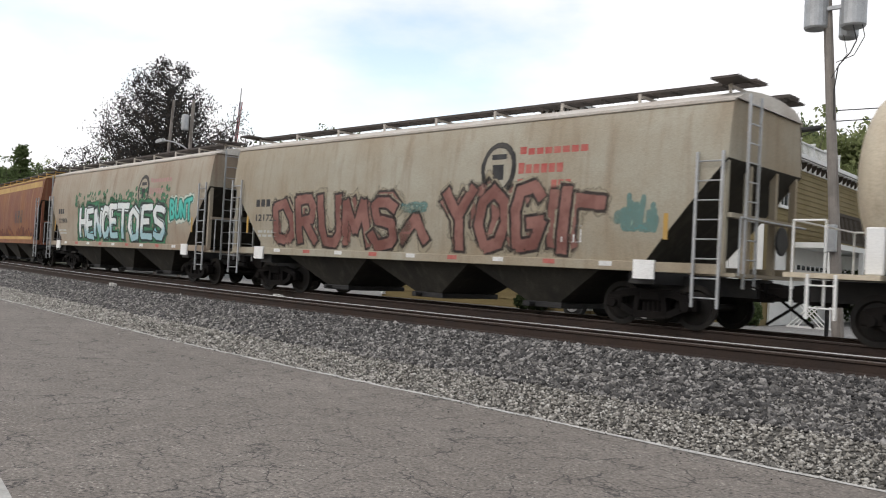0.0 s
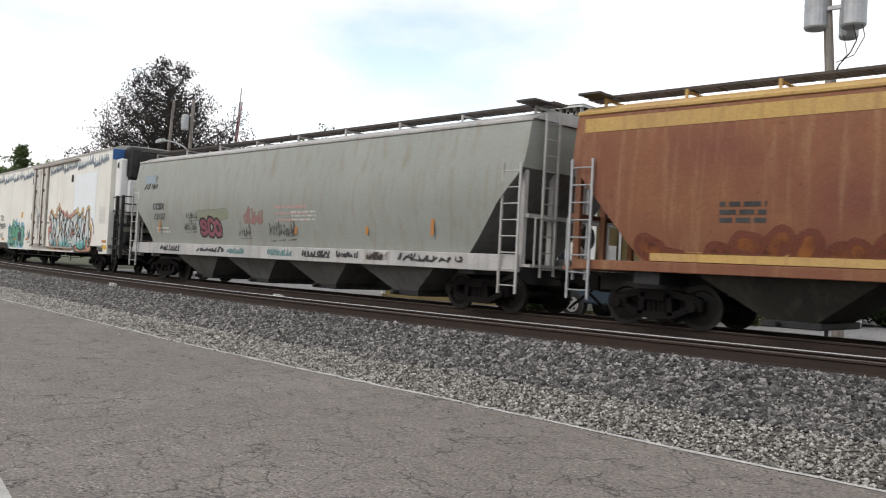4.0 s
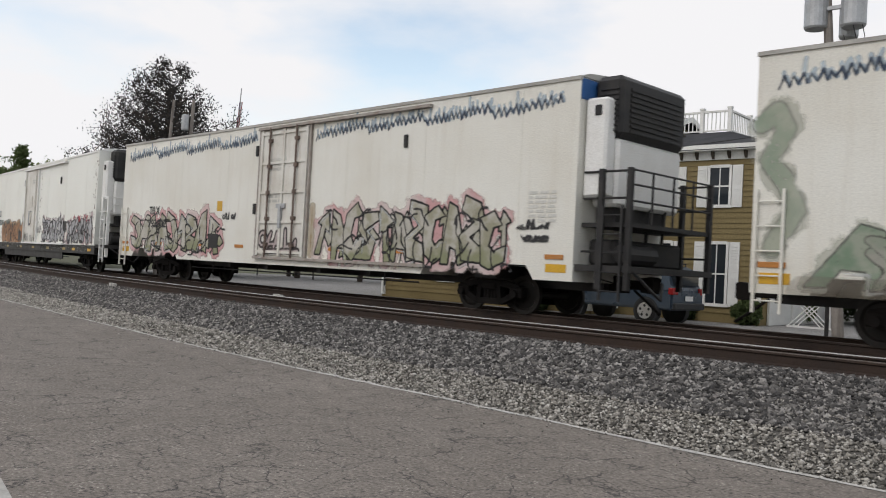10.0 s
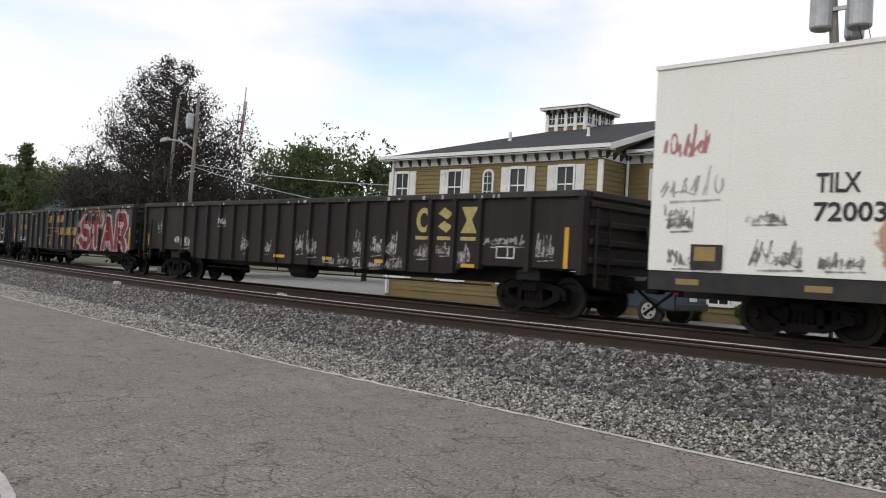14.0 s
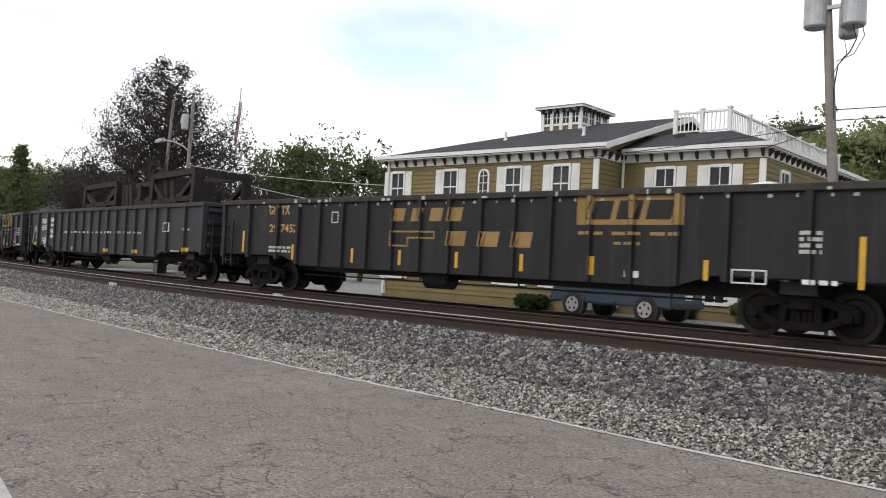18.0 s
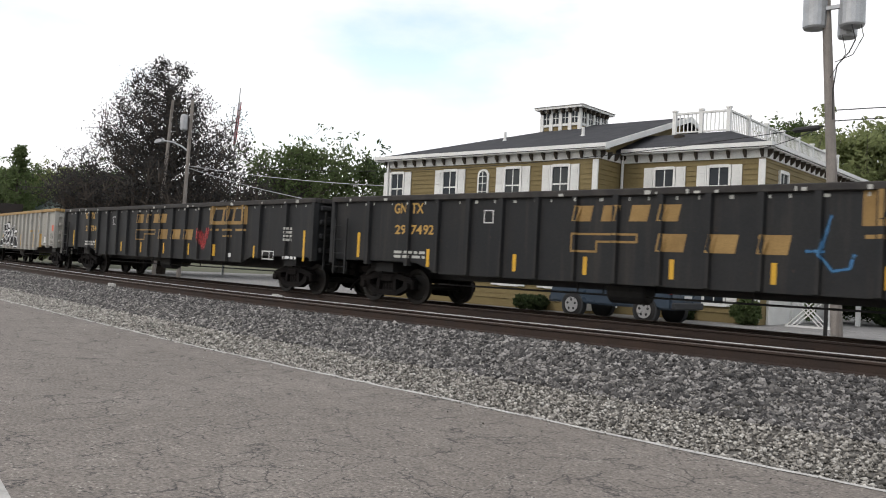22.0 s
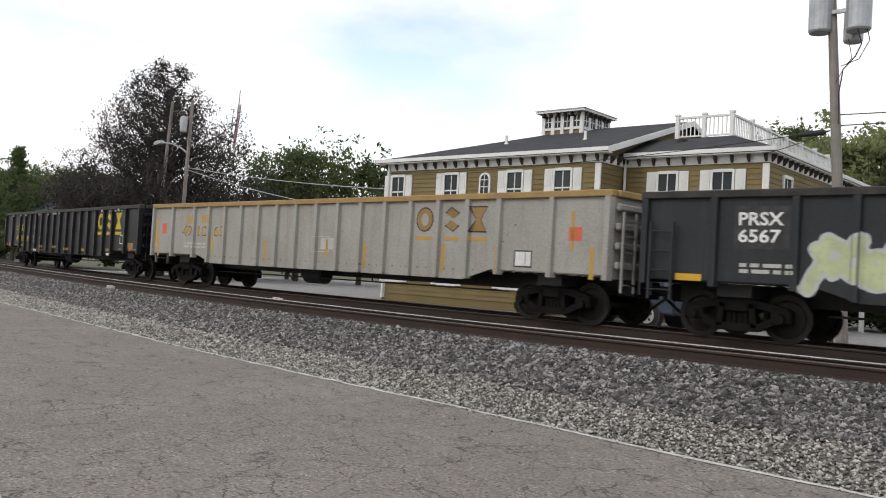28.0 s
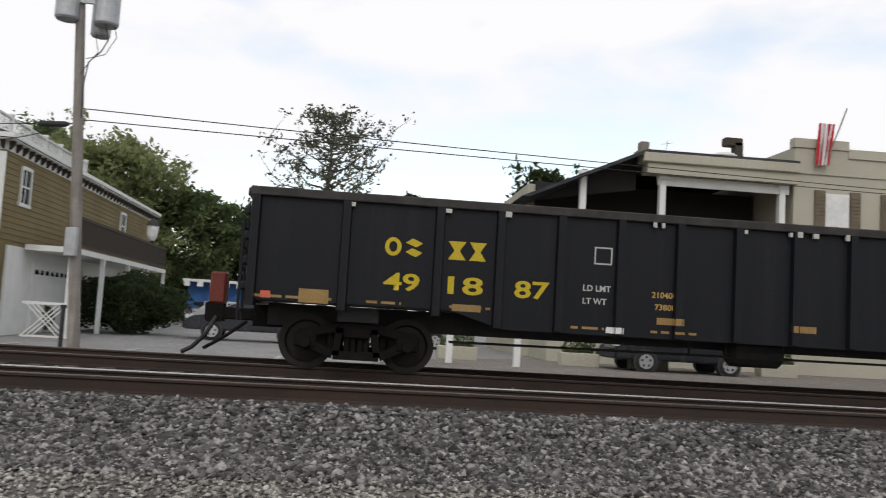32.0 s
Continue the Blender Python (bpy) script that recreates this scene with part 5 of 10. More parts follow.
# cupola
bm = bmesh.new()
box(bm, -5.95, -4.1, 5.0, 7.1, 6.8, 8.13)
cup = part("cupola", bm, SIDING, inn)
for side in (False, True):
    m = Matrix.Translation((-4.1, 0, 0)) @ Matrix.Rotation(radians(90), 4, "Z") if side else Matrix.Translation((0, 5.0, 0))
    c0, c1 = (5.0, 7.1) if side else (-5.95, -4.1)
    bm = bmesh.new()
    box(bm, c0, c1, -0.05, 0.0, 8.06, 8.21, m)
    box(bm, c0, c1, -0.05, 0.0, 7.46, 7.56, m)
    for i in range(5):
        x = c0 + (c1 - c0) * i / 4
        box(bm, x - 0.08, x + 0.08, -0.06, 0.0, 7.1, 8.15, m)
    part("cupola_frame", bm, TRIMW, cup)
    for i in range(4):
        xa, xb = c0 + (c1 - c0) * i / 4 + 0.1, c0 + (c1 - c0) * (i + 1) / 4 - 0.1
        bm = bmesh.new()
        box(bm, xa, xb, -0.03, -0.004, 7.58, 8.04, m)
        part("pane", bm, PANE, cup)
        bm = bmesh.new()
        box(bm, (xa + xb) / 2 - 0.015, (xa + xb) / 2 + 0.015, -0.045, -0.03, 7.58, 8.04, m)
        box(bm, xa, xb, -0.045, -0.03, 7.79, 7.82, m)
        part("glazing_bar", bm, TRIMW, cup)
bm = bmesh.new()
for i in range(6):
    x = -5.87 + 1.7 * i / 5
    box(bm, x - 0.03, x + 0.03, 4.72, 4.96, 7.99, 8.16)
    box(bm, -4.05, -3.87, 5.1 + 1.8 * i / 5 - 0.03, 5.1 + 1.8 * i / 5 + 0.03, 7.99, 8.16)
tagged(part("cupola_bracket", bm, BROWN, cup), kind="stuff")
bm = bmesh.new()
box(bm, -6.2, -3.85, 4.72, 7.38, 8.16, 8.26)
v8 = [bm.verts.new(p) for p in ((-6.25, 4.67, 8.265), (-3.8, 4.67, 8.265), (-3.8, 7.43, 8.265), (-6.25, 7.43, 8.265), (-5.0, 6.05, 8.43))]
for a, b in ((0, 1), (1, 2), (2, 3), (3, 0)):
    bm.faces.new((v8[a], v8[b], v8[4]))
part("cupola_roof", bm, TRIMW, cup)
for u, v, z in ((-6.1, 2.6, 6.5), (-2.25, 2.3, 6.4)):
    bm = bmesh.new()
    rod(bm, (u, v, z - 0.1), (u, v, z + 0.4), 0.06, n=8)
    rod(bm, (u, v, z - 0.1), (u, v, z + 0.1), 0.14, 0.08, n=8)
    part("vent_pipe", bm, TRIMW, inn)
bm = bmesh.new()
rod(bm, (1.3, 2.9, 6.15), (1.3, 2.9, 6.34), 0.16, 0.2, n=10)
part("roof_vent", bm, BROWN, inn)
# recess door and lantern
bm = bmesh.new()
box(bm, -0.2, -0.13, 0.35, 1.35, 0.1, 2.35)
d = part("entrance_door", bm, TRIMW, inn, "white panelled door")
bm = bmesh.new()
box(bm, -0.13, -0.11, 0.45, 0.8, 1.3, 2.15)
box(bm, -0.13, -0.11, 0.9, 1.25, 1.3, 2.15)
box(bm, -0.13, -0.11, 0.45, 1.25, 0.3, 1.1)
part("door_panel", bm, TRIMW, d)
bm = bmesh.new()
box(bm, -0.1, 0.1, 0.08, 0.26, 1.75, 2.15, bevel=0.03)
rod(bm, (-0.2, 0.17, 2.2), (0.0, 0.17, 2.2), 0.02, n=6)
part("wall_lantern", bm, BROWN, inn)
# side gallery: white lower wall, garage doors, dark railed balcony
bm = bmesh.new()
box(bm, 4.84, 4.91, 2.2, 21, 0.0, 2.6)
part("lower_wall", bm, TRIMW, inn)
for k in range(3):
    bm = bmesh.new()
    v0 = 4.2 + k * 5.2
    box(bm, 4.92, 4.96, v0, v0 + 4.2, 0.05, 2.2)
    for i in range(4):
        box(bm, 4.96, 4.975, v0 + 0.1, v0 + 4.1, 0.15 + i * 0.52, 0.58 + i * 0.52)
    part("garage_door", bm, TRIMW, inn, "white sectional garage door")
    bm = bmesh.new()
    for i in range(8):
        box(bm, 4.97, 4.99, v0 + 0.2 + i * 0.49, v0 + 0.5 + i * 0.49, 1.85, 2.0)
    tagged(part("door_lights", bm, PANE, inn), kind="stuff")
bm = bmesh.new()
box(bm, 4.95, 6.35, 3.4, 17.5, 2.55, 2.72)
part("balcony_floor", bm, TRIMW, inn)
bm = bmesh.new()
box(bm, 6.28, 6.34, 3.4, 17.5, 3.62, 3.72)
box(bm, 6.28, 6.32, 3.4, 17.5, 2.78, 2.86)
for i in range(95):
    v = 3.45 + i * 0.148
    box(bm, 6.285, 6.32, v - 0.03, v + 0.05, 2.85, 3.64)
part("balcony_railing", bm, BROWN, inn, "dark brown slatted balcony railing")
for v in (3.5, 7.0, 10.5, 14.0, 17.4):
    put("gallery_post", "balcony_post", lambda b: box(b, -0.07, 0.07, -0.07, 0.07, 0.0, 2.56), TRIMW, inn, pose(6.29, v, 0))


# ---------------------------------------------------------------- trees and shrubs
BARK = surface("bark", (0.055, 0.045, 0.038), (0.09, 0.075, 0.062), (3, 30), 0.95, 0, 0.8)
LEAF_DARK = islands("leaf_dark", [(0.032, 0.032, 0.031), (0.046, 0.046, 0.044), (0.07, 0.068, 0.064), (0.055, 0.046, 0.044)], 0.8, 5)
LEAF_GREEN = islands("leaf_green", [(0.075, 0.105, 0.042), (0.1, 0.14, 0.055), (0.13, 0.17, 0.07), (0.085, 0.105, 0.05)], 0.75, 5)
LEAF_DEEP = islands("leaf_deep", [(0.03, 0.045, 0.02), (0.045, 0.068, 0.028), (0.065, 0.09, 0.036), (0.035, 0.045, 0.024)], 0.8, 5)
LEAF_LIGHT = islands("leaf_light", [(0.17, 0.2, 0.085), (0.22, 0.25, 0.11), (0.26, 0.29, 0.13), (0.15, 0.175, 0.08)], 0.75, 5)
LEAF_SAGE = islands("leaf_sage", [(0.09, 0.1, 0.07), (0.12, 0.13, 0.09), (0.15, 0.16, 0.11), (0.075, 0.08, 0.06)], 0.75, 5)
for lm in (LEAF_DARK, LEAF_GREEN, LEAF_DEEP, LEAF_LIGHT, LEAF_SAGE):
    lb = lm.node_tree.nodes["Principled BSDF"]
    lb.inputs["Specular IOR Level"].default_value = 0.2
    # thin leaves let some light through
    lt = lm.node_tree
    tl = lt.nodes.new("ShaderNodeBsdfTranslucent")
    lt.links.new(lb.inputs["Base Color"].links[0].from_socket, tl.inputs["Color"])
    ms = lt.nodes.new("ShaderNodeMixShader")
    ms.inputs[0].default_value = 0.55
    lt.links.new(lb.outputs[0], ms.inputs[1])
    lt.links.new(tl.outputs[0], ms.inputs[2])
    lt.links.new(ms.outputs[0], lt.nodes["Material Output"].inputs["Surface"])


def leaves(points, size, g):
    """Small pointed leaves, each turned at random."""
    n = len(points)
    u = g.normal(size=(n, 3))
    u /= np.linalg.norm(u, axis=1)[:, None]
    w = np.cross(u, g.normal(size=(n, 3)))
    w /= np.linalg.norm(w, axis=1)[:, None]
    s = (size * g.uniform(0.6, 1.35, n))[:, None]
    q = np.stack([points - u * s, points + w * s * 0.45, points + u * s, points - w * s * 0.45], 1).reshape(-1, 3)
    k = 4 * np.arange(n)[:, None]
    tris = np.concatenate([k + [[0, 1, 2]], k + [[0, 2, 3]]], 1).reshape(-1, 3)
    return q, tris


def crown_radius(shape, h):
    if shape == "feather":
        return min(1.15 * (1 - h) ** 0.78, 0.9)
    if shape == "cone":
        return (1 - h) ** 0.75 * (0.55 + 0.45 * min(h / 0.25, 1))
    if shape == "sparse":
        return math.sin(math.pi * min(max(h, 0.02), 0.98) ** 0.8) ** 0.6
    return math.sqrt(max(1 - (2 * h - 0.95) ** 2, 0.02))


def tree(name, label, x, y, height, spread, seed, leaf_mat, shape="round", limbs=46, per=190, leaf=0.2, bare=0.18, base=0.0, lean=0.0, ground=0.3, scatter=0.34, outer=False):
    g = np.random.default_rng(seed)
    t = thing(name, label, "tree", pose(x, y, ground))
    bm = bmesh.new()
    pts, r0 = [Vector((0, 0, -0.1))], height * 0.022
    for i in range(1, 7):
        pts.append(Vector((lean * height * i / 6 + g.normal() * 0.02 * height * 0.3, g.normal() * 0.02 * height * 0.3, height * {"feather": 0.8, "sparse": 0.86}.get(shape, 0.93) * i / 6)))
    for i in range(5 if shape == "feather" else 6):
        rod(bm, pts[i], pts[i + 1], r0 * (1 - i / 6.6), r0 * (1 - (i + 1) / 6.6), 8, i == 0)
    tips = []
    for k in range(limbs):
        h = bare + (1 - bare) * ((k + g.random()) / limbs) ** 0.9
        hh = (h - bare) / (1 - bare)
        if shape == "feather":
            hh = 1 - math.sqrt(1 - min(hh, 0.999))
            h = bare + (1 - bare) * hh
        f = min(h * 6, 5.999)
        i = int(f)
        start = pts[i].lerp(pts[i + 1], f - i)
        az = k * 2.399 + g.normal() * 0.35
        out = spread * crown_radius(shape, hh) * (g.uniform(0.72, 1.12) if outer else g.uniform(0.55, 1.12))
        if shape == "feather":
            drop = 0.62 * out
            start = Vector((start.x * 0.6, start.y * 0.6, max(start.z - drop, 0.8)))
        rise = out * g.uniform(0.42, 0.68) if shape == "feather" else out * {"cone": g.uniform(0.05, 0.55), "sparse": g.uniform(0.3, 0.75)}.get(shape, g.uniform(0.15, 0.6))
        p, d = start, Vector((math.cos(az), math.sin(az), 0))
        prev, seg = start, 4
        rr = max(r0 * 0.42 * (1 - h * 0.6), 0.03)
        for s in range(1, seg + 1):
            q = start + d * out * s / seg + Vector((0, 0, rise * (s / seg) ** 1.4)) + Vector(g.normal(size=3) * 0.05 * out)
            rod(bm, prev, q, rr * (1 - (s - 1) / (seg + 0.6)), rr * (1 - s / (seg + 0.6)), 5, False)
            if s > 1:
                for _ in range(4 if outer else 2):
                    w = q + Vector(g.normal(size=3)) * out * (0.09 if outer else 0.2) + Vector((0, 0, 0.1 * out))
                    rod(bm, q, w, rr * 0.3, rr * 0.08, 4, False)
                    tips.append(np.array(w))
            if s > 1:
                tips.append(np.array(q))
            prev = q
    part("trunk", bm, BARK, t)
    tips = np.array(tips)
    c = tips[g.integers(0, len(tips), limbs * per)]
    sc = scatter * (0.35 + spread * 0.13)
    dots = c + g.normal(size=c.shape) * sc * np.array([1, 1, 0.75])
    dots = dots[dots[:, 2] > base]
    v_, t_ = leaves(dots, leaf, g)
    soup("crown", v_, t_, leaf_mat, t)
    return t


tree("tree", "large dark feathery tree with a bare-edged pointed crown", -49.8, 27.4, 17.6, 7.0, 11, LEAF_DARK, "feather", 330, 260, 0.085, 0.05, scatter=0.2, outer=True)
tree("tree", "tall thin dark green pine", -77.9, 29.0, 10.7, 2.2, 12, LEAF_GREEN, "cone", 44, 60, 0.2, 0.1)
for i, (x, y, h, r) in enumerate(((-88, 31, 8.6, 4.2), (-92, 37, 9.2, 5.0), (-81, 39, 8.9, 4.4), (-101, 35, 9.6, 5.0))):
    tree("tree", "rounded green tree in the distance", x, y, h, r, 20 + i, (LEAF_GREEN, LEAF_LIGHT, LEAF_GREEN, LEAF_GREEN)[i], "round", 70, 230, 0.19, 0.03, scatter=0.28)
tree("tree", "green broadleaf tree with thin upper limbs", -49.5, 38.0, 10.4, 4.4, 31, LEAF_GREEN, "sparse", 60, 130, 0.16, 0.2)
tree("tree", "green broadleaf tree with thin upper limbs", -45.5, 40.5, 9.3, 3.9, 32, LEAF_GREEN, "sparse", 46, 130, 0.17, 0.15)
tree("tree", "low spreading green tree", -40.0, 41.5, 7.6, 4.4, 33, LEAF_DEEP, "round", 44, 160, 0.2, 0.1)
tree("tree", "low spreading green tree", -54.5, 41.0, 8.0, 4.2, 34, LEAF_DEEP, "round", 40, 150, 0.22, 0.1)
tree("tree", "leafy green tree behind the inn", -22.0, 60.0, 14.2, 3.7, 41, LEAF_GREEN, "sparse", 60, 150, 0.15, 0.25)
tree("tree", "dense light green tree behind the inn", -16.6, 56.5, 11.3, 5.0, 42, LEAF_LIGHT, "round", 70, 300, 0.2, 0.08)
tree("tree", "dense light green tree behind the inn", -12.3, 60.0, 8.8, 4.2, 43, LEAF_GREEN, "round", 60, 220, 0.2, 0.08)
tree("tree", "tall open tree with sparse grey-green leaves", -3.0, 54.0, 15.3, 3.9, 44, LEAF_SAGE, "sparse", 36, 100, 0.15, 0.42, scatter=0.26)
tree("tree", "dark green conical tree", 2.3, 58.0, 9.8, 3.0, 45, LEAF_DEEP, "cone", 50, 150, 0.2, 0.1)
tree("tree", "dark green tree behind the street", -8.2, 66.0, 8.5, 5.0, 46, LEAF_DEEP, "round", 50, 180, 0.24, 0.05)
tree("tree", "rounded dark tree over a roof", 8.5, 44.0, 9.4, 2.4, 47, LEAF_DEEP, "round", 36, 130, 0.18, 0.3)


def shrub(name, label, x, y, w, h, seed, mat, count=9000, ground=0.3):
    g = np.random.default_rng(seed)
    t = thing(name, label, "shrub", pose(x, y, ground))
    bm = bmesh.new()
    for k in range(9):
        a = k * 0.7
        rod(bm, (0, 0, -0.05), (math.cos(a) * w * 0.3, math.sin(a) * w * 0.25, h * 0.7), 0.03, 0.01, 5, False)
    part("stems", bm, BARK, t)
    u = g.normal(size=(count, 3))
    u /= np.linalg.norm(u, axis=1)[:, None]
    lump = 1 + 0.13 * np.sin(u[:, 0] * 7 + seed) + 0.1 * np.sin(u[:, 1] * 9 + u[:, 2] * 6)
    p = u * (g.random(count) ** 0.25 * lump)[:, None] * np.array([w / 2, w / 2.4, h / 2]) + [0, 0, h / 2]
    p = p[p[:, 2] > 0.02]
    v_, t_ = leaves(p, 0.075, g)
    soup("foliage", v_, t_, mat, t)
    return t


shrub("shrub", "broad dark green shrub beside the driveway", -8.9, 33.5, 3.9, 2.2, 51, LEAF_DEEP, 14000)
shrub("shrub", "small grey-green shrub at the garage", -11.0, 30.2, 1.1, 1.0, 52, LEAF_GREEN, 3000)
shrub("shrub", "clipped round shrub by the inn", -10.9, 25.7, 0.85, 0.8, 53, LEAF_GREEN, 2500)
shrub("shrub", "low shrub by the inn wall", -13.2, 25.9, 1.2, 0.6, 54, LEAF_DEEP, 2500)
shrub("shrub", "low shrub by the inn wall", -17.6, 23.6, 1.3, 0.5, 55, LEAF_DEEP, 2500)

# ---------------------------------------------------------------- poles, wires, lamps
def pole(name, label, x, y, top, r=0.15, lean=(0, 0)):
    t = thing(name, label, "utility pole", pose(x, y, 0.3))
    bm = bmesh.new()
    tube(bm, [(lean[0] * a / 6, lean[1] * a / 6, top * a / 6 - 0.2) for a in range(7)], [r * (1 - 0.05 * a) for a in range(7)], 12)
    part("shaft", bm, POLE_WOOD, t)
    return t


def can(bm_at, parent, r=0.28, h=1.0):
    bm = bmesh.new()
    turned(bm, [(r * 0.9, 0), (r, 0.05), (r, h - 0.08), (r * 0.85, h), (r * 0.3, h + 0.05)], "z", 18, bm_at)
    c = part("transformer", bm, GALV, parent, "grey transformer can")
    bm = bmesh.new()
    for k in (-0.1, 0.1):
        turned(bm, [(0.03, h), (0.05, h + 0.06), (0.03, h + 0.12), (0.05, h + 0.18), (0.02, h + 0.26)], "z", 8, (bm_at[0] + k, bm_at[1], bm_at[2]))
    part("insulator", bm, BROWN, c)
    return c


big = pole("utility_pole", "weathered wooden utility pole with three grey transformers", -7.24, 22.8, 9.9, 0.15, (-0.69, 0))
for dx, dy, dz, r, h in ((-0.86, -0.1, 8.05, 0.3, 1.25), (0.04, 0.0, 8.0, 0.31, 1.2), (-0.2, 0.42, 7.84, 0.24, 0.9)):
    can((dx, dy, dz), big, r, h)
bm = bmesh.new()
box(bm, -0.95, 0.12, -0.16, -0.08, 8.5, 8.6)
box(bm, -0.95, 0.12, -0.16, -0.08, 9.0, 9.1)
part("mount_bracket", bm, GALV, big)
for pts, r in (([(0.1, -0.2, 8.0), (0.2, -0.2, 7.6), (0.06, -0.2, 7.3), (-0.22, -0.2, 7.0), (-0.3, -0.2, 6.4), (-0.27, -0.2, 5.6)], 0.018), ([(0.25, -0.1, 8.2), (0.36, -0.1, 7.7), (0.12, -0.1, 7.25), (-0.3, -0.15, 7.1)], 0.012),
               ([(-0.15, -0.1, 7.8), (-0.05, -0.1, 7.3), (-0.25, -0.12, 7.0), (-0.4, -0.15, 6.7)], 0.01)):
    bm = bmesh.new()
    tube(bm, pts, r, 6)
    part("lead_wire", bm, BLACK, big)
bm = bmesh.new()
box(bm, -0.36, -0.08, -0.3, -0.14, 2.2, 2.9, bevel=0.02)
part("meter_box", bm, GALV, big)

stub = thing("marker_post", "thin dark steel post at the track", "post", pose(-6.65, 20.1, 0.3))
bm = bmesh.new()
rod(bm, (0, 0, -0.05), (0, 0, 1.0), 0.045, n=10)
box(bm, -0.06, 0.06, -0.03, 0.03, 0.98, 1.05)
part("shaft", bm, BLACK, stub)

left = pole("utility_pole", "dark wooden utility pole with a street lamp arm", -43.31, 25.0, 10.2, 0.13, (0.45, 0))
can((0.22, -0.32, 8.25), left, 0.2, 0.85)
bm = bmesh.new()
tube(bm, [(0.3, -0.05, 7.1), (0.1, -0.3, 7.35), (-0.3, -0.65, 7.56), (-0.75, -1.0, 7.62)], 0.045, 8)
part("lamp_arm", bm, GALV, left)
bm = bmesh.new()
prism(bm, [(-1.5, 7.56), (-1.4, 7.68), (-1.0, 7.74), (-0.72, 7.67), (-0.72, 7.55), (-1.4, 7.5)], -1.14, -0.88)
part("lamp_head", bm, GALV, left, "grey cobra-head street lamp")
pole("utility_pole", "bare leaning wooden pole", -46.08, 25.0, 10.4, 0.12, (1.05, 0))

FLAGW = surface("flag_white", (0.7, 0.7, 0.7), (0.6, 0.6, 0.6), (2, 30), 0.8)
FLAGR = surface("flag_red", (0.45, 0.03, 0.04), (0.38, 0.03, 0.04), (2, 30), 0.8)
FLAGB = surface("flag_blue", (0.03, 0.05, 0.2), (0.03, 0.05, 0.16), (2, 30), 0.8)


def hanging_flag(parent, x, z, w, h, lean, canton=False):
    """A flag that hangs in folds; stripes fall down along it."""
    for i in range(7):
        bm = bmesh.new()
        a, b = i / 7, (i + 1) / 7
        for k in range(6):
            za, zb = z - h * k / 6, z - h * (k + 1) / 6
            off = lambda q, zz: x + q * w * (1 - 0.25 * (z - zz) / h) + lean * (z - zz)
            fold = 0.05 * math.sin(i * 2.1 + k * 0.4)
            q = [(off(a, za), fold, za), (off(b, za), -fold, za), (off(b, zb), -fold, zb), (off(a, zb), fold, zb)]
            vs_ = [bm.verts.new(p) for p in q] + [bm.verts.new((p[0], p[1] + 0.012, p[2])) for p in q]
            bm.faces.new(vs_[:4])
            bm.faces.new(vs_[7:3:-1])
        part("flag_stripe", bm, FLAGB if canton and i == 0 else FLAGR if i % 2 == 0 else FLAGW, parent)


fp = thing("flagpole", "tall flagpole with a limp striped flag", "flagpole", pose(-51.3, 33.0, 0.3))
bm = bmesh.new()
rod(bm, (0, 0, -0.1), (0.9, 0, 13.0), 0.08, 0.035, 10)
part("shaft", bm, GALV, fp)
hanging_flag(fp, 0.72, 12.0, 0.4, 2.9, -0.12, True)

CABLE = surface("cable_black", (0.02, 0.02, 0.02), (0.03, 0.03, 0.03), (3, 30), 0.7)


def wire(name, a, b, sag, label, r=0.014, n=18, mat=None):
    bm = bmesh.new()
    a, b = Vector(a), Vector(b)
    tube(bm, [a.lerp(b, i / n) - Vector((0, 0, sag * 4 * (i / n) * (1 - i / n))) for i in range(n + 1)], r, 5)
    return tagged(part(name, bm, mat or CABLE), label, "cable", "overhead wires")


wire("overhead_wire", (-7.63, 22.8, 6.18), (45, 34, 7.7), 0.2, "black overhead wire from the pole")
wire("overhead_wire", (-7.62, 22.8, 5.9), (45, 34, 7.5), 0.1, "black overhead wire from the pole")
wire("overhead_wire", (-7.62, 22.8, 5.85), (-13.2, 28.4, 6.1), 0.2, "black service wire to the inn", 0.012)
wire("overhead_wire", (-7.62, 22.8, 5.8), (-43.1, 25.0, 7.0), 0.95, "thin black wire between two poles", 0.012)
wire("overhead_wire", (-43.1, 25.0, 6.6), (-26.0, 30.0, 5.4), 0.3, "thin pale wire to the inn", 0.018, mat=GALV)
wire("overhead_wire", (-43.1, 25.0, 6.5), (-24.0, 24.0, 3.6), 0.3, "thin pale wire down from the lamp pole", 0.018, mat=GALV)
sp = thing("wire_splice", "dark cable splice case hung on the wire", "cable box", pose(-7.85, 22.83, 5.76))
bm = bmesh.new()
tube(bm, [(-0.75, 0, -0.04), (-0.68, 0, -0.03), (-0.1, 0, 0.0), (-0.03, 0, 0.0)], [0.03, 0.075, 0.075, 0.03], 10)
part("case", bm, BLACK, sp)


# ---------------------------------------------------------------- vehicles on the far side
TYRE = surface("tyre_rubber", (0.02, 0.02, 0.02), (0.035, 0.034, 0.032), (6, 50), 0.85)
RIM = surface("rim_alloy", (0.5, 0.5, 0.5), (0.4, 0.4, 0.4), (6, 50), 0.35, 0.6)
LAMP_RED = surface("lamp_red", (0.3, 0.02, 0.02), (0.2, 0.02, 0.02), (6, 50), 0.25)
LAMP_CLEAR = surface("lamp_clear", (0.6, 0.6, 0.58), (0.5, 0.5, 0.5), (6, 50), 0.2)
PLASTIC = surface("plastic_dark", (0.03, 0.032, 0.034), (0.05, 0.05, 0.05), (6, 50), 0.6)


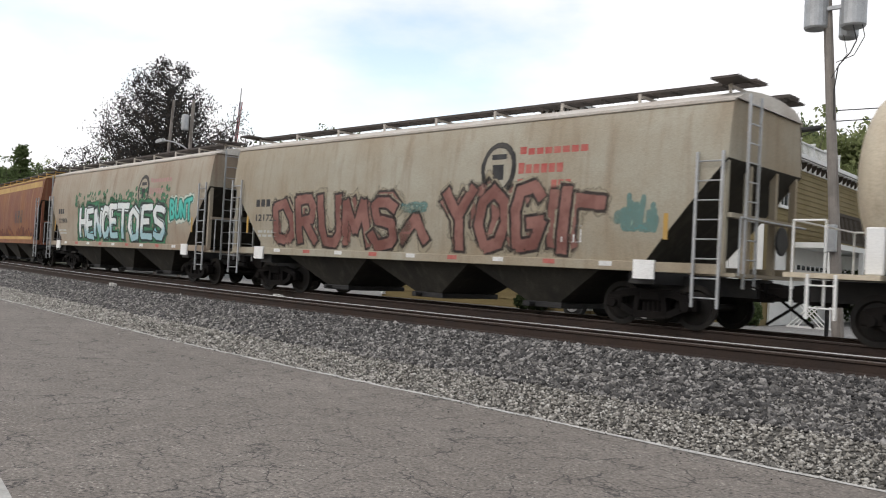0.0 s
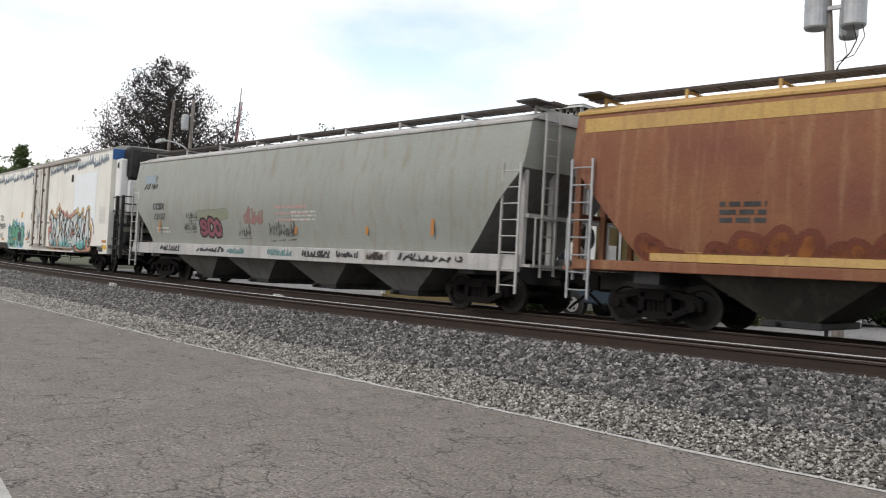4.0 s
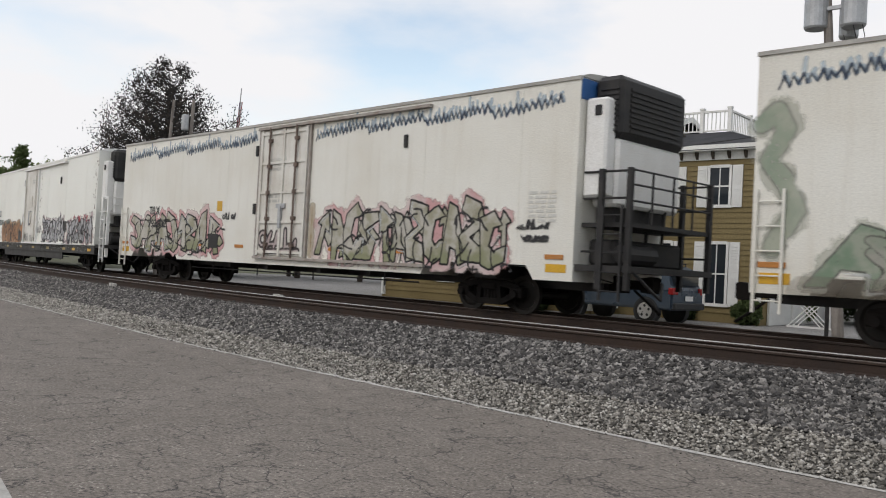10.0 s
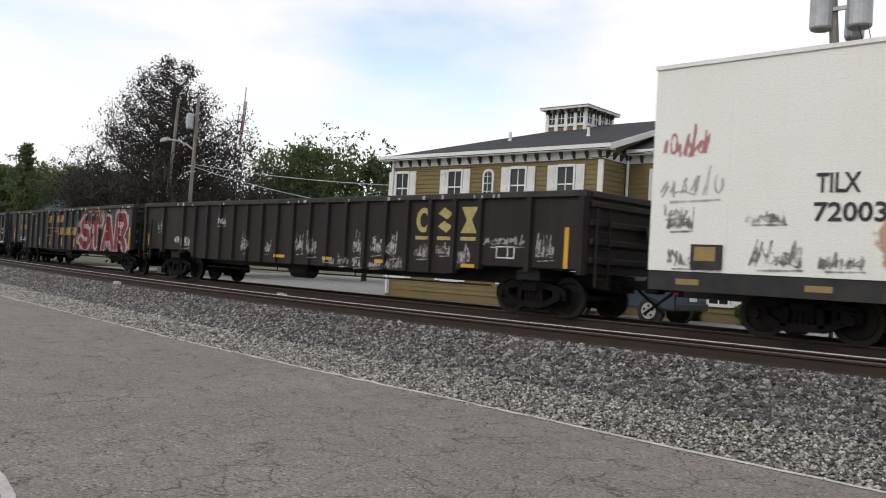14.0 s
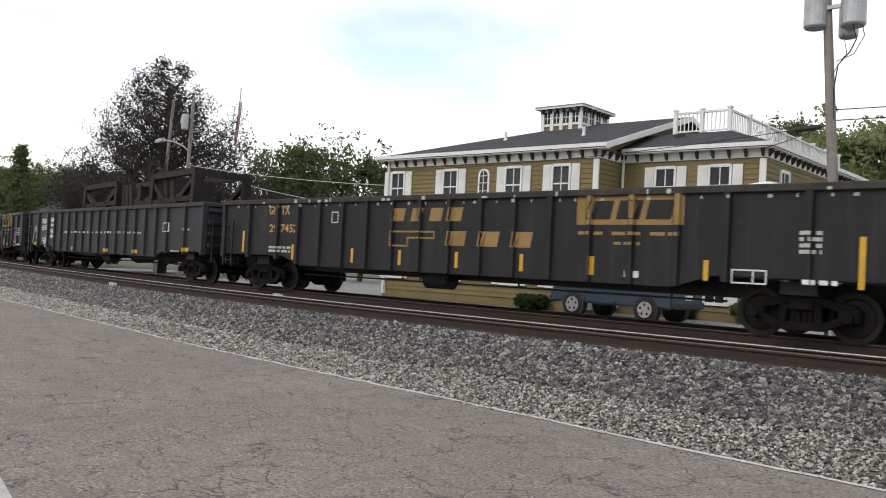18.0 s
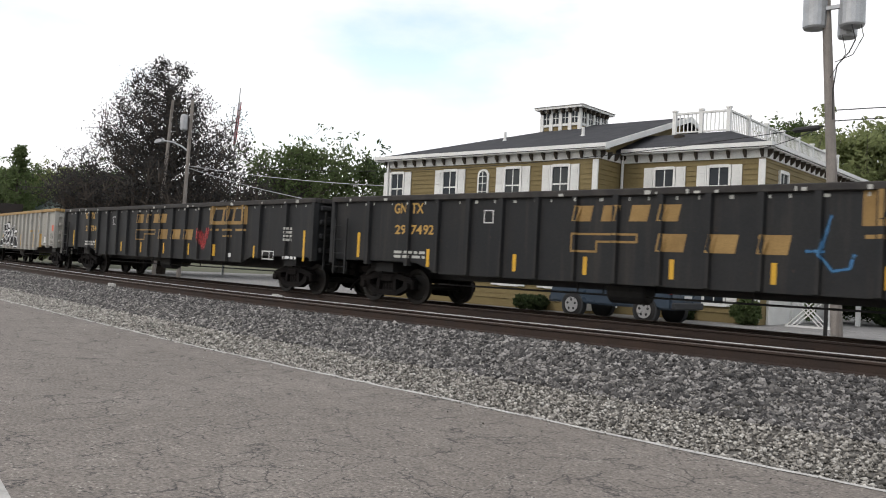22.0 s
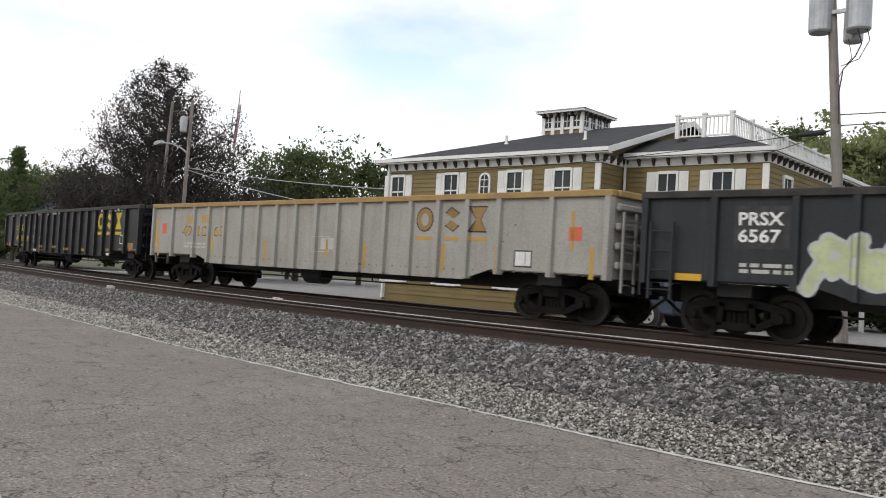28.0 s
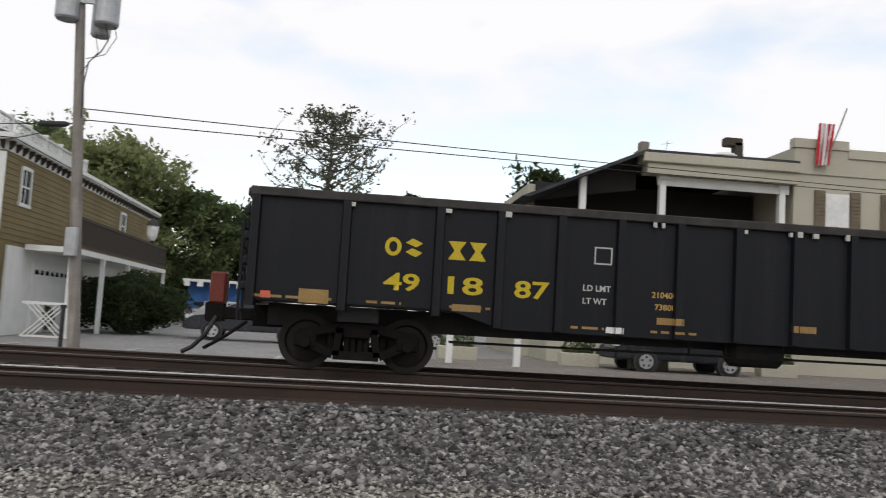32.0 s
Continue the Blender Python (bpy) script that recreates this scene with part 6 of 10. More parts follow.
def vehicle(name, label, m, paint, lower, cabin, wheels, width=0.88, radius=0.35, rack=False):
    """A parked car: x runs from the rear (0) to the front."""
    t = thing(name, label, "car", m)
    bm = bmesh.new()
    prism(bm, lower, -width, width)
    bmesh.ops.bevel(bm, geom=[e for e in bm.edges], offset=0.06, segments=2, affect="EDGES")
    part("body", bm, paint, t)
    bm = bmesh.new()
    A = [bm.verts.new((x, -width + 0.04 + (z - 1.0) * 0.22, z)) for x, z in cabin]
    B = [bm.verts.new((x, width - 0.04 - (z - 1.0) * 0.22, z)) for x, z in cabin]
    n = len(cabin)
    bm.faces.new(A)
    bm.faces.new(B[::-1])
    for i in range(n):
        bm.faces.new((A[i], B[i], B[(i + 1) % n], A[(i + 1) % n]))
    bmesh.ops.recalc_face_normals(bm, faces=bm.faces[:])
    part("cabin", bm, paint, t)
    xs_ = [x for x, z in cabin]
    x0, x1 = min(xs_), max(xs_)
    zt = max(z for x, z in cabin)
    for sy in (-1, 1):
        k = 3
        span0, span1 = x0 + 0.3, x1 - 0.75
        for i in range(k):
            a, b = span0 + (span1 - span0) * i / k + 0.05, span0 + (span1 - span0) * (i + 1) / k - 0.03
            bm = bmesh.new()
            q = []
            for x, z in ((a, 1.08), (b + (0.3 if i == k - 1 else 0), 1.08), (b, zt - 0.12), (a + (0.05 if i == 0 else 0), zt - 0.12)):
                q.append((x, sy * (width - 0.025 - (z - 1.0) * 0.22), z))
            vs_ = [bm.verts.new(p) for p in q] + [bm.verts.new((p[0], p[1] - sy * 0.02, p[2])) for p in q]
            bm.faces.new(vs_[:4])
            bm.faces.new(vs_[7:3:-1])
            part("side_window", bm, PANE, t)
    bm = bmesh.new()
    box(bm, x0 - 0.02, x0 + 0.3, -width + 0.25, width - 0.25, 1.12, zt - 0.14)
    part("rear_window", bm, PANE, t)
    bm = bmesh.new()
    q = [(x1 - 0.02, -0.62, 1.08), (x1 - 0.02, 0.62, 1.08), (x1 - 0.6, 0.58, zt - 0.08), (x1 - 0.6, -0.58, zt - 0.08)]
    bm.faces.new([bm.verts.new((p[0] + 0.03, p[1], p[2] + 0.02)) for p in q])
    part("windscreen", bm, PANE, t)
    for x in wheels:
        for sy in (-1, 1):
            bm = bmesh.new()
            rod(bm, (x, sy * (width - 0.2), radius), (x, sy * (width + 0.012), radius), radius * 1.17, n=22)
            part("wheel_arch", bm, PLASTIC, t)
            bm = bmesh.new()
            turned(bm, [(radius * 0.7, -0.1), (radius, -0.08), (radius, 0.08), (radius * 0.7, 0.1)], "y", 24, (x, sy * (width - 0.06), radius))
            w = part("wheel", bm, TYRE, t)
            bm = bmesh.new()
            turned(bm, [(radius * 0.2, -0.02), (radius * 0.66, -0.02), (radius * 0.68, 0.02), (radius * 0.2, 0.02)], "y", 20, (x, sy * (width + 0.045), radius))
            rim = part("rim", bm, RIM, w)
            bm = bmesh.new()
            for k in range(5):
                a = k * 2 * math.pi / 5 + 0.3
                rod(bm, (x + math.cos(a) * radius * 0.42, sy * (width + 0.06), radius + math.sin(a) * radius * 0.42), (x + math.cos(a) * radius * 0.42, sy * (width + 0.068), radius + math.sin(a) * radius * 0.42), radius * 0.12, n=10)
            part("rim_slot", bm, PLASTIC, w)
    L = max(x for x, z in lower)
    for sy in (-1, 1):
        bm = bmesh.new()
        box(bm, -0.01, 0.14, sy * (width - 0.2) - 0.12, sy * (width - 0.1) + 0.115, 0.85, 1.05, bevel=0.02)
        part("tail_lamp", bm, LAMP_RED, t)
        bm = bmesh.new()
        box(bm, L - 0.18, L - 0.02, sy * (width - 0.22) - 0.15, sy * (width - 0.22) + 0.15, 0.72, 0.86, bevel=0.02)
        part("headlamp", bm, LAMP_CLEAR, t)
        bm = bmesh.new()
        box(bm, x1 - 0.75, x1 - 0.6, sy * (width + 0.09) - 0.1, sy * (width + 0.09) + 0.1, 1.06, 1.2, bevel=0.03)
        part("mirror", bm, paint, t)
        if rack:
            bm = bmesh.new()
            rod(bm, (x0 + 0.4, sy * 0.6, zt + 0.07), (x1 - 1.1, sy * 0.6, zt + 0.07), 0.02, n=6)
            for x in (x0 + 0.42, x1 - 1.12, (x0 + x1) / 2 - 0.3):
                rod(bm, (x, sy * 0.6, zt - 0.03), (x, sy * 0.6, zt + 0.07), 0.02, n=6)
            part("roof_rack", bm, PLASTIC, t)
    bm = bmesh.new()
    box(bm, -0.09, 0.1, -width + 0.06, width - 0.06, 0.42, 0.62, bevel=0.03)
    box(bm, L - 0.1, L + 0.06, -width + 0.06, width - 0.06, 0.38, 0.6, bevel=0.03)
    part("bumper", bm, PLASTIC, t)
    bm = bmesh.new()
    box(bm, -0.045, -0.02, -0.2, 0.2, 0.68, 0.82)
    part("plate", bm, LETTER_WHITE, t)
    return t


SUV_PAINT = surface("suv_blue_grey", (0.04, 0.06, 0.085), (0.05, 0.068, 0.09), (1.5, 60), 0.35, 0.1, 0.5, gloss=0.5)
suv_low = [(0.0, 0.4), (0.0, 0.98), (3.25, 1.02), (4.2, 0.94), (4.38, 0.8), (4.4, 0.4)]
suv_cab = [(0.06, 0.98), (0.3, 1.6), (0.5, 1.69), (2.3, 1.7), (2.6, 1.64), (3.3, 1.02)]
vehicle("parked_suv", "dark blue-grey SUV parked before the inn", pose(-11.5, 23.0, 0.3, 0, 0, 177), SUV_PAINT, suv_low, suv_cab, (0.85, 3.46), rack=True)
CAR_SILVER = surface("car_silver", (0.45, 0.46, 0.47), (0.4, 0.4, 0.41), (1.5, 60), 0.35, 0.3, 0.5, gloss=0.5)
CAR_DARK = surface("car_dark", (0.02, 0.022, 0.026), (0.03, 0.03, 0.034), (1.5, 60), 0.3, 0.1, 0.5, gloss=0.5)
car_low = [(0.0, 0.35), (0.0, 0.88), (0.6, 0.98), (3.2, 0.96), (4.2, 0.82), (4.4, 0.62), (4.42, 0.35)]
car_cab = [(0.5, 0.95), (1.1, 1.4), (1.4, 1.45), (2.4, 1.43), (3.25, 0.95)]
vehicle("parked_car", "silver car parked behind the shrub", pose(-9.6, 47.0, 0.3, 0, 0, 20), CAR_SILVER, car_low, car_cab, (0.85, 3.46), radius=0.32)
vehicle("parked_car", "dark car parked in the side street", pose(-2.2, 33.0, 0.3, 0, 0, 185), CAR_DARK, car_low, car_cab, (0.85, 3.46), radius=0.32)
vehicle("parked_car", "dark car parked by the porch building", pose(11.5, 27.0, 0.3, 0, 0, 182), CAR_DARK, car_low, car_cab, (0.85, 3.46), radius=0.32)
vehicle("parked_car", "silver car parked in the side street", pose(3.4, 35.5, 0.3, 0, 0, 178), CAR_SILVER, car_low, car_cab, (0.85, 3.46), radius=0.32)


# ---------------------------------------------------------------- buildings beyond
STUCCO = surface("stucco_cream", (0.42, 0.4, 0.32), (0.36, 0.34, 0.27), (0.6, 30), 0.85, 0, 0.7, bump=0.4)
PORCH_SHADE_WOOD = surface("porch_dark", (0.022, 0.02, 0.02), (0.035, 0.032, 0.03), (1.5, 30), 0.85)
SHUT_BROWN = surface("shutter_brown", (0.16, 0.13, 0.09), (0.12, 0.1, 0.07), (2, 30), 0.8)
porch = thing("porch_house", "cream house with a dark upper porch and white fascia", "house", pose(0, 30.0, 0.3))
bm = bmesh.new()
box(bm, 6.6, 16.8, 3.0, 12, 0, 7.0)
box(bm, 7.0, 16.8, 0.0, 3.0, 0, 4.0)
part("wall", bm, STUCCO, porch)
# back wall in near-black: the shade inside the porch is put into its colour
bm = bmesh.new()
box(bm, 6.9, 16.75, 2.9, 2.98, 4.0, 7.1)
part("porch_recess", bm, PORCH_SHADE_WOOD, porch)
bm = bmesh.new()
box(bm, 10.6, 16.84, -0.5, 0.1, 7.1, 7.5)
box(bm, 10.4, 16.84, -0.62, 0.12, 7.5, 7.88, bevel=0.04)
part("fascia", bm, STUCCO, porch, "pale boxed fascia")
bm = bmesh.new()
box(bm, 11.2, 16.7, -0.1, 0.0, 6.75, 7.1)
part("porch_awning", bm, TRIMW, porch)
bm = bmesh.new()
prism(bm, [(5.9, 5.9), (10.5, 7.82), (10.5, 7.95), (5.6, 5.9)], -0.6, 12.4)
prism(bm, [(10.5, 7.86), (16.84, 7.86), (16.84, 7.96), (10.5, 7.96)], -0.6, 12.4)
part("roof", bm, SHINGLE, porch)
# gable sheet with the shade under the porch roof painted in
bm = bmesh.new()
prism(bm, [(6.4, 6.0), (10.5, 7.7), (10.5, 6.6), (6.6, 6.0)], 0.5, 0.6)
part("porch_gable", bm, PORCH_SHADE_WOOD, porch)
for x in (8.15, 11.4, 16.4):
    bm = bmesh.new()
    box(bm, x - 0.12, x + 0.12, -0.15, 0.09, 4.0, 7.1)
    box(bm, x - 0.17, x + 0.17, -0.2, 0.14, 6.95, 7.1)
    part("porch_column", bm, TRIMW, porch)
bm = bmesh.new()
box(bm, 7.0, 16.7, -0.1, 0.0, 4.75, 4.85)
for i in range(60):
    x = 7.05 + i * 0.162
    box(bm, x - 0.025, x + 0.025, -0.08, -0.02, 4.05, 4.76)
part("porch_railing", bm, PORCH_SHADE_WOOD, porch)
bm = bmesh.new()
box(bm, 11.5, 12.15, 3.0, 3.6, 7.8, 8.75)
box(bm, 11.62, 12.03, 3.1, 3.5, 8.75, 9.15, bevel=0.03)
part("chimney", bm, surface("brick_grey", (0.2, 0.18, 0.15), (0.14, 0.12, 0.1), (3, 30), 0.9), porch)
bm = bmesh.new()
turned(bm, [(0.35, 7.9), (0.4, 8.1), (0.55, 8.25), (0.6, 8.5), (0.4, 8.62)], "z", 18, (14.9, 2.0, 0))
part("roof_fan", bm, TRIMW, porch, "white mushroom roof fan")
bm = bmesh.new()
box(bm, 15.4, 15.75, 1.9, 2.3, 7.9, 9.1)
box(bm, 14.95, 15.75, 1.9, 2.3, 8.95, 9.3, bevel=0.04)
part("exhaust_duct", bm, BROWN, porch)
bm = bmesh.new()
rod(bm, (12.7, 3.2, 7.9), (12.9, 3.2, 9.3), 0.015, n=5)
rod(bm, (12.6, 3.2, 9.1), (13.15, 3.2, 9.2), 0.01, n=5)
part("antenna", bm, GALV, porch)

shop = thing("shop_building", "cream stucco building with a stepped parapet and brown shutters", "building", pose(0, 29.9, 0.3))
bm = bmesh.new()
box(bm, 16.9, 34, 0, 14, 0, 8.6)
part("wall", bm, STUCCO, shop)
bm = bmesh.new()
box(bm, 16.85, 19.2, -0.06, 0.3, 8.6, 8.95)
box(bm, 19.2, 34, -0.06, 0.3, 8.3, 8.66)
box(bm, 16.85, 34, -0.05, 0.0, 7.6, 7.75)
part("parapet", bm, STUCCO, shop)
for x in (18.75, 21.6, 24.4):
    bm = bmesh.new()
    box(bm, x - 0.5, x + 0.5, -0.05, 0.02, 5.2, 6.9)
    w = part("window", bm, TRIMW, shop)
    bm = bmesh.new()
    box(bm, x - 0.42, x + 0.42, -0.07, -0.052, 5.28, 6.82)
    part("pane", bm, LETTER_WHITE, w, "drawn white blind behind the pane")
    for sx in (-1, 1):
        bm = bmesh.new()
        box(bm, x + sx * 0.76 - 0.22, x + sx * 0.76 + 0.22, -0.08, 0.0, 5.1, 7.0)
        for k in range(12):
            box(bm, x + sx * 0.76 - 0.17, x + sx * 0.76 + 0.17, -0.1, -0.08, 5.2 + k * 0.14, 5.3 + k * 0.14)
        part("shutter", bm, SHUT_BROWN, w)
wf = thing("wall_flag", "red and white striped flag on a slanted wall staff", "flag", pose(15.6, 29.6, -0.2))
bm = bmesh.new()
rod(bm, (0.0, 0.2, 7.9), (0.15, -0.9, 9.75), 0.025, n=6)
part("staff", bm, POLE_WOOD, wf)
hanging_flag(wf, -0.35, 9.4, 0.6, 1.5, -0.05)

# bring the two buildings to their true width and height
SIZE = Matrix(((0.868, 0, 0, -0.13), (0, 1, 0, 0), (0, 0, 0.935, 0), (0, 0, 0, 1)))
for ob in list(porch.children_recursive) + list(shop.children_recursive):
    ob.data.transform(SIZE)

for x, y in ((2.13, 25.2), (4.0, 24.9)):
    p = thing("bollard", "white square bollard at the car park edge", "bollard", pose(x, y, 0.3), "white bollards")
    bm = bmesh.new()
    box(bm, -0.09, 0.09, -0.09, 0.09, -0.05, 0.86, bevel=0.01)
    box(bm, -0.11, 0.11, -0.11, 0.11, 0.86, 0.92, bevel=0.01)
    part("shaft", bm, TRIMW, p)
for x in (2.6, 6.4, 8.6, 12.8):
    b = thing("planter", "low pale concrete planter box on the far kerb", "planter", pose(x, 27.4, 0.3), "concrete planters")
    bm = bmesh.new()
    box(bm, -0.6, 0.6, -0.25, 0.25, 0, 0.42, bevel=0.02)
    part("tub", bm, STUCCO, b)
    g = np.random.default_rng(int(x * 10))
    pts = np.stack([g.uniform(-0.5, 0.5, 500), g.uniform(-0.2, 0.2, 500), 0.42 + 0.35 * g.random(500) ** 1.5], -1)
    soup("plant", *leaves(pts, 0.06, g), LEAF_GREEN, b)

station = thing("low_building", "low grey building with a dull green metal roof", "building", pose(-87.5, 33.0, 1.1))
GREENROOF = surface("roof_green", (0.05, 0.075, 0.065), (0.07, 0.09, 0.08), (1, 20), 0.7)
bm = bmesh.new()
box(bm, -9, 9, 0, 7, 0, 3.6)
part("wall", bm, surface("wall_grey", (0.12, 0.13, 0.13), (0.09, 0.1, 0.1), (1, 20), 0.8), station)
bm = bmesh.new()
prism(bm, [(-0.8, 3.5), (3.5, 5.4), (7.8, 3.5), (7.8, 3.7), (3.5, 5.6), (-0.8, 3.7)], -9.6, 9.6, "x")
part("roof", bm, GREENROOF, station)
for i in range(6):
    bm = bmesh.new()
    box(bm, -8 + i * 3, -7 + i * 3, -0.05, 0.02, 0.9, 2.4)
    part("window", bm, PANE, station)

lamp = thing("street_lamp", "black post lamp with a white lantern head", "street lamp", pose(-9.9, 40.0, 0.3))
bm = bmesh.new()
rod(bm, (0, 0, 0), (0, 0, 3.9), 0.07, 0.05, 10)
turned(bm, [(0.16, 0), (0.16, 0.3), (0.08, 0.45)], "z", 12)
part("post", bm, BLACK, lamp)
bm = bmesh.new()
turned(bm, [(0.12, 3.9), (0.22, 4.1), (0.26, 4.5), (0.2, 4.6)], "z", 12)
part("lantern", bm, LETTER_WHITE, lamp)
bm = bmesh.new()
turned(bm, [(0.3, 4.58), (0.2, 4.75), (0.05, 4.9)], "z", 12)
part("cap", bm, BLACK, lamp)

redhouse = thing("brick_house", "low red brick house beyond the driveway", "house", pose(-18.0, 68.0, 0.3))
bm = bmesh.new()
box(bm, -5, 6, 0, 8, 0, 4.6)
part("wall", bm, surface("brick_red", (0.24, 0.1, 0.07), (0.18, 0.08, 0.06), (3, 40), 0.9), redhouse)
bm = bmesh.new()
box(bm, -5.2, 6.2, -0.2, 8.2, 4.6, 4.9)
part("roof", bm, TRIMW, redhouse)
van = thing("market_stall", "dark blue stall with a white striped awning", "stall", pose(-8.8, 56.0, 0.3))
bm = bmesh.new()
box(bm, -2.6, 2.6, 0, 2.5, 0, 2.6)
part("cabin", bm, P_BLUE, van)
bm = bmesh.new()
box(bm, -2.8, 2.8, -0.8, 2.6, 2.6, 2.75)
for k in range(7):
    box(bm, -2.7 + k * 0.8, -2.35 + k * 0.8, -0.85, -0.8, 2.3, 2.75)
part("awning", bm, TRIMW, van)
lat = thing("lattice_panel", "white garden lattice panel at the inn corner", "lattice", pose(-10.1, 27.0, 0.3, 0, 0, 3))
bm = bmesh.new()
for k in range(-6, 14):
    for s in (-1, 1):
        xa, xb = k * 0.14, k * 0.14 + s * 0.9
        za, zb = 0.05, 0.95
        if xb < -0.0 or xb > 1.3 or xa < 0 or xa > 1.3:
            continue
        rod(bm, (xa, 0.01 * s, za), (xb, 0.01 * s, zb), 0.02, n=4)
box(bm, -0.05, 1.35, -0.03, 0.03, 0.95, 1.03)
box(bm, -0.05, 1.35, -0.03, 0.03, 0.0, 0.06)
part("lattice", bm, TRIMW, lat)
# painted stall lines on the street
for x in (-11.5, -8.9, -6.0, -2.4, 1.2):
    bm = bmesh.new()
    box(bm, x - 0.05, x + 0.05, 20.2, 24.0, 0.298, 0.308)
    tagged(part("painted_line", bm, PALE), "worn white parking line on the street", "road marking", "parking lines", "structure")


# ---------------------------------------------------------------- lettering and spray paint on the cars
FONT = {
    "A": [[(0.05, 0), (0.5, 1), (0.95, 0)], [(0.25, 0.36), (0.75, 0.36)]], "B": [[(0.1, 0), (0.1, 1), (0.65, 1), (0.8, 0.78), (0.6, 0.52), (0.1, 0.52)], [(0.6, 0.52), (0.9, 0.28), (0.7, 0), (0.1, 0)]],
    "C": [[(0.9, 0.8), (0.65, 1), (0.3, 1), (0.1, 0.75), (0.1, 0.25), (0.3, 0), (0.65, 0), (0.9, 0.2)]], "D": [[(0.12, 0), (0.12, 1), (0.6, 1), (0.9, 0.7), (0.9, 0.3), (0.6, 0), (0.12, 0)]],
    "E": [[(0.9, 1), (0.1, 1), (0.1, 0), (0.9, 0)], [(0.1, 0.5), (0.75, 0.5)]], "G": [[(0.9, 0.8), (0.6, 1), (0.25, 0.95), (0.1, 0.5), (0.3, 0), (0.75, 0), (0.9, 0.4), (0.55, 0.4)]],
    "H": [[(0.1, 0), (0.1, 1)], [(0.9, 0), (0.9, 1)], [(0.1, 0.5), (0.9, 0.5)]], "I": [[(0.5, 0), (0.5, 1)]], "M": [[(0.05, 0), (0.12, 1), (0.5, 0.4), (0.88, 1), (0.95, 0)]],
    "N": [[(0.1, 0), (0.1, 1), (0.9, 0), (0.9, 1)]], "O": [[(0.5, 1), (0.15, 0.8), (0.1, 0.4), (0.3, 0), (0.7, 0), (0.9, 0.4), (0.85, 0.8), (0.5, 1)]],
    "R": [[(0.1, 0), (0.1, 1), (0.7, 1), (0.85, 0.75), (0.7, 0.5), (0.1, 0.5)], [(0.45, 0.5), (0.9, 0)]],
    "S": [[(0.9, 0.85), (0.65, 1), (0.3, 1), (0.1, 0.8), (0.2, 0.57), (0.8, 0.43), (0.9, 0.2), (0.7, 0), (0.3, 0), (0.08, 0.15)]], "T": [[(0, 1), (1, 1)], [(0.5, 1), (0.5, 0)]],
    "U": [[(0.1, 1), (0.1, 0.25), (0.3, 0), (0.7, 0), (0.9, 0.25), (0.9, 1)]], "Y": [[(0.05, 1), (0.5, 0.5), (0.95, 1)], [(0.5, 0.5), (0.5, 0)]]}


def strokes_of(word, x0, x1, z0, z1, seed=1, wild=0.06):
    """Chunky hand-drawn capitals in a box: a list of segments."""
    g = random.Random(seed)
    segs, n = [], len(word)
    for i, ch in enumerate(word):
        if ch == " ":
            continue
        a = x0 + (x1 - x0) * (i + 0.06) / n
        b = x0 + (x1 - x0) * (i + 0.94) / n
        lo, hi = z0 + g.uniform(0, 0.1) * (z1 - z0), z1 - g.uniform(0, 0.16) * (z1 - z0)
        tilt = g.uniform(-0.12, 0.12)
        for line in FONT[ch]:
            p = [(a + (b - a) * (u + g.uniform(-wild, wild) + tilt * v), lo + (hi - lo) * (v + g.uniform(-wild, wild))) for u, v in line]
            segs += list(zip(p, p[1:]))
    return segs


def smooth(p, k=4):
    """Rounds a line of points."""
    p = [p[0]] + list(p) + [p[-1]]
    out = []
    for a, b, c, d in zip(p, p[1:], p[2:], p[3:]):
        for i in range(k):
            t = i / k
            out.append(tuple(0.5 * (2 * b[j] + (c[j] - a[j]) * t + (2 * a[j] - 5 * b[j] + 4 * c[j] - d[j]) * t * t + (3 * b[j] - a[j] - 3 * c[j] + d[j]) * t ** 3) for j in (0, 1)))
    out.append(p[-1])
    return out


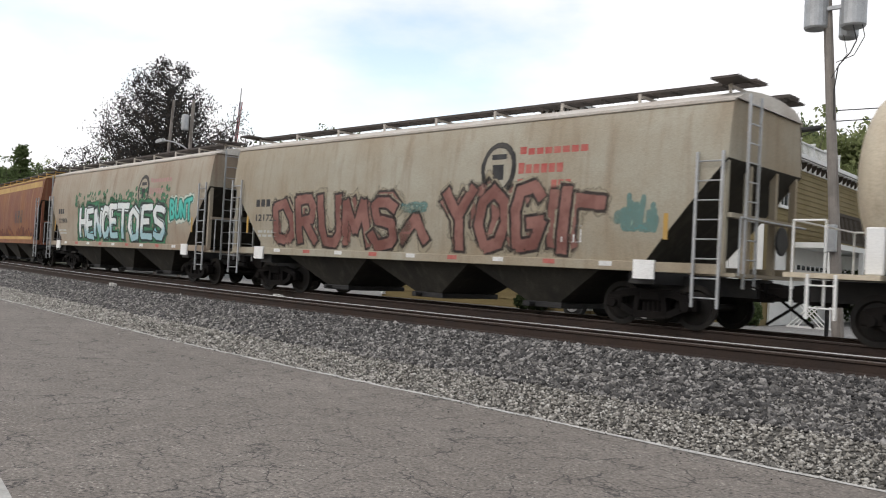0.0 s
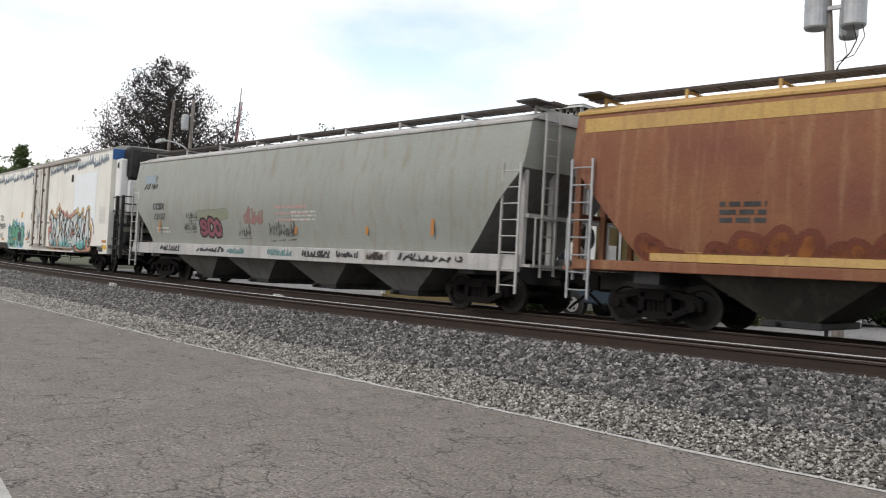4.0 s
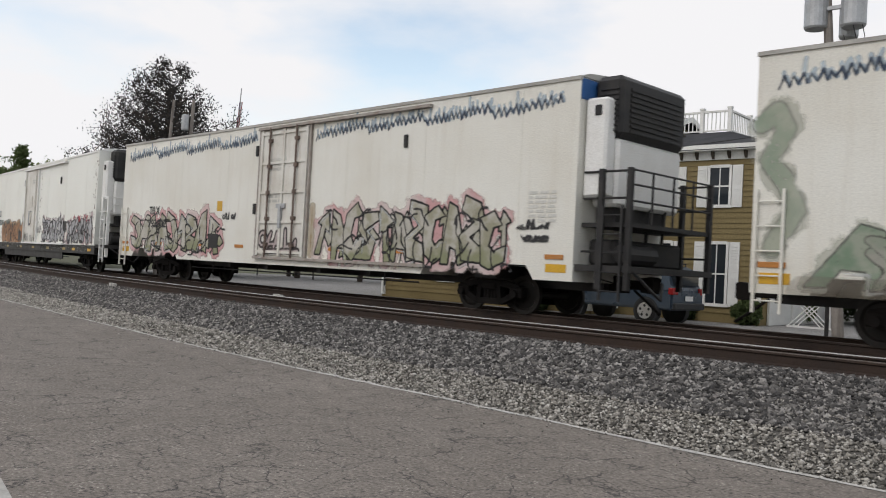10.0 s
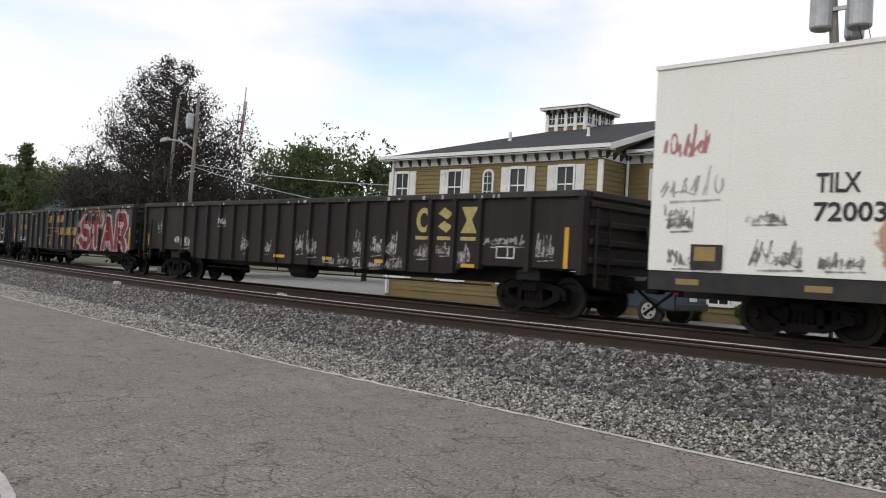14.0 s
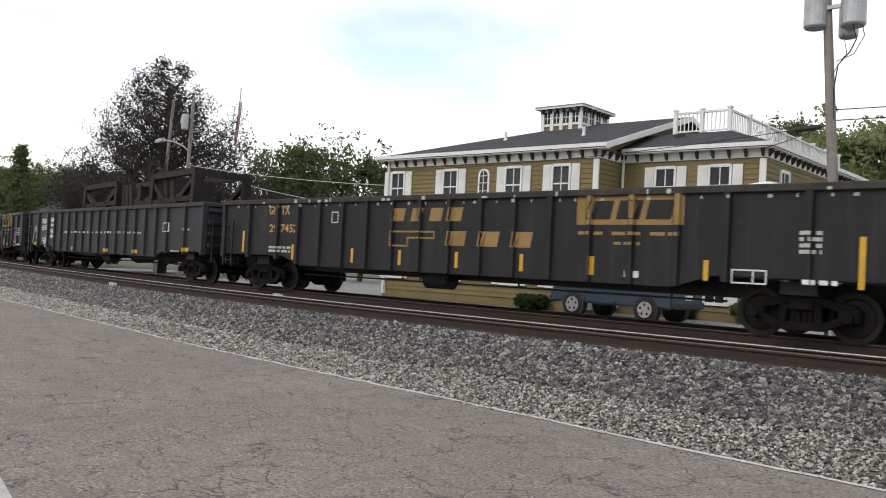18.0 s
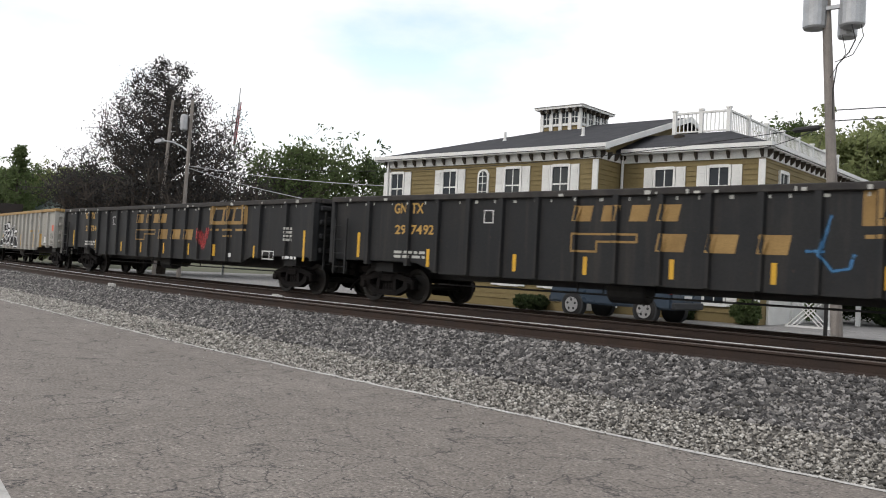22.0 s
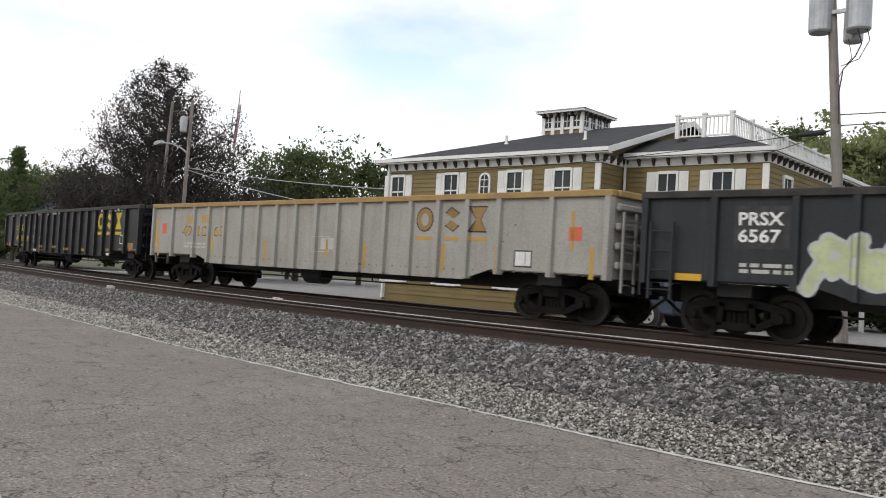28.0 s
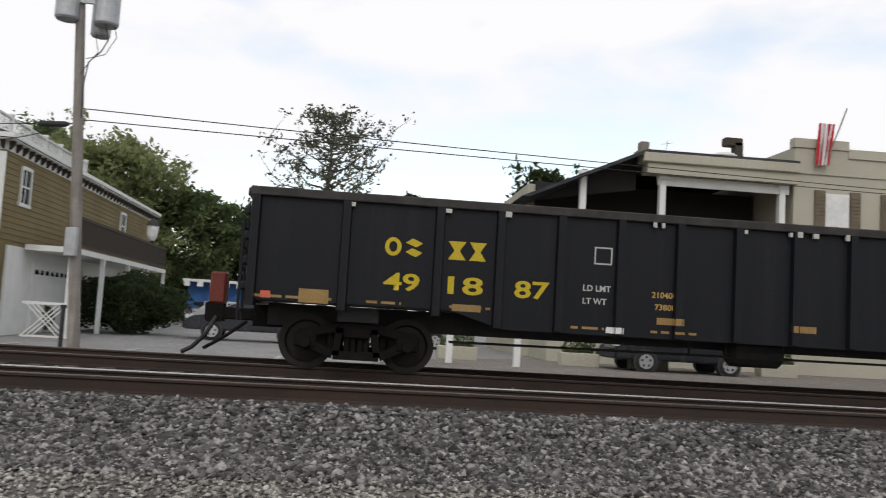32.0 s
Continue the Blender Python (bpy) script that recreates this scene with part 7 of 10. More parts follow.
def wild_strokes(n, x0, x1, z0, z1, seed, split=False):
    """Interlocked bends and arrows that spell nothing."""
    g = random.Random(seed)
    segs, groups = [], []
    H = z1 - z0
    for i in range(n):
        groups.append(len(segs))
        a, w = x0 + (x1 - x0) * i / n, (x1 - x0) / n * 1.2
        hi = z1 - g.uniform(0, 0.22) * H
        for _ in range(2):
            kind = g.randrange(4)
            if kind == 0:
                p = [(a + w * g.uniform(0, 0.25), z0 + g.uniform(0, 0.1) * H), (a + w * g.uniform(0.05, 0.4), z0 + 0.5 * H), (a + w * g.uniform(0.1, 0.5), hi), (a + w * g.uniform(0.6, 1.0), hi - g.uniform(0, 0.3) * H)]
            elif kind == 1:
                c = (a + w * 0.5, z0 + H * g.uniform(0.3, 0.65))
                r = w * g.uniform(0.25, 0.45)
                p = smooth([(c[0] + r * math.cos(q), c[1] + r * 0.95 * math.sin(q)) for q in np.arange(g.uniform(0, 2), g.uniform(4.6, 6.6), 0.8)], 3)
            elif kind == 2:
                p = smooth([(a + w * g.uniform(0.6, 1.0), hi), (a + w * g.uniform(0, 0.3), z0 + 0.72 * H), (a + w * g.uniform(0.7, 1.0), z0 + 0.38 * H), (a + w * g.uniform(0, 0.4), z0 + g.uniform(0, 0.1) * H)], 4)
            else:
                p = [(a + w * g.uniform(0, 0.2), hi - g.uniform(0, 0.4) * H), (a + w * 0.5, z0 + g.uniform(0, 0.3) * H), (a + w * g.uniform(0.8, 1.05), hi)]
            segs += list(zip(p, p[1:]))
        if g.random() < 0.5:
            q = (a + w * g.uniform(0.4, 1.0), z0 + H * g.uniform(0.1, 0.5))
            segs.append((q, (q[0] + w * g.uniform(0.2, 0.5), q[1] - H * g.uniform(0.05, 0.2))))
    if split:
        return [segs[a:b] for a, b in zip(groups, groups[1:] + [len(segs)])]
    return segs


def inner_lines(n, x0, x1, z0, z1, seed):
    """Thin curls and cuts drawn over a painted piece."""
    g = random.Random(seed)
    segs = []
    for _ in range(n):
        x, z, a = g.uniform(x0, x1), g.uniform(z0, z1), g.uniform(0, 6.28)
        p = [(x, z)]
        for k in range(5):
            a += g.uniform(-0.9, 0.9)
            x, z = x + 0.13 * math.cos(a), min(max(z + 0.16 * math.sin(a), z0), z1)
            p.append((x, z))
        p = smooth(p, 3)
        segs += list(zip(p, p[1:]))
    return segs


def scribble(x0, x1, z0, z1, seed, loops=7):
    """A quick handwritten tag: jagged joined strokes, a loop now and then, and an underline."""
    g = random.Random(seed)
    segs, w, H = [], (x1 - x0) / loops, z1 - z0
    last = None
    for i in range(loops):
        a = x0 + w * i
        tall = g.choice((0.55, 0.7, 1.0))
        if g.random() < 0.3:
            c, r = (a + w * 0.5, z0 + H * 0.3 * tall + 0.1 * H), w * g.uniform(0.3, 0.5)
            p = [(c[0] + r * math.cos(q), c[1] + H * 0.3 * tall * math.sin(q)) for q in np.arange(g.uniform(0, 3), g.uniform(6.5, 9.0), 0.7)]
        else:
            p = [(a + w * g.uniform(-0.15, 0.5) + 0.25 * w * (k % 2), z0 + H * (g.uniform(0.6, 1.0) * tall if k % 2 else g.uniform(0, 0.22))) for k in range(g.randint(3, 5))]
        if last and g.random() < 0.6:
            p = [last] + p
        segs += list(zip(p, p[1:]))
        last = p[-1]
    if g.random() < 0.6:
        segs.append(((x0 + (x1 - x0) * 0.95, z0 - 0.1 * H), (x0 + (x1 - x0) * 0.15, z0 - 0.16 * H)))
    return segs


SPRAY = {}


def spray(name, fill, fill2, outline, halo=None, edge=0.045, reach=0.16, fade=1.0, patch=1.6, low=None, split=None):
    """Spray paint read off a painted width: outline, blended fill, and an uneven cloud round it."""
    if name in SPRAY:
        return SPRAY[name]
    m, tr, b = nodes_of(name)
    at = tr.nodes.new("ShaderNodeAttribute")
    at.attribute_name = "width"
    sd = at.outputs["Fac"]
    wob = ramp_node(tr, noise_node(tr, 6, 4), 0.3, 0.7, -0.012, 0.012)
    add = tr.nodes.new("ShaderNodeMath")
    tr.links.new(sd, add.inputs[0])
    tr.links.new(wob, add.inputs[1])
    sd = add.outputs[0]
    col = mix_node(tr, ramp_node(tr, noise_node(tr, patch, 3), 0.4, 0.6), fill, fill2)
    if low:
        co = tr.nodes.new("ShaderNodeTexCoord")
        sep = tr.nodes.new("ShaderNodeSeparateXYZ")
        tr.links.new(co.outputs["Object"], sep.inputs[0])
        h = tr.nodes.new("ShaderNodeMath")
        tr.links.new(sep.outputs["Z"], h.inputs[0])
        tr.links.new(ramp_node(tr, noise_node(tr, 1.2, 3), 0.3, 0.7, -0.25, 0.25), h.inputs[1])
        col = mix_node(tr, ramp_node(tr, h.outputs[0], split - 0.12, split + 0.12, 1, 0), col, low)
    line = ramp_node(tr, sd, edge - 0.012, edge + 0.012, 1, 0)
    col = mix_node(tr, line, col, outline)
    if halo:
        cloud = ramp_node(tr, sd, -edge - 0.012, -edge + 0.012, 1, 0)
        col = mix_node(tr, cloud, col, mix_node(tr, ramp_node(tr, noise_node(tr, 0.9, 2), 0.42, 0.58), halo[0], halo[-1]))
        ragged = tr.nodes.new("ShaderNodeMath")
        tr.links.new(sd, ragged.inputs[0])
        tr.links.new(ramp_node(tr, noise_node(tr, 2.2, 5), 0.3, 0.7, -0.12, 0.12), ragged.inputs[1])
        alpha = ramp_node(tr, ragged.outputs[0], -reach - 0.05, -reach + 0.03)
    else:
        alpha = ramp_node(tr, sd, -edge - 0.012, -edge + 0.012)
    worn = ramp_node(tr, noise_node(tr, 14, 5, 0.7), 0.25, 0.45, fade * 0.7, fade)
    tr.links.new(col, b.inputs["Base Color"])
    tr.links.new(tr_mul(tr, alpha, worn), b.inputs["Alpha"])
    b.inputs["Roughness"].default_value = 0.6
    b.inputs["Specular IOR Level"].default_value = 0.25
    SPRAY[name] = m
    return m


def graffiti(car, segs, thick, mat, margin=0.3, cell=0.045, name="graffiti", label="", zmin=0.8, out=0.005, square=False, polys=()):
    """Lays spray paint on the side of a car: a fine sheet that follows posts and bends and carries its distance from the strokes."""
    P = np.array([[a, b] for a, b in segs] + [[q, p[(k + 1) % len(p)]] for p in polys for k, q in enumerate(p)], float)
    x0, x1 = P[..., 0].min() - margin - thick, P[..., 0].max() + margin + thick
    z0, z1 = max(P[..., 1].min() - margin - thick, zmin), P[..., 1].max() + margin + thick
    nx, nz = int((x1 - x0) / cell) + 1, int((z1 - z0) / cell) + 1
    X, Z = np.meshgrid(np.linspace(x0, x1, nx), np.linspace(z0, z1, nz), indexing="ij")
    sd = np.full(X.shape, -9.0)
    for (ax, az), (bx, bz) in segs:
        dx, dz = bx - ax, bz - az
        L = math.hypot(dx, dz) + 1e-9
        if square:
            u, v = ((X - ax) * dx + (Z - az) * dz) / L, ((Z - az) * dx - (X - ax) * dz) / L
            d = np.maximum(np.abs(u - L / 2) - L / 2 - 0.55 * thick, np.abs(v) - thick)
        else:
            t = np.clip(((X - ax) * dx + (Z - az) * dz) / L ** 2, 0, 1)
            d = np.hypot(X - ax - t * dx, Z - az - t * dz) - thick
        sd = np.maximum(sd, -d)
    for p in polys:
        near, inside = np.full(X.shape, 9.0), np.zeros(X.shape, bool)
        for (ax, az), (bx, bz) in zip(p, list(p[1:]) + [p[0]]):
            dx, dz = bx - ax, bz - az
            t = np.clip(((X - ax) * dx + (Z - az) * dz) / (dx * dx + dz * dz + 1e-9), 0, 1)
            near = np.minimum(near, np.hypot(X - ax - t * dx, Z - az - t * dz))
            if abs(dz) > 1e-9:
                inside ^= ((az > Z) != (bz > Z)) & (X < ax + (Z - az) * dx / dz)
        sd = np.maximum(sd, np.where(inside, near, -near))
    side = SURF[car.name]
    zs = np.linspace(z0, z1, nz)
    xs = np.linspace(x0, x1, nx)
    Y = np.array([[side(float(x), float(z)) for z in zs] for x in xs]) - out
    keep = sd > -margin
    idx = -np.ones(X.shape, int)
    quad = keep[:-1, :-1] | keep[1:, :-1] | keep[:-1, 1:] | keep[1:, 1:]
    used = np.zeros(X.shape, bool)
    used[:-1, :-1] |= quad
    used[1:, :-1] |= quad
    used[:-1, 1:] |= quad
    used[1:, 1:] |= quad
    idx[used] = np.arange(used.sum())
    verts = np.stack([X[used], Y[used], Z[used]], -1)
    qi, qj = np.nonzero(quad)
    a, b, c, d = idx[qi, qj], idx[qi + 1, qj], idx[qi + 1, qj + 1], idx[qi, qj + 1]
    tris = np.concatenate([np.stack([a, b, c], -1), np.stack([a, c, d], -1)])
    ob = soup(name, verts, tris, mat, car)
    layer = ob.data.attributes.new("width", "FLOAT", "POINT")
    layer.data.foreach_set("value", sd[used].astype(np.float32))
    if label:
        ob["label"] = label
    return ob


def lettering(car, txt, x, z, w, h, mat, y=None, name="lettering"):
    """Stencilled characters fitted to a box on the near side."""
    cu = bpy.data.curves.new("text", "FONT")
    cu.body, cu.resolution_u, cu.offset = txt, 3, 0.022
    ob = bpy.data.objects.new("text", cu)
    scene.collection.objects.link(ob)
    me = bpy.data.meshes.new_from_object(ob.evaluated_get(bpy.context.evaluated_depsgraph_get()))
    bpy.data.objects.remove(ob)
    co = np.array([v.co[:] for v in me.vertices])
    lo, hi = co.min(0), co.max(0)
    yy = (SURF[car.name](x + w / 2, z + h / 2) if y is None else y) - {"car_letters": 0.02, "letter_outline": 0.003}.get(name, 0.005)
    for v in me.vertices:
        v.co = (x + (v.co.x - lo[0]) / (hi[0] - lo[0]) * w, yy, z + (v.co.y - lo[1]) / (hi[1] - lo[1]) * h)
    me.materials.clear()
    me.materials.append(mat)
    return link(name, me, car)


def painted(car, x0, x1, z0, z1, mat, name="painted_panel", slant=0.0, label="", out=0.004):
    """A flat painted patch that follows the side, posts and all."""
    n = max(int((x1 - x0) / 0.03), 1)
    side = SURF[car.name]
    verts, faces = [], []
    for i in range(n + 1):
        x = x0 + (x1 - x0) * i / n
        verts += [(x, side(x, (z0 + z1) / 2) - out, z0), (x + slant, side(x + slant, (z0 + z1) / 2) - out, z1)]
        if i:
            faces.append((2 * i - 2, 2 * i, 2 * i + 1, 2 * i - 1))
    return arrays(name, verts, faces, mat, car, label)


def plain_mark(car, x0, x1, z0, z1, mat, kind, name="letter_block", out=0.004):
    """A plain heavy figure in a letter's room: a ring, two stacked lozenges, or an hourglass."""
    cx, cz, w, h = (x0 + x1) / 2, (z0 + z1) / 2, (x1 - x0) / 2, (z1 - z0) / 2
    verts, faces, side = [], [], SURF[car.name]

    def quad(*q):
        k = len(verts)
        for i in range(7):
            for p, e in ((q[0], q[3]), (q[1], q[2])):
                x, z = p[0] + (e[0] - p[0]) * i / 6, p[1] + (e[1] - p[1]) * i / 6
                verts.append((x, side(x, z) - out, z))
        faces.extend((k + 2 * i, k + 2 * i + 1, k + 2 * i + 3, k + 2 * i + 2) for i in range(6))
    if kind == 0:
        ring = [(math.cos(math.pi * (i + 0.5) / 8), math.sin(math.pi * (i + 0.5) / 8)) for i in range(17)]
        for (a, b), (c, d) in zip(ring, ring[1:]):
            quad((cx + a * w, cz + b * h), (cx + a * w * 0.5, cz + b * h * 0.58), (cx + c * w * 0.5, cz + d * h * 0.58), (cx + c * w, cz + d * h))
    elif kind == 1:
        for s in (-1, 1):
            quad((cx - w, cz + s * h * 0.5), (cx + s * w * 0.2, cz + s * h * 0.06), (cx + w, cz + s * h * 0.5), (cx - s * w * 0.2, cz + s * h))
    else:
        for s in (-1, 1):
            quad((cx - w, cz + s * h), (cx - w * 0.3, cz), (cx + w * 0.3, cz), (cx + w, cz + s * h))
    return arrays(name, verts, faces, mat, car)


def frame_mark(car, x0, x1, z0, z1, mat, t=0.025, split=False):
    """A stencilled box outline."""
    for a, b, c, d in ((x0, x1, z0, z0 + t), (x0, x1, z1 - t, z1), (x0, x0 + t, z0, z1), (x1 - t, x1, z0, z1)) + (((x0 + (x1 - x0) * 0.6, x0 + (x1 - x0) * 0.6 + t, z0, z1),) if split else ()):
        painted(car, a, b, c, d, mat, "stencil_box")


def small_print(car, x, z, w, h, mat, rows=2, seed=0):
    """Unreadable small stencilling as plain bars."""
    g = random.Random(seed)
    for r in range(rows):
        zz = z + h * r / rows
        xx = x
        while xx < x + w * 0.96:
            ww = min(g.uniform(0.1, 0.3), x + w - xx)
            painted(car, xx, xx + ww, zz, zz + h / rows * 0.62, mat, "small_print")
            xx += ww + 0.06


RED = surface("letter_red", (0.4, 0.08, 0.07), (0.45, 0.2, 0.16), (3, 40), 0.6, 0, 0.7)
FADED_RED = surface("letter_faded_red", (0.42, 0.24, 0.22), (0.4, 0.29, 0.26), (3, 40), 0.6, 0, 0.7)
FAINT = surface("letter_faint", (0.56, 0.56, 0.52), (0.62, 0.61, 0.57), (3, 40), 0.6, 0, 0.7)
GOLD = surface("letter_gold", (0.5, 0.38, 0.015), (0.42, 0.3, 0.04), (3, 40), 0.6, 0, 0.5)
AMBER = surface("letter_amber", (0.3, 0.19, 0.07), (0.21, 0.13, 0.05), (2, 40), 0.65, 0, 0.8)
OCHRE = surface("letter_ochre", (0.45, 0.27, 0.06), (0.4, 0.26, 0.1), (3, 40), 0.65, 0, 0.8)
DUSTY_YELLOW = surface("reflector_dusty", (0.3, 0.22, 0.08), (0.2, 0.16, 0.09), (3, 60), 0.6, 0, 0.7)
GREYL = surface("letter_grey", (0.38, 0.38, 0.35), (0.5, 0.5, 0.46), (3, 40), 0.6, 0, 0.8)
ORANGE = surface("patch_orange", (0.45, 0.18, 0.04), (0.4, 0.2, 0.08), (3, 40), 0.6, 0, 0.7)
PATCH = surface("patch_white", (0.74, 0.78, 0.79), (0.7, 0.73, 0.73), (1, 40), 0.55, 0, 0.6)
HOT = surface("patch_red", (0.6, 0.12, 0.06), (0.5, 0.12, 0.08), (3, 40), 0.6, 0, 0.6)

# beige hopper with red letters
S_RED = spray("spray_red", (0.2, 0.085, 0.07), (0.3, 0.15, 0.125), (0.04, 0.03, 0.028), ((0.34, 0.3, 0.22),), edge=0.032, reach=0.05, fade=0.85)
graffiti(hop_b, strokes_of("DRUMS", -5.4, -0.5, 1.5, 2.6, 3, 0.07), 0.17, S_RED, label="dark red outlined graffiti letters", zmin=1.32, square=True)
for q, ch in enumerate("DRUMS"):
    graffiti(hop_b, strokes_of(ch, -5.45 + 0.98 * q, -4.4 + 0.98 * q, 1.45, 2.62, 40 + q, 0.07), 0.15, S_RED, 0.06, 0.025, "graffiti_letter", zmin=1.32, square=True, out=0.008 + 0.0006 * q)
graffiti(hop_b, strokes_of("YOGI", 0.95, 4.4, 1.5, 2.75, 8, 0.08) + wild_strokes(1, 4.2, 5.1, 1.5, 2.5, 4) + [((-0.4, 1.6), (0.1, 2.1)), ((0.1, 2.1), (0.4, 1.6))], 0.16, S_RED, zmin=1.32, label="dark red outlined graffiti letters", square=True)
for q, ch in enumerate("YOGI"):
    graffiti(hop_b, strokes_of(ch, 0.95 + 0.9 * q, 1.95 + 0.9 * q, 1.45, 2.78, 60 + q, 0.07), 0.15, S_RED, 0.06, 0.025, "graffiti_letter", zmin=1.32, square=True, out=0.008 + 0.0006 * q)
S_TEALF = spray("spray_teal_faded", (0.1, 0.25, 0.24), (0.14, 0.28, 0.27), (0.1, 0.25, 0.24), edge=0.02, fade=0.6)
graffiti(hop_b, scribble(5.35, 6.25, 1.95, 2.5, 2) + scribble(5.5, 6.3, 1.85, 2.1, 5), 0.025, S_TEALF, 0.06, 0.025, "tag")
graffiti(hop_b, scribble(-0.4, 0.45, 2.3, 2.55, 4, 4), 0.02, S_TEALF, 0.06, 0.025, "tag")
for hc, f in ((hop_b, 1), (hop_c, 0.75)):
    for r, (za, wa) in enumerate(((3.32, 1.7), (2.99, 1.15), (2.66, 1.35))):
        n = 8 - 2 * (r == 1)
        for k in range(n):
            x = 3.02 + wa * k / n
            if r == 2 and k in (3, 4):
                continue
            painted(hc, x, x + wa / n * 0.78, za, za + (0.22 if k == 0 else 0.18), RED if hc is hop_b else FADED_RED, "faded_mark")
    ring = [((2.48 + 0.42 * math.cos(a), 3.12 + 0.5 * math.sin(a)), (2.48 + 0.42 * math.cos(a + 0.3), 3.12 + 0.5 * math.sin(a + 0.3))) for a in np.arange(0, 6.28, 0.3)]
    graffiti(hc, ring, 0.045, spray("emblem_black", (0.03, 0.03, 0.03), (0.06, 0.055, 0.05), (0.03, 0.03, 0.03), edge=0.01), 0.06, 0.025, "emblem_ring", "round black emblem ring")
    painted(hc, 2.33, 2.63, 2.88, 3.2, LETTER_BLACK, "emblem_shield")
    painted(hc, 2.28, 2.68, 3.28, 3.42, LETTER_BLACK, "emblem_crest")
    for k in range(3):
        painted(hc, -6.3 + 0.24 * k, -6.12 + 0.24 * k, 2.43, 2.63, LETTER_BLACK, "faded_mark")
    plate(hc, "jack_pad", 6.02, 1.16, 0.42, 0.34, WHITE, -HALF + 0.02, 0.05, "white steel jacking plate")
    plate(hc, "jack_pad", -6.02, 1.16, 0.42, 0.34, WHITE, -HALF + 0.02, 0.05, "white steel jacking plate")
    for k in range(9):
        plate(hc, "reflector", -5.2 + k * 1.3, 1.24, 0.28, 0.09, RED if k % 2 else LETTER_WHITE, -HALF + 0.012, 0.006)
    for x in (-6.75, 6.35):
        painted(hc, x, x + 0.09, 1.7, 2.45, OCHRE, "reflector")
    small_print(hc, -6.2, 1.6, 0.9, 0.22, GREYL, 2, 3)
lettering(hop_b, "121726", -6.3, 2.03, 1.0, 0.19, LETTER_BLACK)
lettering(hop_c, "121806", -6.2, 2.06, 1.0, 0.19, LETTER_BLACK)
frame_mark(hop_b, 4.15, 4.62, 1.62, 1.95, LETTER_WHITE, 0.03, True)

# beige hopper with the pale blue letters on a green cloud
T_ICE = spray("letter_ice", (0.62, 0.68, 0.68), (0.7, 0.72, 0.7), (0.02, 0.03, 0.028), edge=0.02, low=(0.34, 0.52, 0.56), split=1.8, patch=2.2)
S_ICE = spray("spray_ice", (0.62, 0.72, 0.73), (0.72, 0.76, 0.74), (0.03, 0.045, 0.04), ((0.03, 0.14, 0.07), (0.05, 0.2, 0.1)), reach=0.13, low=(0.22, 0.5, 0.55), split=1.9)
for k, (word, a, b) in enumerate((("HENCE", -3.75, 0.35), ("TOES", 0.25, 4.45))):
    graffiti(hop_c, strokes_of(word, a, b, 1.5, 2.6, 6 + k, 0.05), 0.15, S_ICE, 0.34, 0.04, label="pale blue graffiti letters on a green cloud", zmin=1.32, square=True, out=0.005 + 0.002 * k)
    for q, ch in enumerate(word):
        c = a + (b - a) * (q + 0.5) / len(word)
        graffiti(hop_c, strokes_of(ch, c - 0.52 * (b - a) / len(word), c + 0.5 * (b - a) / len(word), 1.48, 2.62, 90 + 7 * q + k, 0.06), 0.125, T_ICE, 0.05, 0.025, "graffiti_letter", zmin=1.32, square=True, out=0.009 + 0.0006 * q)
g_dots = random.Random(5)
dots = []
for _ in range(110):
    x, z = g_dots.uniform(-4.3, 4.6), 2.72 + 0.5 * g_dots.random() ** 2
    dots.append(((x, z), (x + 0.02, z + 0.03)))
graffiti(hop_c, dots, 0.045, spray("spray_green_dots", (0.05, 0.17, 0.09), (0.08, 0.22, 0.12), (0.05, 0.17, 0.09), edge=0.02, fade=0.8), 0.1, 0.035, "spray_speckle")
S_TEAL = spray("spray_teal", (0.05, 0.4, 0.34), (0.1, 0.5, 0.42), (0.02, 0.13, 0.1), ((0.5, 0.55, 0.48),), edge=0.03, reach=0.05)
graffiti(hop_c, strokes_of("BUNT", 4.75, 6.35, 2.15, 2.72, 9), 0.085, S_TEAL, 0.14, 0.03, label="teal graffiti letters")

# rust-orange hopper
# three faded slanted marks, and a pale band of older paint under the roof
for k in range(3):
    for q in (0.0, 0.26):
        painted(hop_d, 1.75 + k * 0.62 + q, 1.86 + k * 0.62 + q, 2.12, 2.72, LETTER_BLACK, "faded_mark", 0.07)
    painted(hop_d, 1.86 + k * 0.62, 2.01 + k * 0.62, 2.12 + 0.25 * (k % 2), 2.22 + 0.25 * (k % 2), LETTER_BLACK, "faded_mark", 0.02)
painted(hop_d, -6.9, 6.9, 3.72, 3.98, P_CNWY, "paint_band", out=0.03)
painted(hop_d, -5.4, 5.4, 1.32, 1.5, P_CNWY, "paint_band", out=0.012)
small_print(hop_d, -4.1, 2.0, 0.8, 0.4, LETTER_BLACK, 3, 5)
frame_mark(hop_d, 5.2, 5.75, 1.5, 1.78, LETTER_BLACK, 0.03, True)
S_SCAB = spray("rust_scabs", (0.12, 0.035, 0.022), (0.3, 0.11, 0.03), (0.16, 0.05, 0.03), edge=0.06, fade=0.8)
graffiti(hop_d, [((x, 1.45 + 0.2 * math.sin(x * 3)), (x + 0.2, 1.5 + 0.25 * math.cos(x * 2))) for x in np.arange(-5.5, 5.6, 0.45)], 0.16, S_SCAB, 0.1, 0.05, "rust_patch", zmin=1.32)

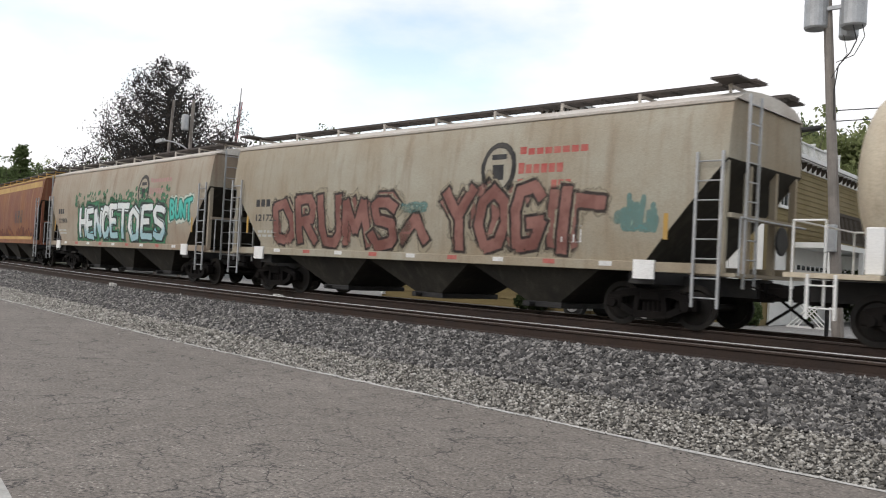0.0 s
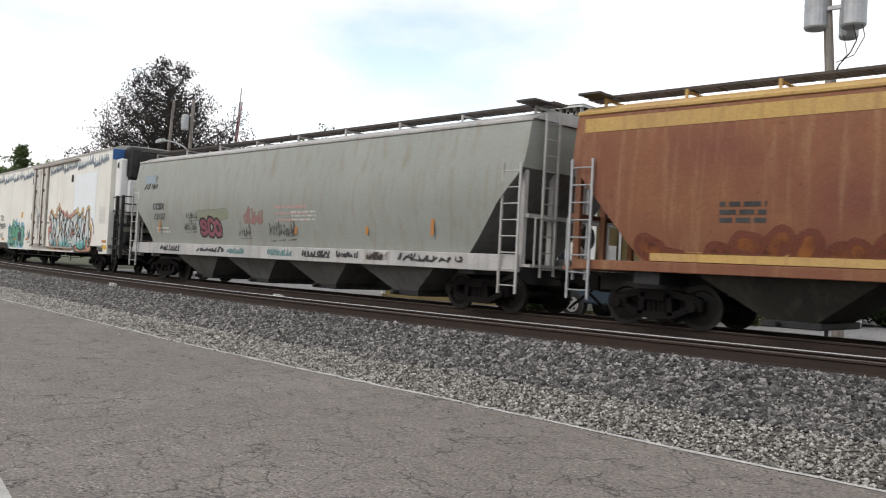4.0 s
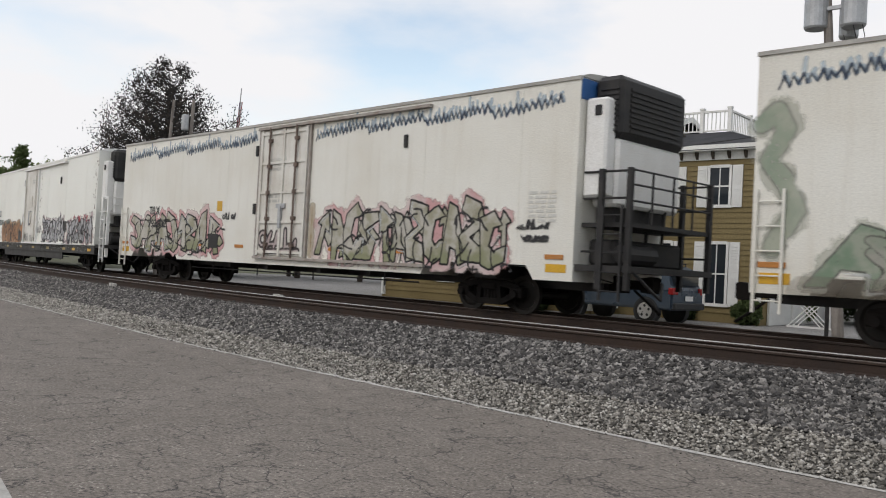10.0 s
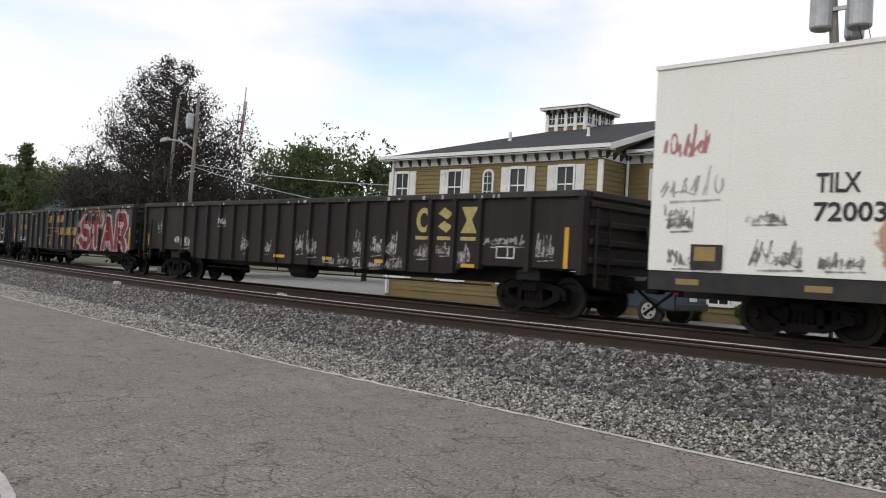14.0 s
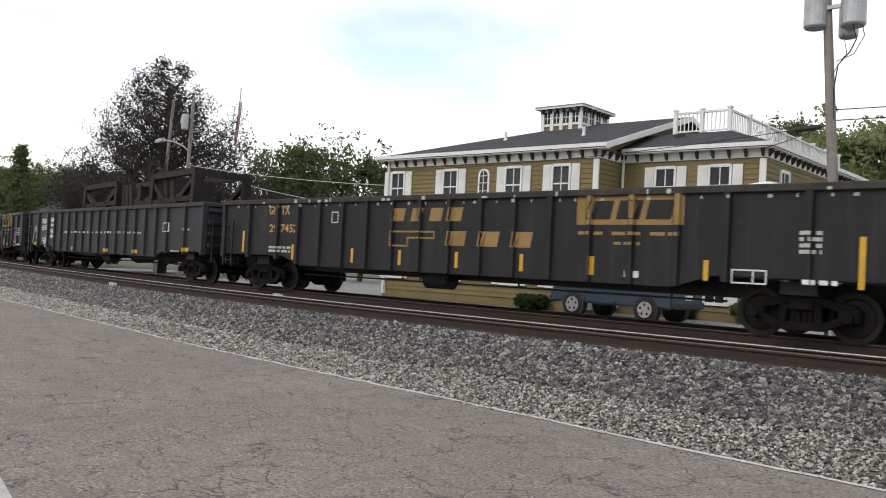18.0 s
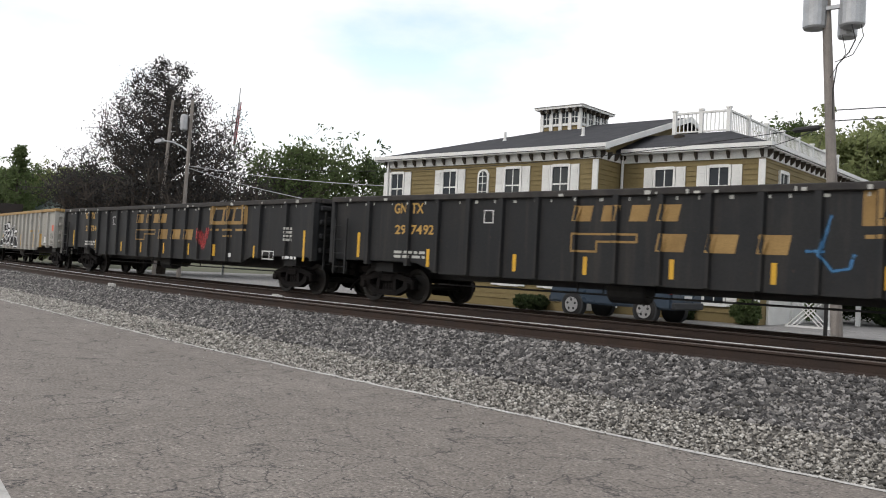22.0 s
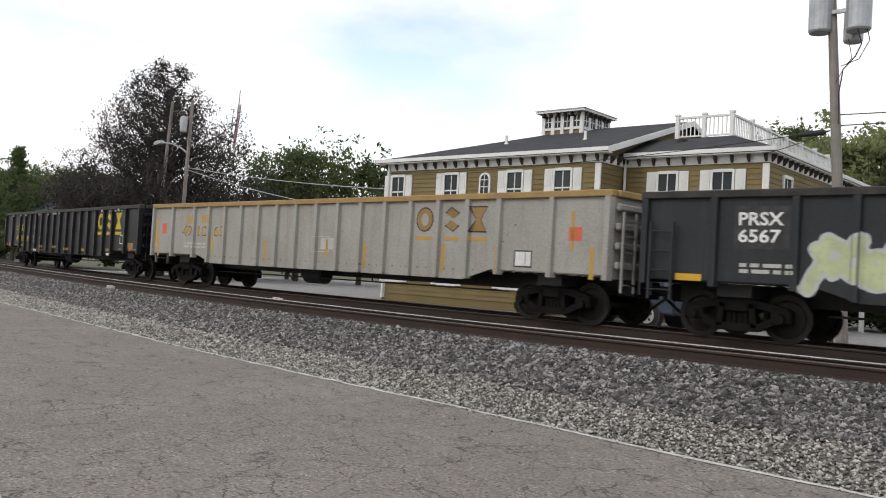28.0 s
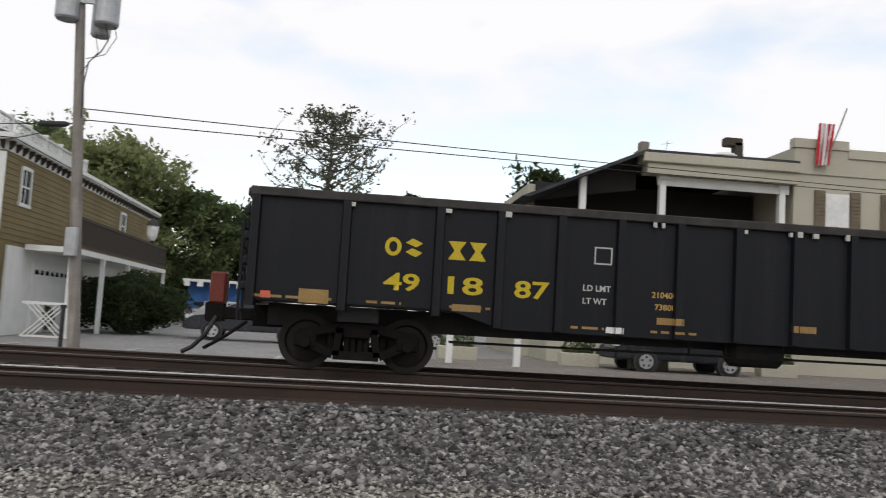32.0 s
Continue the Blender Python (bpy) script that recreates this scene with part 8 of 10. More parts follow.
# long grey hopper
lettering(hop_e, "CCBX", -7.1, 2.42, 0.8, 0.22, LETTER_BLACK, name="car_letters")
lettering(hop_e, "72737", -7.05, 2.1, 0.8, 0.22, LETTER_BLACK, name="car_letters")
small_print(hop_e, -7.0, 1.68, 0.9, 0.24, GREYL, 2, 4)
small_print(hop_e, 0.85, 2.05, 1.1, 0.3, GREYL, 3, 6)
for x in (-6.75, 0.95, 3.9, 6.2):
    painted(hop_e, x, x + 0.1, 1.7, 2.4 if x > 5 or x < 0 else 2.05, ORANGE, "reflector")
graffiti(hop_e, strokes_of("SCO", -4.1, -2.8, 1.62, 2.1, 6, 0.05), 0.09, spray("spray_maroon", (0.27, 0.1, 0.12), (0.22, 0.07, 0.09), (0.03, 0.03, 0.03), edge=0.03), 0.1, 0.03, label="maroon bubble letters with black outlines")
graffiti(hop_e, [((-4.1, 2.22), (-2.5, 2.26)), ((-3.8, 2.17), (-2.8, 2.2))], 0.1, spray("patch_moss", (0.3, 0.32, 0.2), (0.33, 0.34, 0.26), (0.3, 0.32, 0.24), edge=0.05, fade=0.75), 0.06, 0.03, "repaint_patch", out=0.003)
for k in range(3):
    small_print(hop_e, 0.1, 2.38 - 0.17 * k, 1.5, 0.1, FADED_RED, 1, 70 + k)
FADED_SPRAY = spray("tag_faded_red", (0.4, 0.2, 0.18), (0.42, 0.28, 0.25), (0.4, 0.2, 0.18), edge=0.02, fade=0.6)
S_FINE = spray("tag_fine", (0.05, 0.05, 0.052), (0.09, 0.09, 0.09), (0.05, 0.05, 0.052), edge=0.004, fade=0.7)
S_BLACKT = spray("tag_black", (0.03, 0.03, 0.032), (0.05, 0.05, 0.05), (0.03, 0.03, 0.032), edge=0.012, fade=0.9)
graffiti(hop_e, scribble(-1.5, -0.5, 1.95, 2.45, 13, 8), 0.02, FADED_SPRAY, 0.06, 0.025, "tag")
for k, (a, b, c, d) in enumerate(((-5.1, -4.3, 1.75, 2.1), (-4.9, -4.2, 2.1, 2.4), (-0.3, 0.5, 1.6, 2.3), (0.5, 1.0, 1.6, 2.1), (-1.9, -1.2, 1.6, 2.0))):
    graffiti(hop_e, scribble(a, b, c, d, 440 + k, 7) + scribble(a, b, c, d, 470 + k, 5), 0.006, S_FINE, 0.03, 0.014, "tag")
graffiti(hop_e, scribble(-7.9, -7.0, 3.1, 3.5, 14, 6), 0.011, S_BLACKT, 0.06, 0.025, "tag")
painted(hop_e, -8.0, -7.2, 3.05, 3.6, surface("patch_blue_grey", (0.27, 0.33, 0.38), (0.3, 0.34, 0.35), (2, 30), 0.6), "repaint_patch", out=0.003)
for k, (x, w, c) in enumerate(((-6.6, 1.3, S_BLACKT), (-4.2, 1.6, S_BLACKT), (-2.4, 0.9, S_TEALF), (-0.3, 1.2, S_TEALF), (1.3, 1.3, S_BLACKT), (2.8, 0.9, S_BLACKT), (4.0, 0.8, S_RED), (5.1, 2.1, S_BLACKT))):
    graffiti(hop_e, scribble(x, x + w, 1.13, 1.3, 30 + k, 9), 0.013, c, 0.05, 0.022, "sill_tag", zmin=1.1, out=0.012)

SPIKES = ([(-0.35, 0), (-0.05, 0.03), (0, 0.55), (0.22, 0.5), (0.1, 1.0), (-0.45, 0.72), (-0.2, 0.66)],
          [(-0.4, 0.1), (-0.1, -0.02), (0.4, 0.12), (0.45, 0.4), (0.15, 0.35), (0.05, 0.25), (-0.1, 0.4), (0.1, 0.75), (0.42, 0.8), (0.2, 1.02), (-0.3, 0.85), (-0.42, 0.45)],
          [(-0.45, 0), (0.3, 0.05), (0.42, 0.4), (-0.05, 0.6), (0.4, 0.78), (0.3, 1.0), (-0.3, 0.92), (-0.42, 0.6), (0.05, 0.38), (-0.35, 0.28)],
          [(-0.45, 0), (-0.2, 0.02), (-0.12, 0.3), (0.15, 0.28), (0.2, 0), (0.48, 0.06), (0.2, 0.95), (-0.1, 1.05)],
          [(-0.3, 0.5), (0.25, 0.3), (0.55, 0.55), (0.2, 0.92)])


def spiky(n, x0, x1, z0, z1, seed):
    """Interlocked pointed shapes that spell nothing."""
    g = random.Random(seed)
    shapes, last = [], -1
    for i in range(n):
        for small in (0, 1):
            k = g.choice([q for q in range(4) if q != last]) if not small else g.choice((0, 4, 4))
            last = k
            w = (x1 - x0) / n * (1.45 if not small else 0.9)
            c = x0 + (x1 - x0) * (i + 0.5 + (0.5 if small else 0)) / n
            lo, h = z0 + g.uniform(0, 0.12 if not small else 0.4) * (z1 - z0), (z1 - z0) * (g.uniform(0.82, 1.05) if not small else g.uniform(0.4, 0.7))
            lean, flip = g.uniform(-0.3, 0.3) * w, g.choice((-1, 1))
            shapes.append([(c + flip * w * (a + g.uniform(-0.05, 0.05)) + lean * (b - 0.5), lo + h * (b + g.uniform(-0.04, 0.04))) for a, b in SPIKES[k]])
    return shapes


def wild_piece(car, n, x0, x1, z0, z1, seed, thick, mat, top, margin, label, zmin):
    """A painted piece: the cloud and ground first, then each shape with its own outline over the one before."""
    shapes = spiky(n, x0, x1, z0, z1, seed)
    graffiti(car, [], 0.0, mat, margin, 0.045, label=label, zmin=zmin, polys=shapes)
    for i, sh in enumerate(shapes[1::2] + shapes[::2]):
        graffiti(car, [], 0.0, top, 0.05, 0.025, "graffiti_shape", zmin=zmin, out=0.0065 + 0.0005 * i, polys=[sh])
    ring = [((a + 0.05, b - 0.05), (c + 0.05, d - 0.05)) for sh in shapes[::2] for (a, b), (c, d) in zip(sh[2:5], sh[3:6])]
    tagged(graffiti(car, ring, 0.012, S_GLINT, 0.05, 0.025, "graffiti_glint", zmin=zmin, out=0.016), kind="stuff")


S_GLINT = spray("spray_glint", (0.7, 0.72, 0.7), (0.6, 0.62, 0.6), (0.7, 0.72, 0.7), edge=0.01, fade=0.45)

# white refrigerator cars: blue zigzag under the eave
ZIG = spray("zigzag_dark", (0.025, 0.035, 0.06), (0.06, 0.09, 0.14), (0.03, 0.045, 0.075), edge=0.006, fade=0.9)
ZIG2 = spray("zigzag_pale", (0.36, 0.47, 0.57), (0.48, 0.57, 0.64), (0.36, 0.47, 0.57), edge=0.008, fade=0.55)


def zigzag(car, spans, seed):
    """A jagged dark line whose teeth climb and drop, with pale blue flames over it."""
    g = random.Random(seed)
    for a, b in spans:
        p, q, x, k = [], [], a, 0
        while x < b:
            base = 4.2 + 0.17 * ((x - a) / 2.05 % 1.0)
            z = base + (g.uniform(0.08, 0.17) if k % 2 else g.uniform(-0.08, 0.0))
            p.append((x, z))
            if k % 2:
                q.append(((x, z), (x + g.uniform(-0.03, 0.05), z + g.uniform(0.03, 0.14))))
                q.append(((x + 0.04, z - 0.03), (x + 0.09, base)))
            if k % 9 == 5:
                q.append(((x, z), (x + 0.02, z + 0.24)))
            x += g.uniform(0.045, 0.1)
            k += 1
        graffiti(car, list(zip(p, p[1:])), 0.013, ZIG, 0.03, 0.018, "zigzag_stripe", "dark jagged zigzag stripe", out=0.004)
        graffiti(car, q, 0.03, ZIG2, 0.04, 0.026, "zigzag_flame", "pale blue flame marks", out=0.003)


for i, rc in enumerate((ref_1, ref_2, ref_3)):
    zigzag(rc, ((-9.5, -1.3), (1.5, 9.5)), 60 + i)
    lettering(rc, "TILX", -7.75, 2.27, 0.74, 0.28, LETTER_BLACK, name="car_letters")
    lettering(rc, ("793074", "793005", "793002")[i], -7.8, 1.84, 1.28, 0.28, LETTER_BLACK, name="car_letters")
    plate(rc, "warning_plate", -3.2, 2.5, 0.3, 0.3, YELLOW, -HALF - 0.002, 0.006, "small yellow warning plate")
    plate(rc, "warning_plate", 9.5, 1.1, 0.5, 0.16, YELLOW, -HALF - 0.002, 0.006, "small yellow warning plate")
    plate(rc, "warning_plate", -9.45, 1.1, 0.5, 0.18, YELLOW, -HALF - 0.002, 0.006, "small yellow warning plate")
    for x in (-9.5, -7.0, -4.3, -2.0, 2.5, 5.0, 7.4, 9.45):
        plate(rc, "reflector", x, 1.32, 0.45, 0.09, ORANGE, -HALF - 0.002, 0.016)
    small_print(rc, 8.75, 2.0, 0.7, 0.65, FAINT, 7, 11)
    for k, (words, wide) in enumerate((("CLOSE AND LOCK", 0.86), ("DOOR BEFORE", 0.7), ("MOVING CAR", 0.64))):
        lettering(rc, words, -0.15 - wide / 2, 3.68 - 0.13 * k, wide, 0.09, GREYL)
    small_print(rc, -0.55, 2.55, 0.6, 0.25, GREYL, 2, 13)
    plate(rc, "data_plate", -7.4, 1.5, 0.6, 0.25, GREYL, -HALF - 0.002, 0.003)
    plate(rc, "vent_box", -3.45, 1.45, 0.55, 0.42, BLACK, -HALF, 0.026, "dark square side vent")
painted(ref_1, 5.3, 8.2, 2.1, 4.0, PATCH, "repaint_patch", out=0.002)

S_SEA = spray("spray_sea", (0.07, 0.27, 0.17), (0.13, 0.36, 0.24), (0.02, 0.05, 0.04), ((0.22, 0.42, 0.55), (0.14, 0.34, 0.24)), reach=0.16)
T_SEA = spray("shape_sea", (0.08, 0.3, 0.19), (0.15, 0.38, 0.26), (0.015, 0.04, 0.03), edge=0.017, low=(0.05, 0.22, 0.15), split=1.2)
wild_piece(ref_1, 5, -5.7, -2.7, 1.0, 1.95, 21, 0.13, S_SEA, T_SEA, 0.34, "sea-green graffiti with a pale blue cloud", 0.9)
S_BIG = spray("spray_big", (0.55, 0.6, 0.62), (0.42, 0.48, 0.5), (0.02, 0.02, 0.025), ((0.55, 0.42, 0.2), (0.5, 0.24, 0.18)), edge=0.03, reach=0.16, low=(0.1, 0.33, 0.33), split=1.2, fade=0.9)
T_BIG = spray("shape_big", (0.6, 0.62, 0.58), (0.33, 0.4, 0.42), (0.012, 0.012, 0.015), edge=0.022, low=(0.1, 0.34, 0.33), split=1.22, patch=3.2)
wild_piece(ref_1, 11, 2.0, 7.6, 0.98, 2.45, 33, 0.12, S_BIG, T_BIG, 0.5, "large outlined graffiti on an orange and yellow cloud", 0.9)
graffiti(ref_1, scribble(0.0, 1.0, 1.2, 2.0, 71, 3), 0.013, S_BLACKT, 0.06, 0.025, "tag")
graffiti(ref_1, scribble(-2.0, -1.4, 1.3, 2.1, 73, 3), 0.011, S_BLACKT, 0.06, 0.025, "tag")
graffiti(ref_1, scribble(8.6, 9.4, 1.0, 1.25, 72, 4), 0.02, S_BLACKT, 0.06, 0.025, "tag")

S_MOSS = spray("spray_moss", (0.22, 0.3, 0.21), (0.38, 0.42, 0.33), (0.2, 0.22, 0.18), ((0.5, 0.51, 0.44),), edge=0.02, reach=0.06, fade=0.6, patch=1.4)
T_MOSS = spray("shape_moss", (0.2, 0.29, 0.2), (0.36, 0.4, 0.32), (0.1, 0.11, 0.09), edge=0.014, fade=0.72, patch=2.4)
T_PALE = spray("shape_pale", (0.44, 0.43, 0.38), (0.3, 0.36, 0.27), (0.13, 0.12, 0.11), edge=0.012, fade=0.6, patch=2.0)
wild_piece(ref_2, 8, -8.7, -1.5, 0.95, 1.85, 41, 0.2, S_MOSS, T_MOSS, 0.3, "faded moss-green graffiti", 0.9)
wild_piece(ref_2, 9, -1.1, 6.6, 0.95, 2.15, 42, 0.2, S_MOSS, T_MOSS, 0.3, "faded moss-green graffiti", 0.9)
wild_piece(ref_2, 3, -1.6, 2.6, 1.0, 3.0, 44, 0.2, S_MOSS, T_MOSS, 0.2, "faded moss-green graffiti over the door", 0.9)
wild_piece(ref_2, 5, 2.4, 8.2, 0.95, 2.3, 45, 0.2, S_MOSS, T_PALE, 0.2, "faded grey-green graffiti", 0.9)
S_DIRT = spray("road_dirt", (0.2, 0.17, 0.13), (0.3, 0.27, 0.21), (0.3, 0.27, 0.22), edge=0.1, fade=0.34, patch=1.2)
graffiti(ref_2, [((-9.0, 0.9), (9.4, 0.9))], 0.16, S_DIRT, 0.3, 0.06, "dirt_band", zmin=0.86, out=0.0225)
graffiti(ref_2, [((-0.9, 1.2), (-0.9, 3.4)), ((-0.45, 1.2), (-0.45, 2.6)), ((0.15, 1.2), (0.15, 2.2)), ((0.75, 1.2), (0.75, 2.8)), ((1.15, 1.1), (1.15, 4.1))], 0.04, S_DIRT, 0.34, 0.06, "dirt_band", zmin=0.86, out=0.055)
for k, sh in enumerate(wild_strokes(12, -8.2, 6.2, 1.0, 1.8, 47, True)):
    graffiti(ref_2, sh, 0.07, T_PALE, 0.05, 0.03, "graffiti_shape", zmin=0.9, out=0.013 + 0.0004 * k)
graffiti(ref_2, [((-9.75, 3.6), (-9.5, 3.8)), ((-9.5, 3.8), (-9.35, 3.5)), ((-9.35, 3.5), (-9.6, 3.0)), ((-9.6, 3.0), (-9.3, 2.6)), ((-9.3, 2.6), (-9.15, 2.2)), ((-9.15, 2.2), (-9.5, 1.6))], 0.16, S_MOSS, 0.2, 0.045)
S_FLOWER = spray("spray_flower", (0.56, 0.5, 0.24), (0.62, 0.57, 0.36), (0.06, 0.055, 0.04), edge=0.014, fade=0.85)
petals = [((8.4 + 0.32 * math.cos(a), 1.7 + 0.3 * math.sin(a)), (8.4 + 0.36 * math.cos(a), 1.7 + 0.34 * math.sin(a))) for a in np.arange(0, 6.28, 1.05)]
graffiti(ref_2, petals, 0.24, S_FLOWER, 0.1, 0.035, label="yellow flower-like spray shape")
graffiti(ref_2, [((6.9, 2.2), (7.3, 2.6)), ((7.3, 2.6), (7.9, 2.75)), ((7.9, 2.75), (8.5, 2.5)), ((9.0, 3.0), (9.4, 3.2))], 0.16, spray("spray_greyfade", (0.5, 0.51, 0.47), (0.58, 0.58, 0.53), (0.44, 0.45, 0.41), edge=0.02, fade=0.45), 0.2, 0.05)
S_STAIN = spray("stain_brown", (0.34, 0.24, 0.12), (0.46, 0.37, 0.24), (0.5, 0.43, 0.32), edge=0.05, fade=0.6, patch=5)
graffiti(ref_2, [((1.52, 4.4), (1.56, 2.2)), ((1.7, 4.4), (1.68, 2.6)), ((2.0, 4.3), (1.98, 3.2))], 0.08, S_STAIN, 0.06, 0.03, "rust_stain")
graffiti(ref_3, [((1.5, 2.4), (1.5, 1.2))], 0.08, S_STAIN, 0.12, 0.05, "rust_stain")

S_SAND = spray("spray_sand", (0.33, 0.31, 0.22), (0.45, 0.43, 0.37), (0.025, 0.025, 0.025), ((0.58, 0.33, 0.33), (0.62, 0.52, 0.5)), edge=0.03, reach=0.12, fade=0.9)
T_SAND = spray("shape_sand", (0.3, 0.29, 0.21), (0.46, 0.44, 0.39), (0.02, 0.02, 0.02), edge=0.017, low=(0.24, 0.25, 0.15), split=1.3, patch=2.4)
wild_piece(ref_3, 9, -9.0, -3.2, 1.0, 2.2, 51, 0.13, S_SAND, T_SAND, 0.4, "sand-grey graffiti with a pink cloud", 0.9)
wild_piece(ref_3, 11, 1.8, 8.1, 1.0, 2.35, 55, 0.13, S_SAND, T_SAND, 0.4, "sand-grey graffiti with a pink cloud", 0.9)
graffiti(ref_3, scribble(-0.9, 1.1, 1.3, 1.9, 56, 5), 0.06, spray("spray_pinkgrey", (0.4, 0.33, 0.32), (0.45, 0.4, 0.38), (0.06, 0.05, 0.05), edge=0.03), 0.1, 0.03)
graffiti(ref_3, scribble(8.5, 9.4, 1.85, 2.05, 57, 5) + scribble(8.6, 9.3, 1.65, 1.8, 58, 4), 0.018, S_BLACKT, 0.06, 0.025, "tag")
graffiti(ref_3, scribble(-3.0, -2.2, 2.1, 2.4, 59, 5), 0.018, S_BLACKT, 0.06, 0.025, "tag")

for car, n, a, b, c, d, k in ((ref_1, 34, 1.9, 7.9, 1.0, 2.4, 201), (ref_1, 4, -5.8, -2.5, 1.0, 1.9, 202), (ref_3, 26, -8.9, -3.4, 1.0, 2.1, 204), (ref_3, 28, 2.0, 8.2, 1.0, 2.3, 205), (ref_4, 24, 2.2, 5.6, 1.25, 2.1, 206), (ref_4, 22, 6.3, 9.5, 1.25, 2.1, 207), (ref_4, 22, -6.0, -1.6, 1.25, 2.2, 208)):
    graffiti(car, inner_lines(n, a, b, c, d, k), 0.012, S_BLACKT, 0.05, 0.024, "graffiti_line", out=0.018)["kind"] = "stuff"

# smooth white refrigerator car
lettering(ref_4, "TILX", -7.1, 2.48, 0.66, 0.31, LETTER_BLACK)
lettering(ref_4, "720036", -7.12, 2.03, 1.3, 0.31, LETTER_BLACK)
S_RUSTY = spray("spray_rusty", (0.3, 0.14, 0.06), (0.45, 0.22, 0.1), (0.2, 0.12, 0.07), ((0.5, 0.3, 0.16), (0.22, 0.25, 0.22)), edge=0.03, reach=0.14, fade=0.75)
graffiti(ref_4, wild_strokes(6, -5.9, -1.7, 1.25, 2.1, 81), 0.15, S_RUSTY, 0.36, 0.045, label="faded brown and orange graffiti", zmin=1.17)
S_SILVER = spray("spray_silver", (0.33, 0.33, 0.33), (0.42, 0.42, 0.42), (0.03, 0.03, 0.03), ((0.6, 0.45, 0.45), (0.6, 0.57, 0.56)), edge=0.03, reach=0.07, fade=0.9)
T_SILVER = spray("shape_silver", (0.33, 0.33, 0.34), (0.45, 0.45, 0.46), (0.025, 0.025, 0.025), edge=0.017, patch=2.4)
wild_piece(ref_4, 8, 2.2, 5.7, 1.2, 2.2, 82, 0.1, S_SILVER, T_SILVER, 0.36, "silver grey graffiti with pink edges", 1.17)
wild_piece(ref_4, 9, 6.2, 9.6, 1.2, 2.15, 84, 0.11, S_SILVER, T_SILVER, 0.36, "silver grey graffiti with pink edges", 1.17)
graffiti(ref_4, scribble(7.0, 9.4, 2.15, 2.5, 85, 4), 0.02, spray("tag_red", (0.4, 0.06, 0.08), (0.4, 0.1, 0.1), (0.4, 0.06, 0.08), edge=0.015), 0.06, 0.03, "tag")
graffiti(ref_4, scribble(-9.75, -8.85, 3.15, 3.75, 86, 7), 0.012, spray("tag_faint_red", (0.42, 0.14, 0.15), (0.4, 0.2, 0.2), (0.42, 0.14, 0.15), edge=0.005, fade=0.8), 0.05, 0.016, "tag")
graffiti(ref_4, scribble(-9.75, -8.6, 2.45, 3.0, 87, 6) + scribble(-9.7, -9.2, 2.1, 2.4, 88, 5), 0.012, spray("tag_faint_grey", (0.3, 0.27, 0.27), (0.4, 0.37, 0.36), (0.3, 0.27, 0.27), edge=0.005, fade=0.6), 0.05, 0.016, "tag")
for k, (a, b, c, d) in enumerate(((-9.6, -8.7, 1.25, 1.6), (-8.2, -7.5, 2.0, 2.2), (-8.1, -7.2, 1.3, 1.75), (-7.0, -6.3, 1.3, 1.6), (-0.9, -0.1, 1.25, 1.7), (0.1, 1.1, 1.3, 1.6), (1.3, 2.0, 1.6, 2.2), (-9.6, -9.1, 1.9, 2.3))):
    graffiti(ref_4, scribble(a, b, c, d, 90 + k, 7) + scribble(a, b, c, d, 490 + k, 4), 0.006, S_FINE, 0.03, 0.013, "tag")
for x in (-9.2, -7.0, -4.6, -1.8, 0.6, 3.2, 5.8, 7.2, 9.3):
    plate(ref_4, "reflector", x, 0.98, 0.42, 0.1, YELLOW if x > 7 else DUSTY_YELLOW, -HALF + 0.02, 0.008)
S_GRIME = spray("sill_grime", (0.14, 0.13, 0.12), (0.2, 0.19, 0.16), (0.1, 0.1, 0.09), edge=0.03, fade=0.5, patch=2.5)
for k, (a, b) in enumerate(((-6.0, -2.0), (2.0, 6.0), (6.3, 9.4))):
    graffiti(ref_4, scribble(a, b, 0.95, 1.14, 300 + k, 16), 0.035, S_GRIME, 0.05, 0.03, "sill_tag", zmin=0.9, out=0.004)
for x, z in ((-2.1, 1.5), (5.75, 1.9), (8.3, 1.45)):
    plate(ref_4, "vent_box", x, z, 0.5, 0.45, BLACK, -HALF, 0.012, "dark square side vent")
plate(ref_4, "warning_plate", 9.5, 1.36, 0.4, 0.14, YELLOW, -HALF, 0.006)
plate(ref_4, "control_box", -8.85, 1.42, 0.55, 0.42, P_RIMD, -HALF, 0.05, "dark control box")
plate(ref_4, "warning_plate", -8.87, 1.47, 0.38, 0.24, DUSTY_YELLOW, -HALF - 0.05, 0.006)
small_print(ref_4, 0.1, 3.95, 0.8, 0.2, GREYL, 2, 21)
small_print(ref_4, 9.1, 2.1, 0.5, 0.4, GREYL, 3, 22)
plate(ref_4, "latch_plate", 0.0, 3.1, 0.55, 0.5, DOOR_WHITE, -HALF - 0.05, 0.03)
plate(ref_4, "latch_plate", 0.0, 2.35, 0.4, 0.5, DOOR_WHITE, -HALF - 0.05, 0.05)
chips = random.Random(3)
for k in range(70):
    x = chips.choice((9.75, 9.6, 1.6, -1.45, 9.8)) + chips.uniform(-0.15, 0.15)
    painted(ref_4, x, x + chips.uniform(0.02, 0.07), *(lambda z: (z, z + chips.uniform(0.02, 0.09)))(chips.uniform(1.4, 4.5)), IRON_BROWN, "paint_chip", out=0.009)


# ---------------------------------------------------------------- gondola lettering
def amber_word(car, x0, x1, z0, z1, n, mat, slant=0.06):
    for k in range(n):
        a = x0 + (x1 - x0) * k / n
        painted(car, a, a + (x1 - x0) / n * 0.62, z0, z1, mat, "letter_block", slant)


